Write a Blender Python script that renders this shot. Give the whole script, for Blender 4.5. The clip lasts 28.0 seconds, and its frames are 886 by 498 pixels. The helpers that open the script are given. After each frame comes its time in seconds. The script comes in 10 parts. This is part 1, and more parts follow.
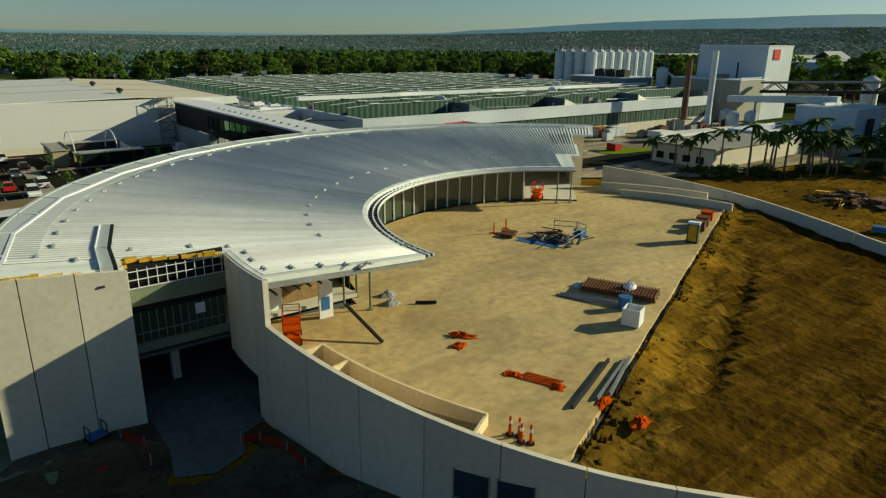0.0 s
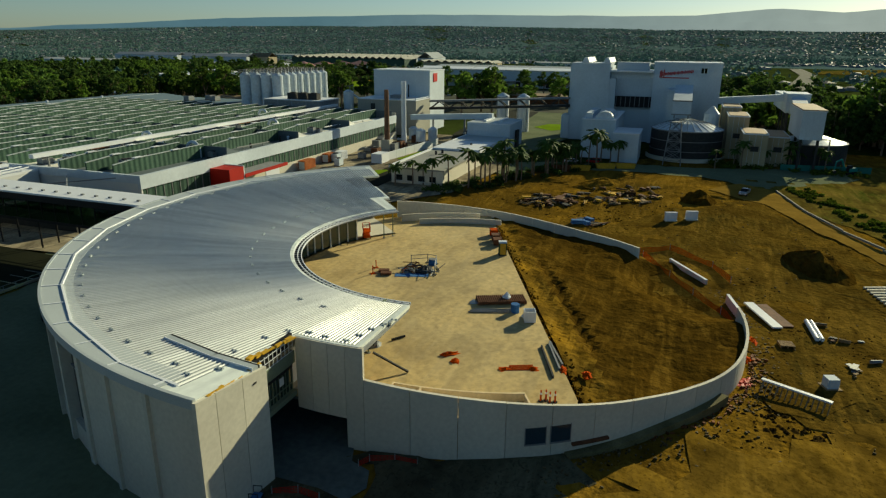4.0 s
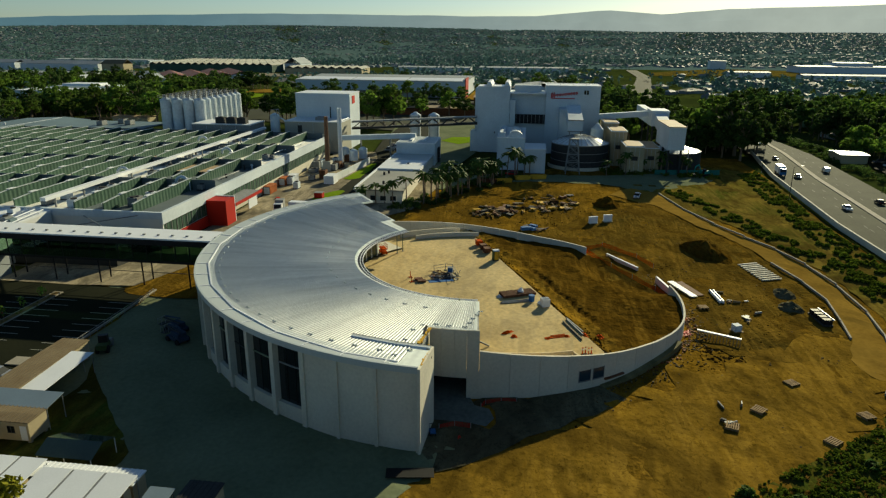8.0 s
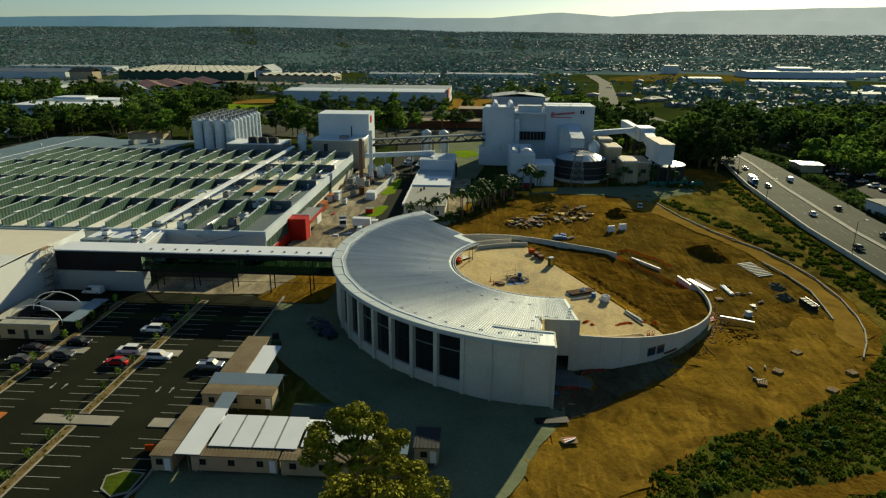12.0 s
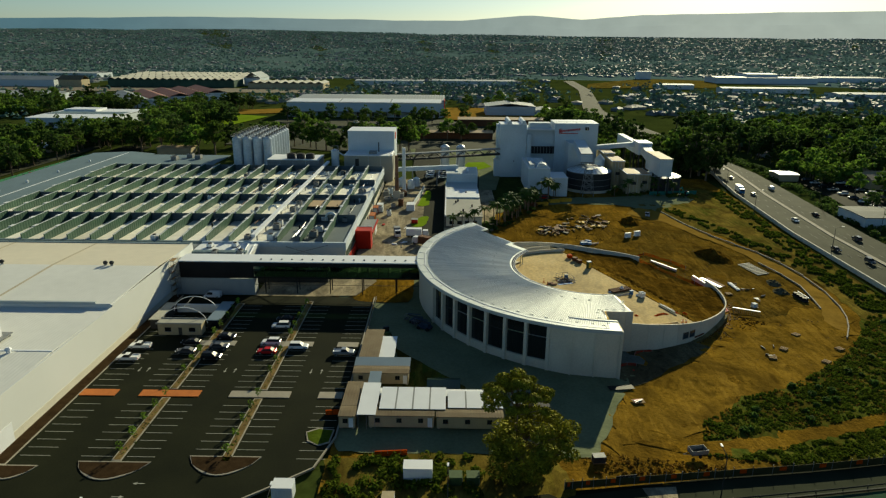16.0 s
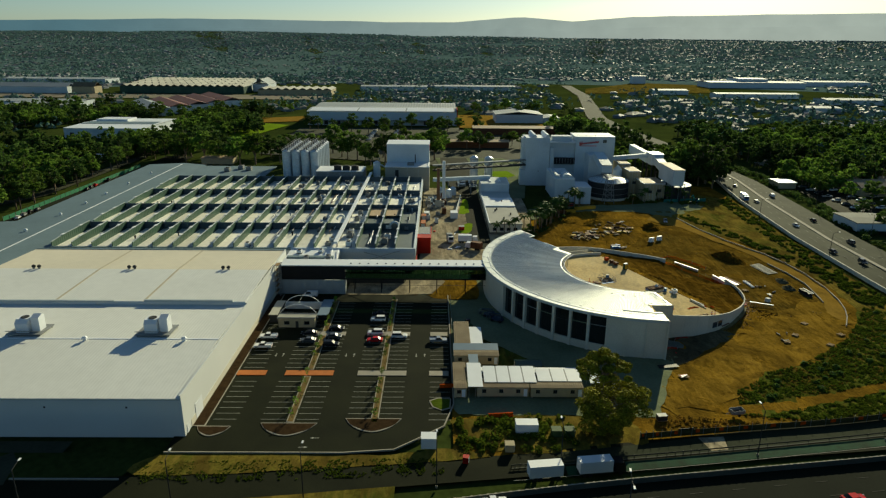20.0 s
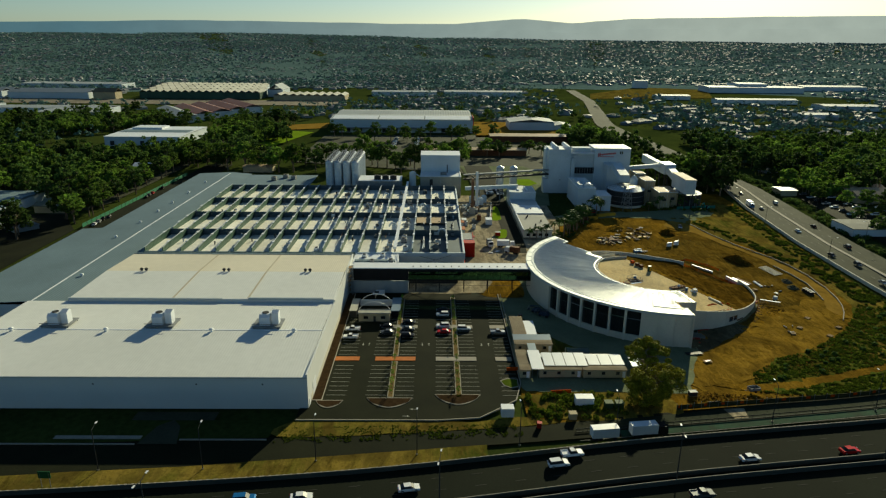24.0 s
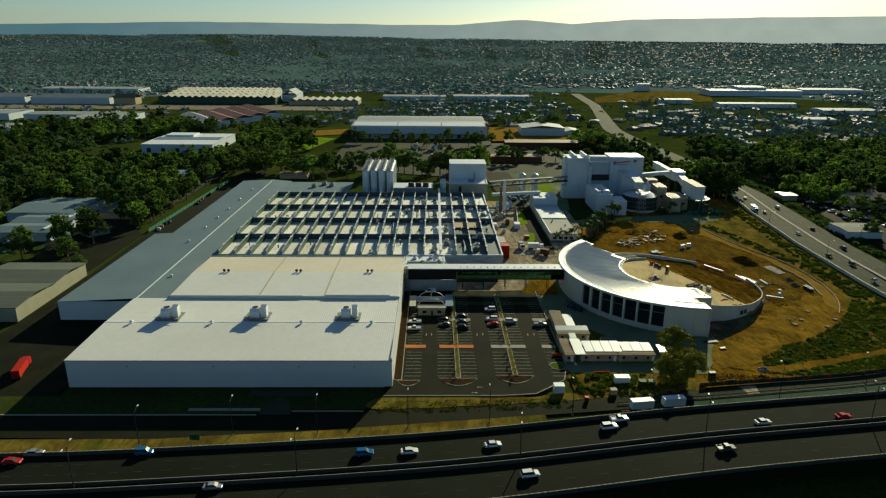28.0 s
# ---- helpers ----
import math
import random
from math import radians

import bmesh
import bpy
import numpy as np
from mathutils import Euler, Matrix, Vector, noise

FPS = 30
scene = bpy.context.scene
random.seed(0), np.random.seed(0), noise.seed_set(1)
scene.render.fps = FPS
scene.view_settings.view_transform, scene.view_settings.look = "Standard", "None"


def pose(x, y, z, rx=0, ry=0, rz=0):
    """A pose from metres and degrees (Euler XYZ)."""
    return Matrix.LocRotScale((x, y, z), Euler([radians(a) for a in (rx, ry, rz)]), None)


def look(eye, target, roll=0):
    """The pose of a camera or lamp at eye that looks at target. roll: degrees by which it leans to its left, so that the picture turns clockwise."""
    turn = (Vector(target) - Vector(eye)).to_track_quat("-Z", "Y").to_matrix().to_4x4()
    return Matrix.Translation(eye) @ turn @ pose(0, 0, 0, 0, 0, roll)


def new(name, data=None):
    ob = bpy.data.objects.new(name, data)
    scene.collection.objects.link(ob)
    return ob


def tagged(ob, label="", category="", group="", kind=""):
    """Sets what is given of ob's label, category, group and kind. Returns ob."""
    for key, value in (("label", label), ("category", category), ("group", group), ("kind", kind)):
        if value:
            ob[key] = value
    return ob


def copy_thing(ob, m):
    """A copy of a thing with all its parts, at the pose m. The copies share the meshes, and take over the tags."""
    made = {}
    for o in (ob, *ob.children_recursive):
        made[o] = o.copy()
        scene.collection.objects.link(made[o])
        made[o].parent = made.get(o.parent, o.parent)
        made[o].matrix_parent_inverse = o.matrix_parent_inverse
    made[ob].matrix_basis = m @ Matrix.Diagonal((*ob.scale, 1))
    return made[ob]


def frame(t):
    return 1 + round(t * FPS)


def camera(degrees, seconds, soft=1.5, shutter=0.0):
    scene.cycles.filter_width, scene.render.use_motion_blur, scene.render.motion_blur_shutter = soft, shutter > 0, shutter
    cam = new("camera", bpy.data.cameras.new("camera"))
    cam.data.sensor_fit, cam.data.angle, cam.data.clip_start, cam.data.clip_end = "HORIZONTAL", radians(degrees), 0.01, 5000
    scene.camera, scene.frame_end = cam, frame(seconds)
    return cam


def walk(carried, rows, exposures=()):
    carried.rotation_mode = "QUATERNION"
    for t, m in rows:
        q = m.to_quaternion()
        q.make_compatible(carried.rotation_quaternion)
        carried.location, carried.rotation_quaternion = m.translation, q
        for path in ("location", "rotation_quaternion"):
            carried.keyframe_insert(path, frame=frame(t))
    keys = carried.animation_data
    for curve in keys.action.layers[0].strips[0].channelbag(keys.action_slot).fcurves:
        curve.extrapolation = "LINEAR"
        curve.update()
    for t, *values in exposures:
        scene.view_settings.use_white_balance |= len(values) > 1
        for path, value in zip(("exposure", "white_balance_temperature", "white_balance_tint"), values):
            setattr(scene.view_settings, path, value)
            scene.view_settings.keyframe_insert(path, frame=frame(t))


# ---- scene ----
cam = camera(68.4, 28.0, soft=1.25)
METRES, EYE, TILT, LEAN, TURN = 291.7, 24.4, 0.0, 0.0, -38.3
ROWS = [
    (0.0, 0.0, 0.0, 0.0, 0.21, -17.45, -0.68),
    (0.5, -0.0117, -0.006, 0.005, -5.34, -17.44, -0.65),
    (1.0, -0.0243, -0.0116, 0.0099, -10.9, -17.47, -0.61),
    (1.5, -0.0381, -0.0166, 0.0149, -16.26, -17.47, -0.6),
    (2.0, -0.0535, -0.0219, 0.0199, -20.43, -17.45, -0.62),
    (2.5, -0.0693, -0.0257, 0.0253, -23.61, -17.44, -0.57),
    (3.0, -0.085, -0.0288, 0.0306, -25.98, -17.46, -0.54),
    (3.5, -0.1008, -0.032, 0.0362, -28.49, -17.52, -0.52),
    (4.0, -0.1167, -0.0355, 0.0415, -31.75, -17.56, -0.55),
    (4.5, -0.1328, -0.0385, 0.0469, -34.96, -17.6, -0.56),
    (6.5, -0.2027, -0.0514, 0.0677, -41.5, -17.66, -0.49),
    (7.0, -0.2203, -0.054, 0.0728, -42.74, -17.66, -0.46),
    (7.5, -0.2381, -0.0563, 0.0781, -43.63, -17.68, -0.45),
    (8.0, -0.2559, -0.0582, 0.0833, -44.4, -17.66, -0.43),
    (8.5, -0.2739, -0.0597, 0.0884, -45.17, -17.68, -0.47),
    (9.0, -0.2916, -0.0599, 0.0938, -45.89, -17.67, -0.45),
    (9.5, -0.3096, -0.0597, 0.0989, -46.41, -17.67, -0.47),
    (10.0, -0.3275, -0.0596, 0.1041, -46.92, -17.68, -0.45),
    (10.5, -0.3455, -0.0597, 0.1094, -47.41, -17.68, -0.44),
    (11.0, -0.3631, -0.0595, 0.1144, -47.82, -17.67, -0.46),
    (11.5, -0.3811, -0.0592, 0.1196, -48.14, -17.66, -0.44),
    (12.0, -0.3989, -0.0589, 0.1251, -48.49, -17.67, -0.42),
    (12.5, -0.4165, -0.0586, 0.1303, -48.86, -17.66, -0.42),
    (14.5, -0.4878, -0.0592, 0.1508, -50.51, -17.61, -0.49),
    (15.0, -0.5056, -0.0591, 0.1561, -50.75, -17.61, -0.51),
    (15.5, -0.5234, -0.059, 0.1611, -50.94, -17.6, -0.5),
    (16.0, -0.5411, -0.0584, 0.1665, -51.12, -17.61, -0.5),
    (16.5, -0.5589, -0.0584, 0.1717, -51.31, -17.59, -0.48),
    (17.0, -0.5768, -0.0586, 0.1768, -51.49, -17.59, -0.49),
    (17.5, -0.5944, -0.0586, 0.1822, -51.69, -17.6, -0.49),
    (18.0, -0.612, -0.0589, 0.1874, -51.86, -17.6, -0.49),
    (18.5, -0.6296, -0.059, 0.1924, -51.97, -17.61, -0.48),
    (19.0, -0.6472, -0.0589, 0.1976, -52.05, -17.62, -0.48),
    (19.5, -0.6649, -0.0591, 0.2028, -52.07, -17.62, -0.48),
    (20.0, -0.6825, -0.0591, 0.2079, -52.09, -17.63, -0.48),
    (20.5, -0.7, -0.0591, 0.2131, -52.12, -17.64, -0.47),
    (21.0, -0.7176, -0.0593, 0.2183, -52.14, -17.64, -0.47),
    (21.5, -0.735, -0.0598, 0.2234, -52.16, -17.64, -0.47),
    (23.5, -0.7977, -0.0668, 0.2445, -52.26, -17.65, -0.55),
    (24.0, -0.8139, -0.0689, 0.2496, -52.28, -17.66, -0.52),
    (24.5, -0.8303, -0.0709, 0.2547, -52.29, -17.65, -0.51),
    (25.0, -0.8467, -0.073, 0.2598, -52.32, -17.66, -0.51),
    (25.5, -0.8633, -0.0748, 0.2651, -52.34, -17.69, -0.48),
    (26.0, -0.8801, -0.0764, 0.2703, -52.36, -17.7, -0.47),
    (26.5, -0.8969, -0.0778, 0.2756, -52.38, -17.72, -0.46),
    (27.0, -0.9138, -0.0791, 0.2807, -52.4, -17.73, -0.45),
    (27.5, -0.9306, -0.0804, 0.2861, -52.42, -17.73, -0.44),
    (28.0, -0.9474, -0.0821, 0.2914, -52.44, -17.74, -0.41),
]
walk(cam, [(t, pose(0, 0, EYE, TILT, LEAN, TURN) @ pose(METRES * x, METRES * y, METRES * z, 90 + pitch, roll, yaw)) for t, x, y, z, yaw, pitch, roll in ROWS],
     exposures=[(0.0, 0.22, 6750, -7), (4.0, 0.27, 6800, -6), (9.0, 0.40, 6900, -4), (13.0, 0.40, 6900, -4), (18.0, 0.31, 6800, -6), (28.0, 0.28, 6750, -7)])

# ---- world, sun, exposure ----
SUN_EL, SUN_DIR = radians(20.0), Vector((0.92, -0.39, 0)).normalized()
world = bpy.data.worlds.new("sky")
scene.world = world
world.use_nodes = True
wn = world.node_tree.nodes
sky = wn.new("ShaderNodeTexSky")
sky.sky_type, sky.sun_disc, sky.sun_elevation = "NISHITA", False, SUN_EL
sky.sun_rotation = math.atan2(SUN_DIR.x, SUN_DIR.y)
sky.altitude, sky.air_density, sky.dust_density, sky.ozone_density = 50, 0.9, 0.4, 4.2
wn["Background"].inputs[1].default_value = 0.06
world.node_tree.links.new(sky.outputs[0], wn["Background"].inputs[0])
sun_data = bpy.data.lights.new("sun", "SUN")
sun_data.energy, sun_data.angle, sun_data.color = 5.0, radians(0.6), (1.0, 0.88, 0.64)
sun = new("sun", sun_data)
sun.matrix_world = look(Vector((0, 0, 0)), -(SUN_DIR * math.cos(SUN_EL) + Vector((0, 0, math.sin(SUN_EL)))))

# ---- materials ----
def mat(name, col, rough=0.8, metal=0.0, var=0.25, scale=0.3, fine=6.0, bump=0.0, col2=None, island=0.0, obj=0.0, spec=0.12, stripe=None, thin=0.0):
    """A worn surface: colour varied at two scales, optional stripes (axis, pitch, depth) for ribbed sheet."""
    m = bpy.data.materials.new(name)
    m.use_nodes = True
    nt = m.node_tree
    N, L = nt.nodes, nt.links
    b = N["Principled BSDF"]
    geo = N.new("ShaderNodeNewGeometry")
    big, small = N.new("ShaderNodeTexNoise"), N.new("ShaderNodeTexNoise")
    for n, s, d in ((big, scale, 6), (small, fine, 4)):
        n.inputs["Scale"].default_value, n.inputs["Detail"].default_value = s, d
        L.new(geo.outputs["Position"], n.inputs["Vector"])
    ramp = N.new("ShaderNodeMapRange")
    ramp.inputs[1].default_value, ramp.inputs[2].default_value = 0.3, 0.7
    L.new(big.outputs["Fac"], ramp.inputs[0])
    mix = N.new("ShaderNodeMix")
    mix.data_type = "RGBA"
    c2 = col2 or tuple(c * (1 - var) for c in col)
    mix.inputs[6].default_value, mix.inputs[7].default_value = (*col, 1), (*c2, 1)
    L.new(ramp.outputs[0], mix.inputs[0])
    hsv = N.new("ShaderNodeHueSaturation")
    val = N.new("ShaderNodeMapRange")
    val.inputs[1].default_value, val.inputs[2].default_value = 0.25, 0.75
    val.inputs[3].default_value, val.inputs[4].default_value = 1 - var * 0.7, 1 + var * 0.7
    L.new(small.outputs["Fac"], val.inputs[0])
    last = val.outputs[0]
    for amount, src in ((island, "island"), (obj, "object")):
        if amount:
            r = N.new("ShaderNodeMapRange")
            r.inputs[3].default_value, r.inputs[4].default_value = 1 - amount, 1 + amount
            if src == "island":
                L.new(geo.outputs["Random Per Island"], r.inputs[0])
            else:
                L.new(N.new("ShaderNodeObjectInfo").outputs["Random"], r.inputs[0])
            mul = N.new("ShaderNodeMath")
            mul.operation = "MULTIPLY"
            L.new(last, mul.inputs[0])
            L.new(r.outputs[0], mul.inputs[1])
            last = mul.outputs[0]
    L.new(last, hsv.inputs["Value"])
    L.new(mix.outputs[2], hsv.inputs["Color"])
    L.new(hsv.outputs[0], b.inputs["Base Color"])
    b.inputs["Roughness"].default_value, b.inputs["Metallic"].default_value = rough, metal
    b.inputs["Specular IOR Level"].default_value = spec
    if bump or stripe:
        bn = N.new("ShaderNodeBump")
        if stripe:
            axis, pitch, depth = stripe
            w = N.new("ShaderNodeTexWave")
            w.bands_direction = axis
            w.inputs["Scale"].default_value = math.pi / 10 / pitch
            L.new(geo.outputs["Position"], w.inputs["Vector"])
            L.new(w.outputs["Fac"], bn.inputs["Height"])
            bn.inputs["Distance"].default_value = depth
            bn.inputs["Strength"].default_value = 1.0
        else:
            L.new(small.outputs["Fac"], bn.inputs["Height"])
            bn.inputs["Distance"].default_value = bump
            bn.inputs["Strength"].default_value = 0.6
        L.new(bn.outputs[0], b.inputs["Normal"])
    if thin:
        tr, ms = N.new("ShaderNodeBsdfTranslucent"), N.new("ShaderNodeMixShader")
        ms.inputs[0].default_value = thin
        L.new(hsv.outputs[0], tr.inputs[0])
        L.new(b.outputs[0], ms.inputs[1])
        L.new(tr.outputs[0], ms.inputs[2])
        L.new(ms.outputs[0], N["Material Output"].inputs[0])
    return m


def dirt_mat(name, light, dark, mid, spec=0.0, turn=25.0, bump=0.2, force=1.0):
    """Churned earth: blotches, two crossing sets of long wheel streaks and grain."""
    m = mat(name, light, 0.95, var=0.3, scale=0.07, fine=1.2, bump=bump, col2=dark, spec=spec)
    nt = m.node_tree
    N, L = nt.nodes, nt.links
    hsv = next(n for n in N if n.bl_idname == "ShaderNodeHueSaturation")
    geo = next(n for n in N if n.bl_idname == "ShaderNodeNewGeometry")
    last = hsv.outputs[0]
    for deg, stretch, amount, size, low, high in ((turn, 0.14, 0.5, 0.5, 0.48, 0.66), (turn + 70, 0.2, 0.5, 0.6, 0.48, 0.66), (turn + 130, 0.7, 0.8, 0.06, 0.46, 0.6), (turn + 30, 0.5, 0.6, 0.2, 0.5, 0.64), (turn + 10, 0.8, 0.55, 1.7, 0.52, 0.7)):
        mp, nz, rg, mx = N.new("ShaderNodeMapping"), N.new("ShaderNodeTexNoise"), N.new("ShaderNodeMapRange"), N.new("ShaderNodeMix")
        mp.inputs["Rotation"].default_value = (0, 0, radians(deg))
        mp.inputs["Scale"].default_value = (stretch, 1.0, 1.0)
        nz.inputs["Scale"].default_value, nz.inputs["Detail"].default_value, nz.inputs["Distortion"].default_value = size, 7, 1.6
        rg.inputs[1].default_value, rg.inputs[2].default_value, rg.inputs[4].default_value = low, high, amount * force
        mx.data_type = "RGBA"
        mx.inputs[7].default_value = (*mid, 1)
        L.new(geo.outputs["Position"], mp.inputs["Vector"])
        L.new(mp.outputs[0], nz.inputs["Vector"])
        L.new(nz.outputs["Fac"], rg.inputs[0])
        L.new(rg.outputs[0], mx.inputs[0])
        L.new(last, mx.inputs[6])
        last = mx.outputs[2]
        mid = tuple(c * 0.58 for c in mid)
    L.new(last, N["Principled BSDF"].inputs["Base Color"])
    return m


GRASS = mat("grass_soil", (0.05, 0.066, 0.016), 0.95, var=0.4, scale=0.02, fine=0.6, col2=(0.028, 0.04, 0.011), spec=0.0)
DIRT = dirt_mat("orange_dirt", (0.27, 0.148, 0.015), (0.06, 0.042, 0.009), (0.35, 0.205, 0.032), turn=-20, bump=0.4)
DIRT2 = dirt_mat("brown_fill", (0.105, 0.056, 0.007), (0.024, 0.016, 0.004), (0.215, 0.125, 0.020), turn=35, bump=0.45)
TRACK = mat("haul_road_dust", (0.265, 0.165, 0.034), 0.95, var=0.2, scale=0.12, fine=1.2, bump=0.05, col2=(0.20, 0.122, 0.024), spec=0.0)
DAMP = dirt_mat("damp_soil", (0.185, 0.11, 0.016), (0.055, 0.042, 0.010), (0.27, 0.162, 0.028), turn=10, bump=0.4)
# Shade beside the roof ribs, painted as a dull zinc grey.
RIBSHADE = mat("zinc_rib_shade", (0.27, 0.30, 0.30), 0.5, 0.0, var=0.15, scale=0.05)
WEEDS = dirt_mat("weedy_ground", (0.085, 0.11, 0.018), (0.04, 0.06, 0.01), (0.20, 0.16, 0.03), turn=40, bump=0.2)
SITETRACK = dirt_mat("packed_site_dirt", (0.265, 0.155, 0.020), (0.13, 0.08, 0.013), (0.32, 0.195, 0.034), turn=-55, bump=0.15)
HARD = mat("grey_hardstand", (0.19, 0.21, 0.125), 0.95, var=0.2, scale=0.08, fine=1.5, bump=0.03, col2=(0.125, 0.145, 0.085), spec=0.0)
DARKSOIL = mat("dark_loose_soil", (0.05, 0.03, 0.008), 0.95, var=0.4, scale=0.5, fine=4.0, col2=(0.028, 0.018, 0.006), island=0.4, spec=0.0)
# Shade beside the walls is put into this soil; gravel heaps share it.
DARKSOILFLAT = dirt_mat("dark_soil_and_shade", (0.135, 0.125, 0.075), (0.08, 0.075, 0.045), (0.17, 0.15, 0.09), turn=15, bump=0.3)
GREENMESH = mat("green_fence_mesh", (0.04, 0.20, 0.10), 0.8, var=0.2, scale=0.5)
CANOPY = mat("glossy_sheet_roof", (0.24, 0.30, 0.33), 0.3, 0.2, var=0.1, scale=0.3, spec=0.5)
STRIPSOIL = mat("tan_strip_mulch", (0.24, 0.17, 0.07), 0.95, var=0.45, scale=0.5, fine=3.0, bump=0.04, col2=(0.12, 0.08, 0.035), spec=0.0)
FENCEMESH = mat("dark_fence_mesh", (0.06, 0.058, 0.024), 0.8, var=0.3, scale=0.5)
WALKWAY = mat("worn_roof_walkway", (0.50, 0.44, 0.33), 0.7, var=0.15, scale=0.3)
# Reflected sky is put into the glass as a blue base colour.
BLUEGLASS = mat("sky_tinted_window_glass", (0.022, 0.05, 0.075), 0.1, 0.0, var=0.2, scale=0.5, spec=0.8)
OLIVEBOARD = mat("pale_olive_sheet", (0.21, 0.25, 0.17), 0.8, var=0.2, scale=0.4)
OLDROOF = mat("old_pale_roof", (0.40, 0.39, 0.33), 0.7, 0.0, var=0.2, scale=0.03, obj=0.15)
ASPHALT = mat("asphalt", (0.018, 0.020, 0.010), 0.9, var=0.3, scale=0.1, fine=3.0, bump=0.01, col2=(0.011, 0.013, 0.007), spec=0.04)
ROADGREY = mat("worn_road", (0.062, 0.066, 0.042), 0.9, var=0.25, scale=0.1, fine=2.0, col2=(0.042, 0.045, 0.029), spec=0.05)
FREEWAY = mat("freeway_asphalt", (0.013, 0.0165, 0.010), 0.9, var=0.3, scale=0.06, fine=2.0, col2=(0.008, 0.0105, 0.006), spec=0.04)
BARRIER = mat("grey_barrier_concrete", (0.06, 0.065, 0.055), 0.9, var=0.2, scale=0.3)
MARK = mat("road_paint", (0.36, 0.36, 0.31), 0.8, var=0.2, scale=1.0)
KERB = mat("kerb_concrete", (0.34, 0.31, 0.25), 0.9, var=0.2, scale=0.4)
PALEYARD = dirt_mat("pale_yard_concrete", (0.45, 0.38, 0.25), (0.30, 0.25, 0.165), (0.53, 0.46, 0.33), turn=0, bump=0.02)
SLAB = dirt_mat("podium_concrete", (0.60, 0.455, 0.215), (0.47, 0.335, 0.14), (0.66, 0.54, 0.32), spec=0.08, turn=60, bump=0.01, force=0.34)
PRECAST = mat("precast_concrete", (0.62, 0.585, 0.48), 0.85, var=0.12, scale=0.15, fine=2.5, col2=(0.54, 0.505, 0.415), obj=0.05)
# Concrete darkened in its colour for the shade of the undercroft.
DARKCONC = mat("shade_dark_concrete", (0.14, 0.165, 0.155), 0.9, var=0.3, scale=0.2, fine=1.5, col2=(0.09, 0.108, 0.10), spec=0.05)
WHITEWALL = mat("white_panel", (0.60, 0.66, 0.70), 0.6, var=0.09, scale=0.1, fine=1.5, col2=(0.50, 0.56, 0.60))
ROOFMET = mat("zinc_roof_rib", (0.79, 0.79, 0.76), 0.4, 0.1, var=0.08, scale=0.05, fine=1.2, col2=(0.62, 0.64, 0.64))
ROOFPAN = mat("zinc_roof_pan", (0.75, 0.79, 0.73), 0.5, 0.05, var=0.1, scale=0.05, fine=1.2, col2=(0.66, 0.70, 0.655), spec=0.2)
FASCIA = mat("fascia_metal", (0.46, 0.50, 0.50), 0.5, 0.1, var=0.08, scale=0.1)
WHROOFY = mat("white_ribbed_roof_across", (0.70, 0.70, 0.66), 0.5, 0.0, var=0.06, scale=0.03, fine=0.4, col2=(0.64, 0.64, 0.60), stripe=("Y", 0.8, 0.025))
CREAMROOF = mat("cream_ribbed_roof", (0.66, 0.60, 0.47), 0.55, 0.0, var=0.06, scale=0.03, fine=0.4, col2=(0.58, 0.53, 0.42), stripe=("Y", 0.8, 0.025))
WARMWALL = mat("white_ribbed_wall", (0.66, 0.67, 0.65), 0.55, 0.0, var=0.05, scale=0.05, col2=(0.61, 0.62, 0.60))
BLUEROOF = mat("blue_grey_roof", (0.16, 0.22, 0.245), 0.6, 0.0, var=0.1, scale=0.05, fine=0.8, col2=(0.13, 0.18, 0.20), stripe=("Y", 1.0, 0.05))
TOOTH = mat("sawtooth_roof", (0.80, 0.79, 0.74), 0.55, 0.0, var=0.15, scale=0.05, fine=0.5, col2=(0.66, 0.63, 0.53), obj=0.2, spec=0.3)
GREENFIN = mat("green_translucent_sheet", (0.055, 0.108, 0.075), 0.5, 0.0, var=0.25, scale=0.08, fine=1.5, col2=(0.034, 0.068, 0.050), stripe=("X", 1.5, 0.08))
DARKGLASS = mat("dark_glass", (0.012, 0.015, 0.016), 0.06, 0.0, var=0.1, scale=0.2, spec=0.8)
GREENGLASS = mat("green_glass", (0.04, 0.065, 0.045), 0.08, 0.0, var=0.2, scale=0.3, spec=0.8)


def see_through(name, tint, gloss, rough=0.03):
    """Thin tinted sheet glass: mostly clear, partly mirror."""
    m = bpy.data.materials.new(name)
    m.use_nodes = True
    N, L = m.node_tree.nodes, m.node_tree.links
    N.remove(N["Principled BSDF"])
    tr, gl, mx = N.new("ShaderNodeBsdfTransparent"), N.new("ShaderNodeBsdfGlossy"), N.new("ShaderNodeMixShader")
    tr.inputs[0].default_value = (*tint, 1)
    gl.inputs["Roughness"].default_value = rough
    mx.inputs[0].default_value = gloss
    L.new(tr.outputs[0], mx.inputs[1])
    L.new(gl.outputs[0], mx.inputs[2])
    L.new(mx.outputs[0], N["Material Output"].inputs[0])
    return m


BRIDGEGLASS = see_through("clear_green_glass", (0.46, 0.60, 0.50), 0.06)
# Real black cladding; also paints the darkness in the hall's recesses.
BLACK = mat("black_cladding_and_shade", (0.018, 0.018, 0.018), 0.6, var=0.2, scale=0.4)
STEEL = mat("grey_steel", (0.26, 0.27, 0.27), 0.6, 0.1, var=0.25, scale=1.0)
DARKSTEEL = mat("dark_steel", (0.05, 0.05, 0.048), 0.7, 0.0, var=0.25, scale=1.0)
SILVER = mat("stainless_tank", (0.60, 0.67, 0.72), 0.35, 0.0, var=0.2, scale=0.15, fine=1.0, spec=0.4)
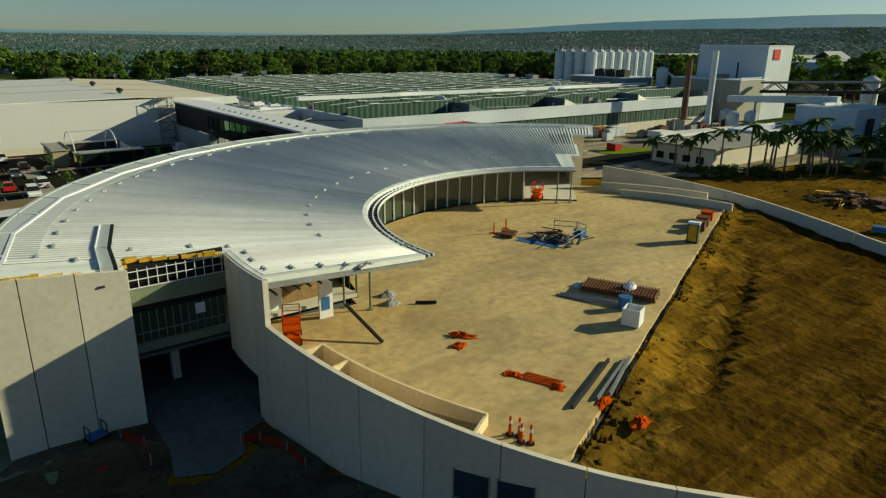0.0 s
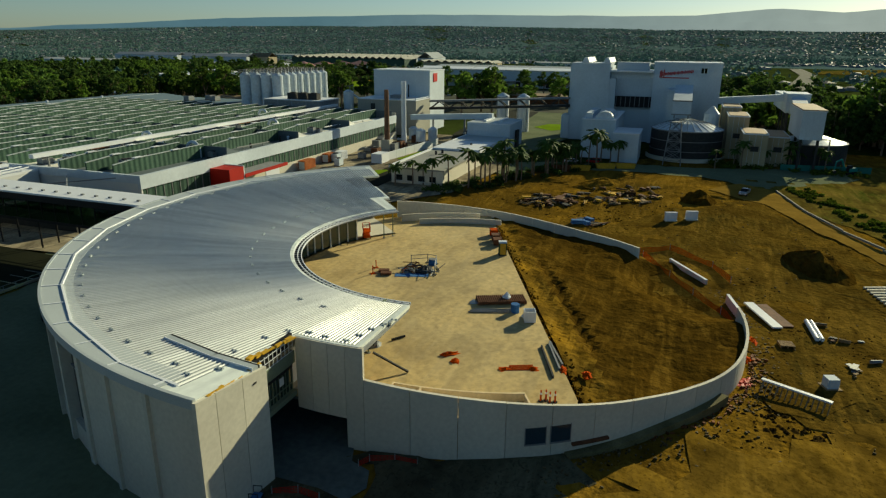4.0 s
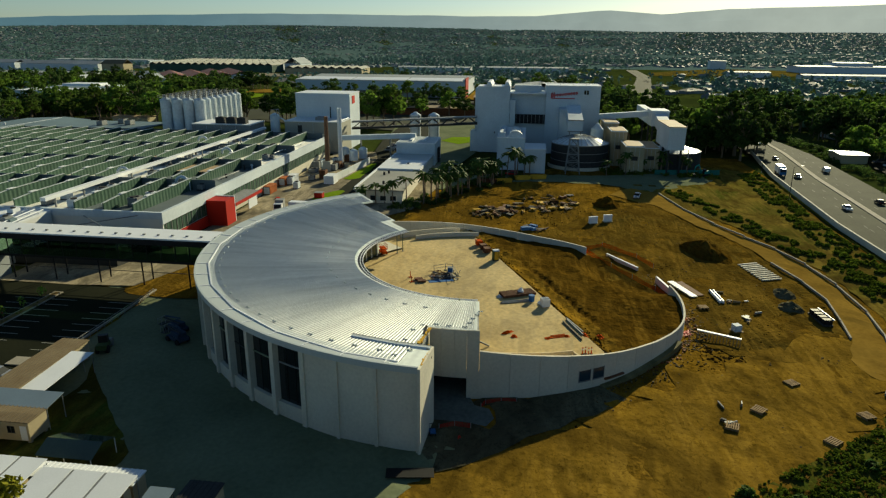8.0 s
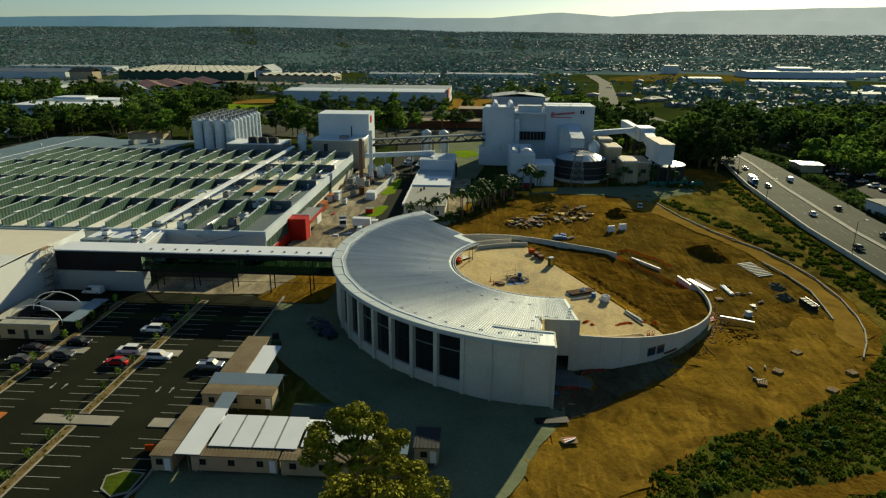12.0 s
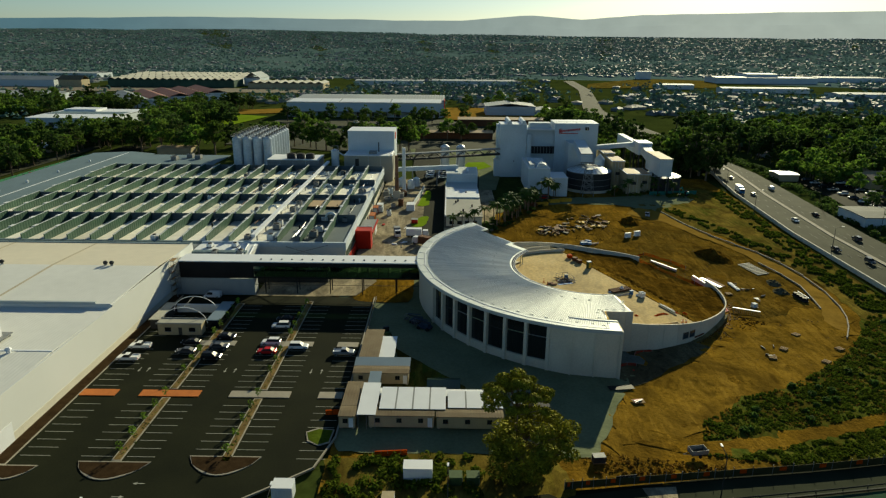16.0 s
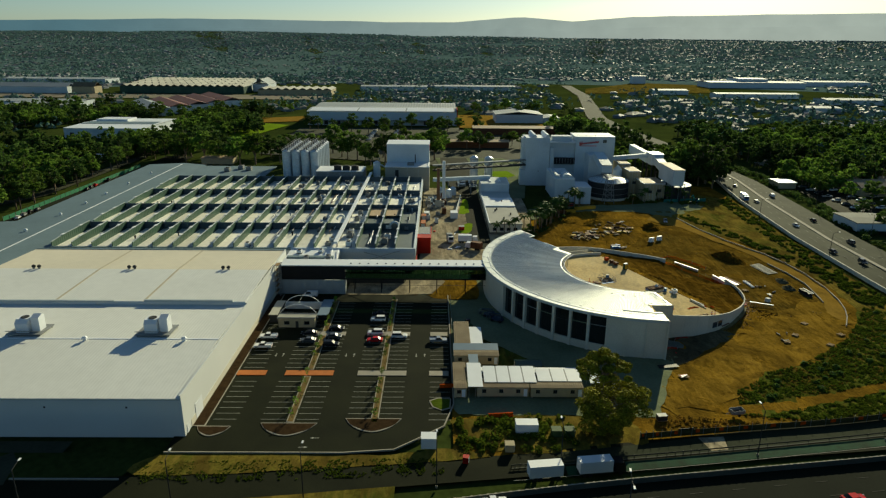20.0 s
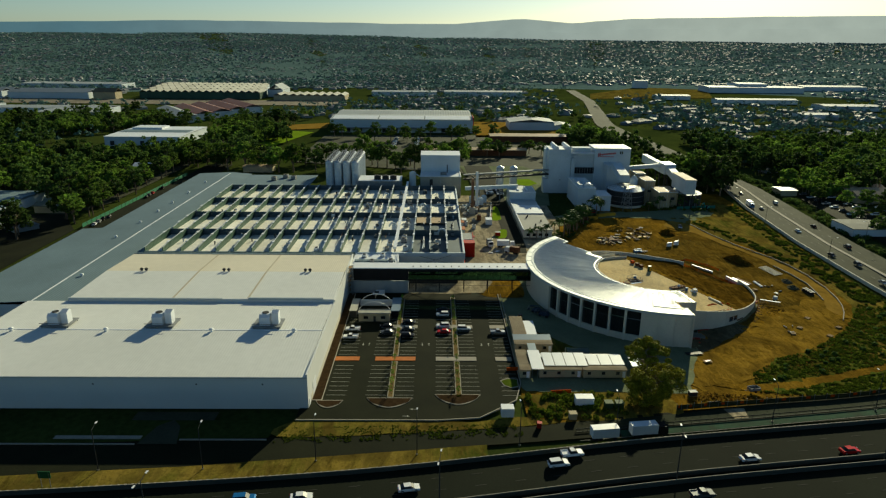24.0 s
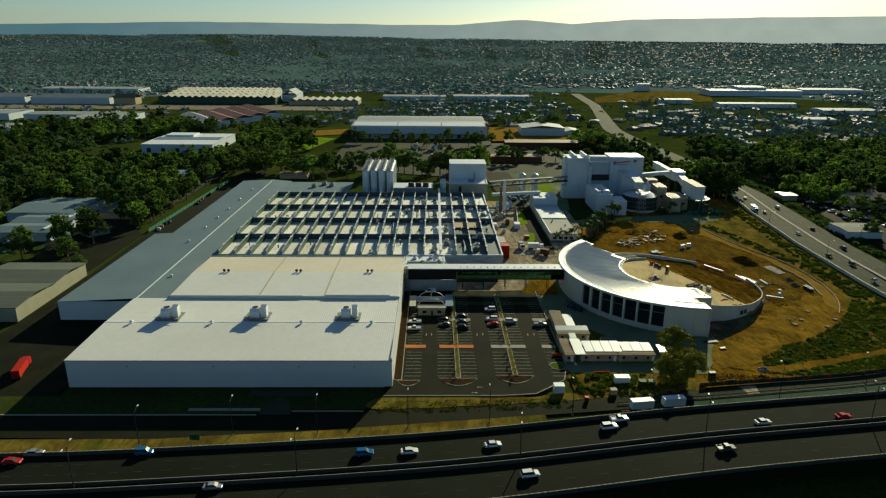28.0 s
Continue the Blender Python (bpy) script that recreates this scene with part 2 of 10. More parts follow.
RED = mat("red_panel", (0.42, 0.018, 0.010), 0.6, var=0.15, scale=0.3)
SIGNRED = mat("red_sign_paint", (0.55, 0.03, 0.02), 0.5, var=0.1)
ORANGE = mat("safety_orange", (0.55, 0.075, 0.004), 0.85, var=0.25, scale=2.0, spec=0.02)
YELLOW = mat("site_yellow", (0.65, 0.38, 0.04), 0.7, var=0.25, scale=1.5)
BLUE = mat("site_blue", (0.05, 0.16, 0.38), 0.6, var=0.25, scale=1.5)
CREAM = mat("cream_site_shed", (0.42, 0.35, 0.22), 0.75, var=0.16, scale=0.3)
BROWNROOF = mat("dusty_brown_roof", (0.20, 0.16, 0.10), 0.8, var=0.25, scale=0.3, col2=(0.15, 0.11, 0.065))
WHITESHEET = mat("white_sheet_roof", (0.74, 0.76, 0.78), 0.45, var=0.06, scale=0.3)
RUST = mat("rusty_steel", (0.16, 0.07, 0.035), 0.8, var=0.4, scale=1.0)
TIMBER = mat("timber", (0.32, 0.21, 0.10), 0.85, var=0.35, scale=1.5)
MULCH = mat("dark_mulch", (0.05, 0.032, 0.017), 0.95, var=0.4, scale=0.8, fine=6, bump=0.05, spec=0.0)
TYRE = mat("tyre_rubber", (0.02, 0.02, 0.02), 0.85, var=0.2)
CARGLASS = mat("car_glass", (0.015, 0.018, 0.02), 0.4, spec=0.2)
PAINTS = {n: mat("car_paint_" + n, c, 0.25, me, var=0.05, scale=0.5) for n, c, me in (
    ("white", (0.75, 0.75, 0.75), 0.0), ("silver", (0.45, 0.46, 0.47), 0.5), ("black", (0.02, 0.02, 0.022), 0.2),
    ("red", (0.5, 0.02, 0.02), 0.1), ("blue", (0.02, 0.14, 0.35), 0.2), ("grey", (0.12, 0.125, 0.13), 0.4))}
BARK = mat("bark", (0.22, 0.16, 0.11), 0.9, var=0.3, scale=0.8)
LEAF = mat("gum_leaves", (0.12, 0.21, 0.03), 0.8, var=0.3, scale=0.05, fine=0.8, col2=(0.072, 0.112, 0.02), island=0.45, obj=0.35, spec=0.05, thin=0.45)
LEAFDARK = mat("dark_leaves", (0.07, 0.12, 0.026), 0.8, var=0.3, scale=0.05, fine=0.8, col2=(0.042, 0.075, 0.018), island=0.4, obj=0.4, spec=0.05, thin=0.4)
LEAFGOLD = mat("golden_gum_leaves", (0.27, 0.25, 0.022), 0.75, var=0.3, scale=0.25, fine=1.2, col2=(0.12, 0.13, 0.013), island=0.45, spec=0.05, thin=0.1)
PALM = mat("palm_fronds", (0.07, 0.125, 0.022), 0.7, var=0.3, scale=0.8, island=0.35, spec=0.1, thin=0.3)
SCRUB = mat("scrub_leaves", (0.105, 0.15, 0.018), 0.85, var=0.35, scale=0.2, fine=1.5, col2=(0.06, 0.08, 0.010), island=0.4, spec=0.0, thin=0.3)
LAWN = mat("bright_lawn", (0.17, 0.26, 0.02), 0.95, var=0.2, scale=0.05, fine=1.0, spec=0.0)
DRYGRASS = dirt_mat("dry_grass", (0.22, 0.155, 0.03), (0.06, 0.075, 0.012), (0.27, 0.19, 0.045), turn=10, bump=0.1)
HOUSEROOF = mat("house_roofs", (0.24, 0.24, 0.24), 0.7, var=0.2, scale=0.02, island=0.7, spec=0.1)
# Blue haze of distance is mixed into the leaf and suburb ground colours.
FARLEAF = mat("haze_blue_leaves", (0.178, 0.28, 0.245), 0.9, var=0.3, scale=0.004, fine=0.05, col2=(0.145, 0.235, 0.215), island=0.28, spec=0.0, thin=0.6)
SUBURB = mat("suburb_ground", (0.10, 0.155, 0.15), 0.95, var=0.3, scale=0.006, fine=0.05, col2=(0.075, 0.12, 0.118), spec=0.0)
FADEDMARK = mat("faded_road_paint", (0.22, 0.22, 0.19), 0.8, var=0.2, scale=1.0)
HOUSEWALL = mat("house_walls", (0.28, 0.31, 0.32), 0.8, var=0.2, scale=0.02, island=0.4)
BIGROOF = mat("far_shed_roof", (0.33, 0.36, 0.37), 0.7, var=0.2, scale=0.03, stripe=("Y", 3.0, 0.1))
TANROOF = mat("far_tan_roof", (0.45, 0.33, 0.21), 0.7, var=0.15, scale=0.05)
FARWALL = mat("far_shed_wall", (0.54, 0.60, 0.64), 0.7, var=0.1, scale=0.05)
# Haze is put into these hills as glow, paler towards the sun side.
FARHILL = mat("haze_glow_hills", (0.10, 0.14, 0.16), 1.0, var=0.12, scale=0.003, fine=0.02, spec=0.0)
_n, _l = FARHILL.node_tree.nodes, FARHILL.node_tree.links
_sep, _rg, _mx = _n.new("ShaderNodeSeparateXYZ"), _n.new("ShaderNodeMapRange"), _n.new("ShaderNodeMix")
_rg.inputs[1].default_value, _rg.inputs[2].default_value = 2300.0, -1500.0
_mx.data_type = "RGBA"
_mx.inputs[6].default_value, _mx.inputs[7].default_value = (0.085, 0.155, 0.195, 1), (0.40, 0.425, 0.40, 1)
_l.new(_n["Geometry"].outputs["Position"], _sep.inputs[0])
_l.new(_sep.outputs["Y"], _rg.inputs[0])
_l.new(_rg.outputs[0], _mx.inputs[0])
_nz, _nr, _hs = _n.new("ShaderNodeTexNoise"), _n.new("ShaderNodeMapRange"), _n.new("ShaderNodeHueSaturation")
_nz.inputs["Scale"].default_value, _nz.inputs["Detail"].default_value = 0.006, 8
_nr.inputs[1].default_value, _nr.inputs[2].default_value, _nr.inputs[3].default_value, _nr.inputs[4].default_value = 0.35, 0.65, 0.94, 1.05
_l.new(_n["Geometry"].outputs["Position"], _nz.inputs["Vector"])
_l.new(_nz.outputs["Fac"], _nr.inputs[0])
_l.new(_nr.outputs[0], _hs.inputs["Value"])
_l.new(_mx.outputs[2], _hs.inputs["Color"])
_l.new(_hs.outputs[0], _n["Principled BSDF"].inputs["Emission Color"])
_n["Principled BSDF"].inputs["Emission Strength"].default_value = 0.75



def radial_streaks(m, centre, amount):
    """Rolled sheets whose sheen differs from pan to pan, painted as long stripes that run out from one centre."""
    N, L = m.node_tree.nodes, m.node_tree.links
    b = N["Principled BSDF"]
    geo = next(n for n in N if n.bl_idname == "ShaderNodeNewGeometry")
    mp, gr, cb, nz, rg, rr2 = (N.new(k) for k in ("ShaderNodeMapping", "ShaderNodeTexGradient", "ShaderNodeCombineXYZ", "ShaderNodeTexNoise", "ShaderNodeMapRange", "ShaderNodeMapRange"))
    mp.inputs["Location"].default_value = (-centre[0], -centre[1], 0)
    gr.gradient_type = "RADIAL"
    ln, sc, ml = N.new("ShaderNodeVectorMath"), N.new("ShaderNodeMath"), N.new("ShaderNodeMath")
    ln.operation, sc.operation, ml.operation = "LENGTH", "MULTIPLY", "MULTIPLY"
    sc.inputs[1].default_value, ml.inputs[1].default_value = 0.045, 130.0
    L.new(geo.outputs["Position"], mp.inputs["Vector"])
    L.new(mp.outputs[0], gr.inputs[0])
    L.new(mp.outputs[0], ln.inputs[0])
    L.new(ln.outputs["Value"], sc.inputs[0])
    L.new(gr.outputs["Fac"], ml.inputs[0])
    L.new(ml.outputs[0], cb.inputs[0])
    L.new(sc.outputs[0], cb.inputs[1])
    L.new(cb.outputs[0], nz.inputs["Vector"])
    nz.inputs["Scale"].default_value, nz.inputs["Detail"].default_value = 1.0, 5
    rg.inputs[1].default_value, rg.inputs[2].default_value, rg.inputs[3].default_value, rg.inputs[4].default_value = 0.35, 0.65, 1 - amount, 1 + amount
    rr2.inputs[1].default_value, rr2.inputs[2].default_value, rr2.inputs[3].default_value, rr2.inputs[4].default_value = 0.35, 0.65, 0.36, 0.6
    L.new(nz.outputs["Fac"], rg.inputs[0])
    L.new(nz.outputs["Fac"], rr2.inputs[0])
    hs = N.new("ShaderNodeHueSaturation")
    L.new(b.inputs["Base Color"].links[0].from_socket, hs.inputs["Color"])
    L.new(rg.outputs[0], hs.inputs["Value"])
    L.new(hs.outputs[0], b.inputs["Base Color"])
    L.new(rr2.outputs[0], b.inputs["Roughness"])


radial_streaks(ROOFPAN, (53.0, 41.2), 0.16)
radial_streaks(ROOFMET, (53.0, 41.2), 0.12)

# ---- builders ----
class Mb:
    """A growing mesh of plain solids."""
    def __init__(self):
        self.v, self.f = [], []

    def add(self, vs, fs):
        n = len(self.v)
        self.v += [tuple(p) for p in vs]
        self.f += [tuple(i + n for i in q) for q in fs]
        return self

    def box(self, x0, y0, z0, x1, y1, z1):
        return self.add([(x0, y0, z0), (x1, y0, z0), (x1, y1, z0), (x0, y1, z0), (x0, y0, z1), (x1, y0, z1), (x1, y1, z1), (x0, y1, z1)],
                        [(3, 2, 1, 0), (4, 5, 6, 7), (0, 1, 5, 4), (1, 2, 6, 5), (2, 3, 7, 6), (3, 0, 4, 7)])

    def obox(self, cx, cy, z0, lx, ly, h, deg=0.0):
        c, s = math.cos(radians(deg)), math.sin(radians(deg))
        q = [(cx + c * a - s * b, cy + s * a + c * b) for a, b in ((-lx / 2, -ly / 2), (lx / 2, -ly / 2), (lx / 2, ly / 2), (-lx / 2, ly / 2))]
        return self.prism(q, z0, z0 + h)

    def prism(self, poly, z0, z1):
        n = len(poly)
        vs = [(x, y, z0) for x, y in poly] + [(x, y, z1) for x, y in poly]
        return self.add(vs, [tuple(range(n - 1, -1, -1)), tuple(range(n, 2 * n))] + [(i, (i + 1) % n, (i + 1) % n + n, i + n) for i in range(n)])

    def profile(self, pts, a, b, axis="y"):
        """A closed profile of (u, z) swept from a to b along an axis."""
        n = len(pts)
        put = (lambda u, z, w: (u, w, z)) if axis == "y" else (lambda u, z, w: (w, u, z))
        vs = [put(u, z, a) for u, z in pts] + [put(u, z, b) for u, z in pts]
        return self.add(vs, [tuple(range(n)), tuple(range(2 * n - 1, n - 1, -1))] + [(i, i + n, (i + 1) % n + n, (i + 1) % n) for i in range(n)])

    def cyl(self, cx, cy, z0, z1, r0, r1=None, n=12):
        r1 = r0 if r1 is None else r1
        vs = [(cx + r * math.cos(2 * math.pi * i / n), cy + r * math.sin(2 * math.pi * i / n), z) for r, z in ((r0, z0), (r1, z1)) for i in range(n)]
        return self.add(vs, [tuple(range(n - 1, -1, -1)), tuple(range(n, 2 * n))] + [(i, (i + 1) % n, (i + 1) % n + n, i + n) for i in range(n)])

    def tube(self, p, q, r, r2=None, n=6):
        p, q = Vector(p), Vector(q)
        d = (q - p).normalized()
        u = d.orthogonal().normalized()
        w = d.cross(u)
        r2 = r if r2 is None else r2
        vs = [o + (u * math.cos(2 * math.pi * i / n) + w * math.sin(2 * math.pi * i / n)) * k for o, k in ((p, r), (q, r2)) for i in range(n)]
        return self.add(vs, [tuple(range(n - 1, -1, -1)), tuple(range(n, 2 * n))] + [(i, (i + 1) % n, (i + 1) % n + n, i + n) for i in range(n)])

    def ringsolid(self, o, r0, r1, a0, a1, zlo, zhi, n):
        """A bent wall between two radii and two angles in degrees; zlo and zhi are numbers or functions of (r, angle)."""
        fl = zlo if callable(zlo) else (lambda r, a: zlo)
        fh = zhi if callable(zhi) else (lambda r, a: zhi)
        vs, fs = [], []
        for i in range(n + 1):
            a = a0 + (a1 - a0) * i / n
            c, s = math.cos(radians(a)), math.sin(radians(a))
            vs += [(o[0] + r0 * c, o[1] + r0 * s, fl(r0, a)), (o[0] + r1 * c, o[1] + r1 * s, fl(r1, a)),
                   (o[0] + r1 * c, o[1] + r1 * s, fh(r1, a)), (o[0] + r0 * c, o[1] + r0 * s, fh(r0, a))]
        for i in range(n):
            k = 4 * i
            fs += [(k + j, k + (j + 1) % 4, k + 4 + (j + 1) % 4, k + 4 + j) for j in range(4)]
        fs += [(3, 2, 1, 0), (4 * n, 4 * n + 1, 4 * n + 2, 4 * n + 3)]
        return self.add(vs, fs)

    def moved(self, m):
        self.v = [tuple(m @ Vector(p)) for p in self.v]
        return self

    def mesh(self, name, material, smooth=False):
        me = bpy.data.meshes.new(name)
        me.from_pydata(self.v, [], self.f)
        me.materials.append(material)
        if smooth:
            me.shade_smooth()
        return me


def part(name, mb, material, parent=None, label="", smooth=False):
    ob = new(name, mb if isinstance(mb, bpy.types.Mesh) else mb.mesh(name, material, smooth))
    ob.parent = parent
    return tagged(ob, label)


def thing(name, label, category, m=None, group="", kind=""):
    ob = new(name)
    if m is not None:
        ob.matrix_basis = m
    return tagged(ob, label, category, group, kind)


def solid(name, mb, material, label, category, group="", kind="", smooth=False):
    return tagged(part(name, mb, material, smooth=smooth), label, category, group, kind)


O = (53.0, 41.2)


def bulge(a):
    """The podium wall swings a little wider round its far side."""
    k = min(1.0, max(0.0, (a % 360 - 228) / 26))
    return 1.45 * k * k * (3 - 2 * k) if a % 360 < 330 else 0.0


def swung(mb):
    """Push a piece of the podium's wall outwards by the swing at its angle."""
    out = []
    for x, y, z in mb.v:
        a = math.degrees(math.atan2(y - O[1], x - O[0])) % 360
        out.append((x + bulge(a) * math.cos(radians(a)), y + bulge(a) * math.sin(radians(a)), z))
    mb.v = out
    return mb


def polar(r, a, o=O):
    return o[0] + r * math.cos(radians(a)), o[1] + r * math.sin(radians(a))


def arc(r, a0, a1, n):
    return [polar(r, a0 + (a1 - a0) * i / n) for i in range(n + 1)]


def ground_z(x, y):
    """The site lies about a metre lower round the curved building."""
    k = min(1.0, max(0.0, (95 - math.hypot(x - 42, y - 18)) / 42))
    return -1.2 * k * k * (3 - 2 * k)


def region(name, poly, lift, material, label="", category="", step=5.0, rough=0.0, kind="structure", seed=1, soft=0.0):
    """A stretch of ground on the site's levels, cut into small cells. soft: how far its worn edge wanders."""
    if soft:
        P = [Vector((*p, 0)) for p in poly]
        out, n = [], len(P)
        for i in range(n):
            a, b, c, d = P[i - 1], P[i], P[(i + 1) % n], P[(i + 2) % n]
            k = max(2, int((c - b).length / 2.2))
            for j in range(k):
                t = j / k
                q = 0.5 * (2 * b + (c - a) * t + (2 * a - 5 * b + 4 * c - d) * t * t + (3 * b - a - 3 * c + d) * t ** 3)
                q = b.lerp(c, t).lerp(q, 0.6)
                out.append((q.x + soft * noise.noise((q.x * 0.4, q.y * 0.4, seed)), q.y + soft * noise.noise((q.x * 0.4, q.y * 0.4, seed + 9))))
        poly = out
    bm = bmesh.new()
    bm.faces.new([bm.verts.new((x, y, 0)) for x, y in poly])
    xs, ys = [p[0] for p in poly], [p[1] for p in poly]
    for axis, lo, hi in ((0, min(xs), max(xs)), (1, min(ys), max(ys))):
        k = math.floor(lo / step) * step + step
        while k < hi - 0.01:
            co, no = [0, 0, 0], [0, 0, 0]
            co[axis], no[axis] = k, 1
            bmesh.ops.bisect_plane(bm, geom=bm.verts[:] + bm.edges[:] + bm.faces[:], plane_co=co, plane_no=no)
            k += step
    bmesh.ops.triangulate(bm, faces=[f for f in bm.faces if len(f.verts) > 4])
    for v in bm.verts:
        x, y = v.co.x, v.co.y
        v.co.z = ground_z(x, y) + lift + (rough * noise.fractal((x * 0.13 + seed, y * 0.13, seed), 0.8, 2.0, 4) if rough else 0)
    bmesh.ops.recalc_face_normals(bm, faces=bm.faces)
    me = bpy.data.meshes.new(name)
    bm.to_mesh(me)
    bm.free()
    me.materials.append(material)
    return tagged(new(name, me), label, category, kind=kind)


def bent(pts, radius, n=8):
    """One continuous bent tube along points that lie in a plane of constant x."""
    pts = [Vector(p) for p in pts]
    vs, fs = [], []
    for i, p in enumerate(pts):
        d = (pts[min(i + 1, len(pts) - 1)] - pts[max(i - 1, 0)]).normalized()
        u = Vector((1, 0, 0))
        w = d.cross(u)
        vs += [tuple(p + radius * (math.cos(6.28319 * k / n) * u + math.sin(6.28319 * k / n) * w)) for k in range(n)]
    for i in range(len(pts) - 1):
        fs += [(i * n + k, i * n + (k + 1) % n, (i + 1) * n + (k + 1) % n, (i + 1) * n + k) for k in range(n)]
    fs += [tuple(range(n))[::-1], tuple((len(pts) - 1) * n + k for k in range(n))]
    return Mb().add(vs, fs)


# ---- ground, hills, roads ----
def far_z(x, y):
    """The plain rises gently towards the hills."""
    k = min(1.0, max(0.0, (math.hypot(x, y) - 1800) / 2700))
    a = math.degrees(math.atan2(y, x))
    return float(np.interp(a, (-30, -10, 0, 20, 37, 52, 70), (106, 110, 120, 134, 116, 76, 52))) * k * k * (3 - 2 * k)


g = Mb()
rings = [0, 60, 90, 120, 150, 190, 240, 320, 450, 700, 1200, 1800, 2200, 2600, 3000, 3400, 3800, 4200, 4650]
for r in rings[1:]:
    for i in range(72):
        x, y = 42 + r * math.cos(i * math.pi / 36), 40 + r * math.sin(i * math.pi / 36)
        g.v.append((x, y, ground_z(x, y) - 0.45 + far_z(x, y)))
g.v.append((42, 40, -1.65))
top = len(g.v) - 1
for i in range(72):
    j = (i + 1) % 72
    g.f.append((i, j, top))
    for k in range(len(rings) - 2):
        g.f.append((k * 72 + i, k * 72 + 72 + i, k * 72 + 72 + j, k * 72 + j))
solid("ground", g, GRASS, "dull green and brown plain reaching to the hills", "ground", kind="structure", smooth=True)

hills = Mb()
for dist, base, seed in ((4480, 1.0, 3.0), (4400, 0.72, 9.0)):
    n = 260
    start = len(hills.v)
    for i in range(n + 1):
        a = -150 + 260 * i / n
        h = (float(np.interp(a, (-150, -60, -30, -16, -11.2, -6.6, -1, 3, 10, 21, 27, 31, 37, 45, 52, 60, 110), (280, 272, 262, 254, 218, 250, 212, 210, 215, 213, 200, 187, 172, 130, 95, 78, 76))) + 7 * noise.fractal((i * 0.14 + seed, seed, 0), 0.8, 2.0, 6)) * base
        x, y = dist * math.cos(radians(a)), 80 + dist * math.sin(radians(a))
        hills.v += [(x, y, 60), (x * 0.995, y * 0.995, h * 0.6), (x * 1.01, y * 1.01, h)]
    for i in range(n):
        k = start + 3 * i
        hills.f += [(k, k + 3, k + 4, k + 1), (k + 1, k + 4, k + 5, k + 2)]
sub = Mb()
rs = [1250, 1600, 1800, 2200, 2600, 3000, 3400, 3800, 4200, 4600]
for r in rs:
    for i in range(73):
        a = radians(-125 + 225 * i / 72)
        x, y = 42 + r * math.cos(a), 40 + r * math.sin(a)
        sub.v.append((x, y, ground_z(x, y) - 0.25 + far_z(x, y)))
for k in range(len(rs) - 1):
    for i in range(72):
        sub.f.append((k * 73 + i, k * 73 + 73 + i, k * 73 + 74 + i, k * 73 + 1 + i))
solid("suburb_ground", sub, SUBURB, "ground of distant streets and gardens, haze tinted into its colour", "ground", kind="structure", smooth=True)
solid("backdrop", hills, FARHILL, "long blue range of hills on the horizon, its haze a painted glow", "hills", kind="structure", smooth=True)

SITE = [(-44, 106), (-47, 96), (-44, 75), (-38, 40), (-30, 5), (-20, -32), (8, -49), (54, -50.5), (118, -52), (190, -59), (232, -60), (236, -18),
        (178, 40), (165, 60), (150, 60), (120, 100), (74, 116), (46, 118), (46, 106), (-8, 106), (-24, 106)]
region("site_ground", SITE, 0.0, DIRT, "orange-brown construction site dirt with wheel tracks", "dirt", rough=0.22)
# Front edge follows the hall's cast shadow, greying the dirt that lies shaded.
region("hardstand", arc(51, 182, 78, 30) + [(72, 112), (46, 117), (46, 106), (-22, 105.5), (-30, 104), (-30.5, 80), (-30.4, 66), (-30.6, 56.8), (-21, 51.8), (-11, 47.6), (-2, 42.4), (3, 43)], 0.14, HARD, "grey compacted hardstand beside the curved hall, stretched over its cast shadow", "hardstand", rough=0.22, soft=0.8)
region("hut_grass", [(17.5, 100.2), (15.5, 99.0), (11.1, 95.0), (2.5, 87.2), (-5.0, 80.2), (-9, 80.0), (-11.6, 84), (-11.6, 99.5), (-2, 100), (8, 96)], 0.2, WEEDS, "dark mown grass beside the site huts", "grass", rough=0.15, soft=0.6, step=2.5)
region("entrance_slab", [(8.8, 44.3), (8.9, 58), (25.8, 58), (25.8, 39.2), (15.4, 39.4), (13.4, 38.6), (12.6, 36.4), (10.4, 35.6), (8.2, 36.6), (8.8, 39.6)], 0.16, DARKCONC, "concrete ground beside the podium with its shade put into a darker colour", "hardstand", rough=0.22)
region("shade_soil", [(1.0, 44.0), (8.7, 44.0), (8.7, 40), (8.0, 36.4), (10.4, 35.4), (12.8, 36.2), (13.8, 38.6), (15.2, 39.0), (16.2, 33), (19, 27), (22, 21), (18, 17), (13, 22), (8, 29), (1, 36), (-2, 41)], 0.13, DARKSOILFLAT, "dark loose soil, the shade of the walls put into its colour", "soil", rough=0.25, soft=1.5, step=1.5)
region("service_yard", [(72, 117), (60, 112), (72, 96), (94, 84), (120, 66), (160, 62), (222, 62), (222, 118)], 0.30, PALEYARD, "pale dusty concrete service yard", "yard")
region("forecourt", [(46.4, 141.8), (46.2, 124), (47.4, 111.5), (60, 106.8), (72, 113), (72, 120), (58, 121.8), (57.8, 141.8)], 0.34, PALEYARD, "sunlit pale concrete below the footbridge", "forecourt")
region("earth_strip", [(44, 112), (44, 96), (60, 95), (70, 97), (62, 110)], 0.3, DIRT, "orange earth beside the curved hall", "dirt", soft=0.8)
region("plant_yard", [(196, 60), (300, 46), (330, 60), (330, 112), (226, 100), (196, 86)], 0.35, HARD, "grey asphalt yard behind the plant", "yard", step=20)
region("yard_road", [(100, 87), (112, 86), (226, 86.5), (262, 84), (330, 88), (330, 108), (262, 106), (226, 102), (205, 96), (120, 95), (100, 93)], 0.38, ASPHALT, "grey asphalt lane beside the factory", "road")
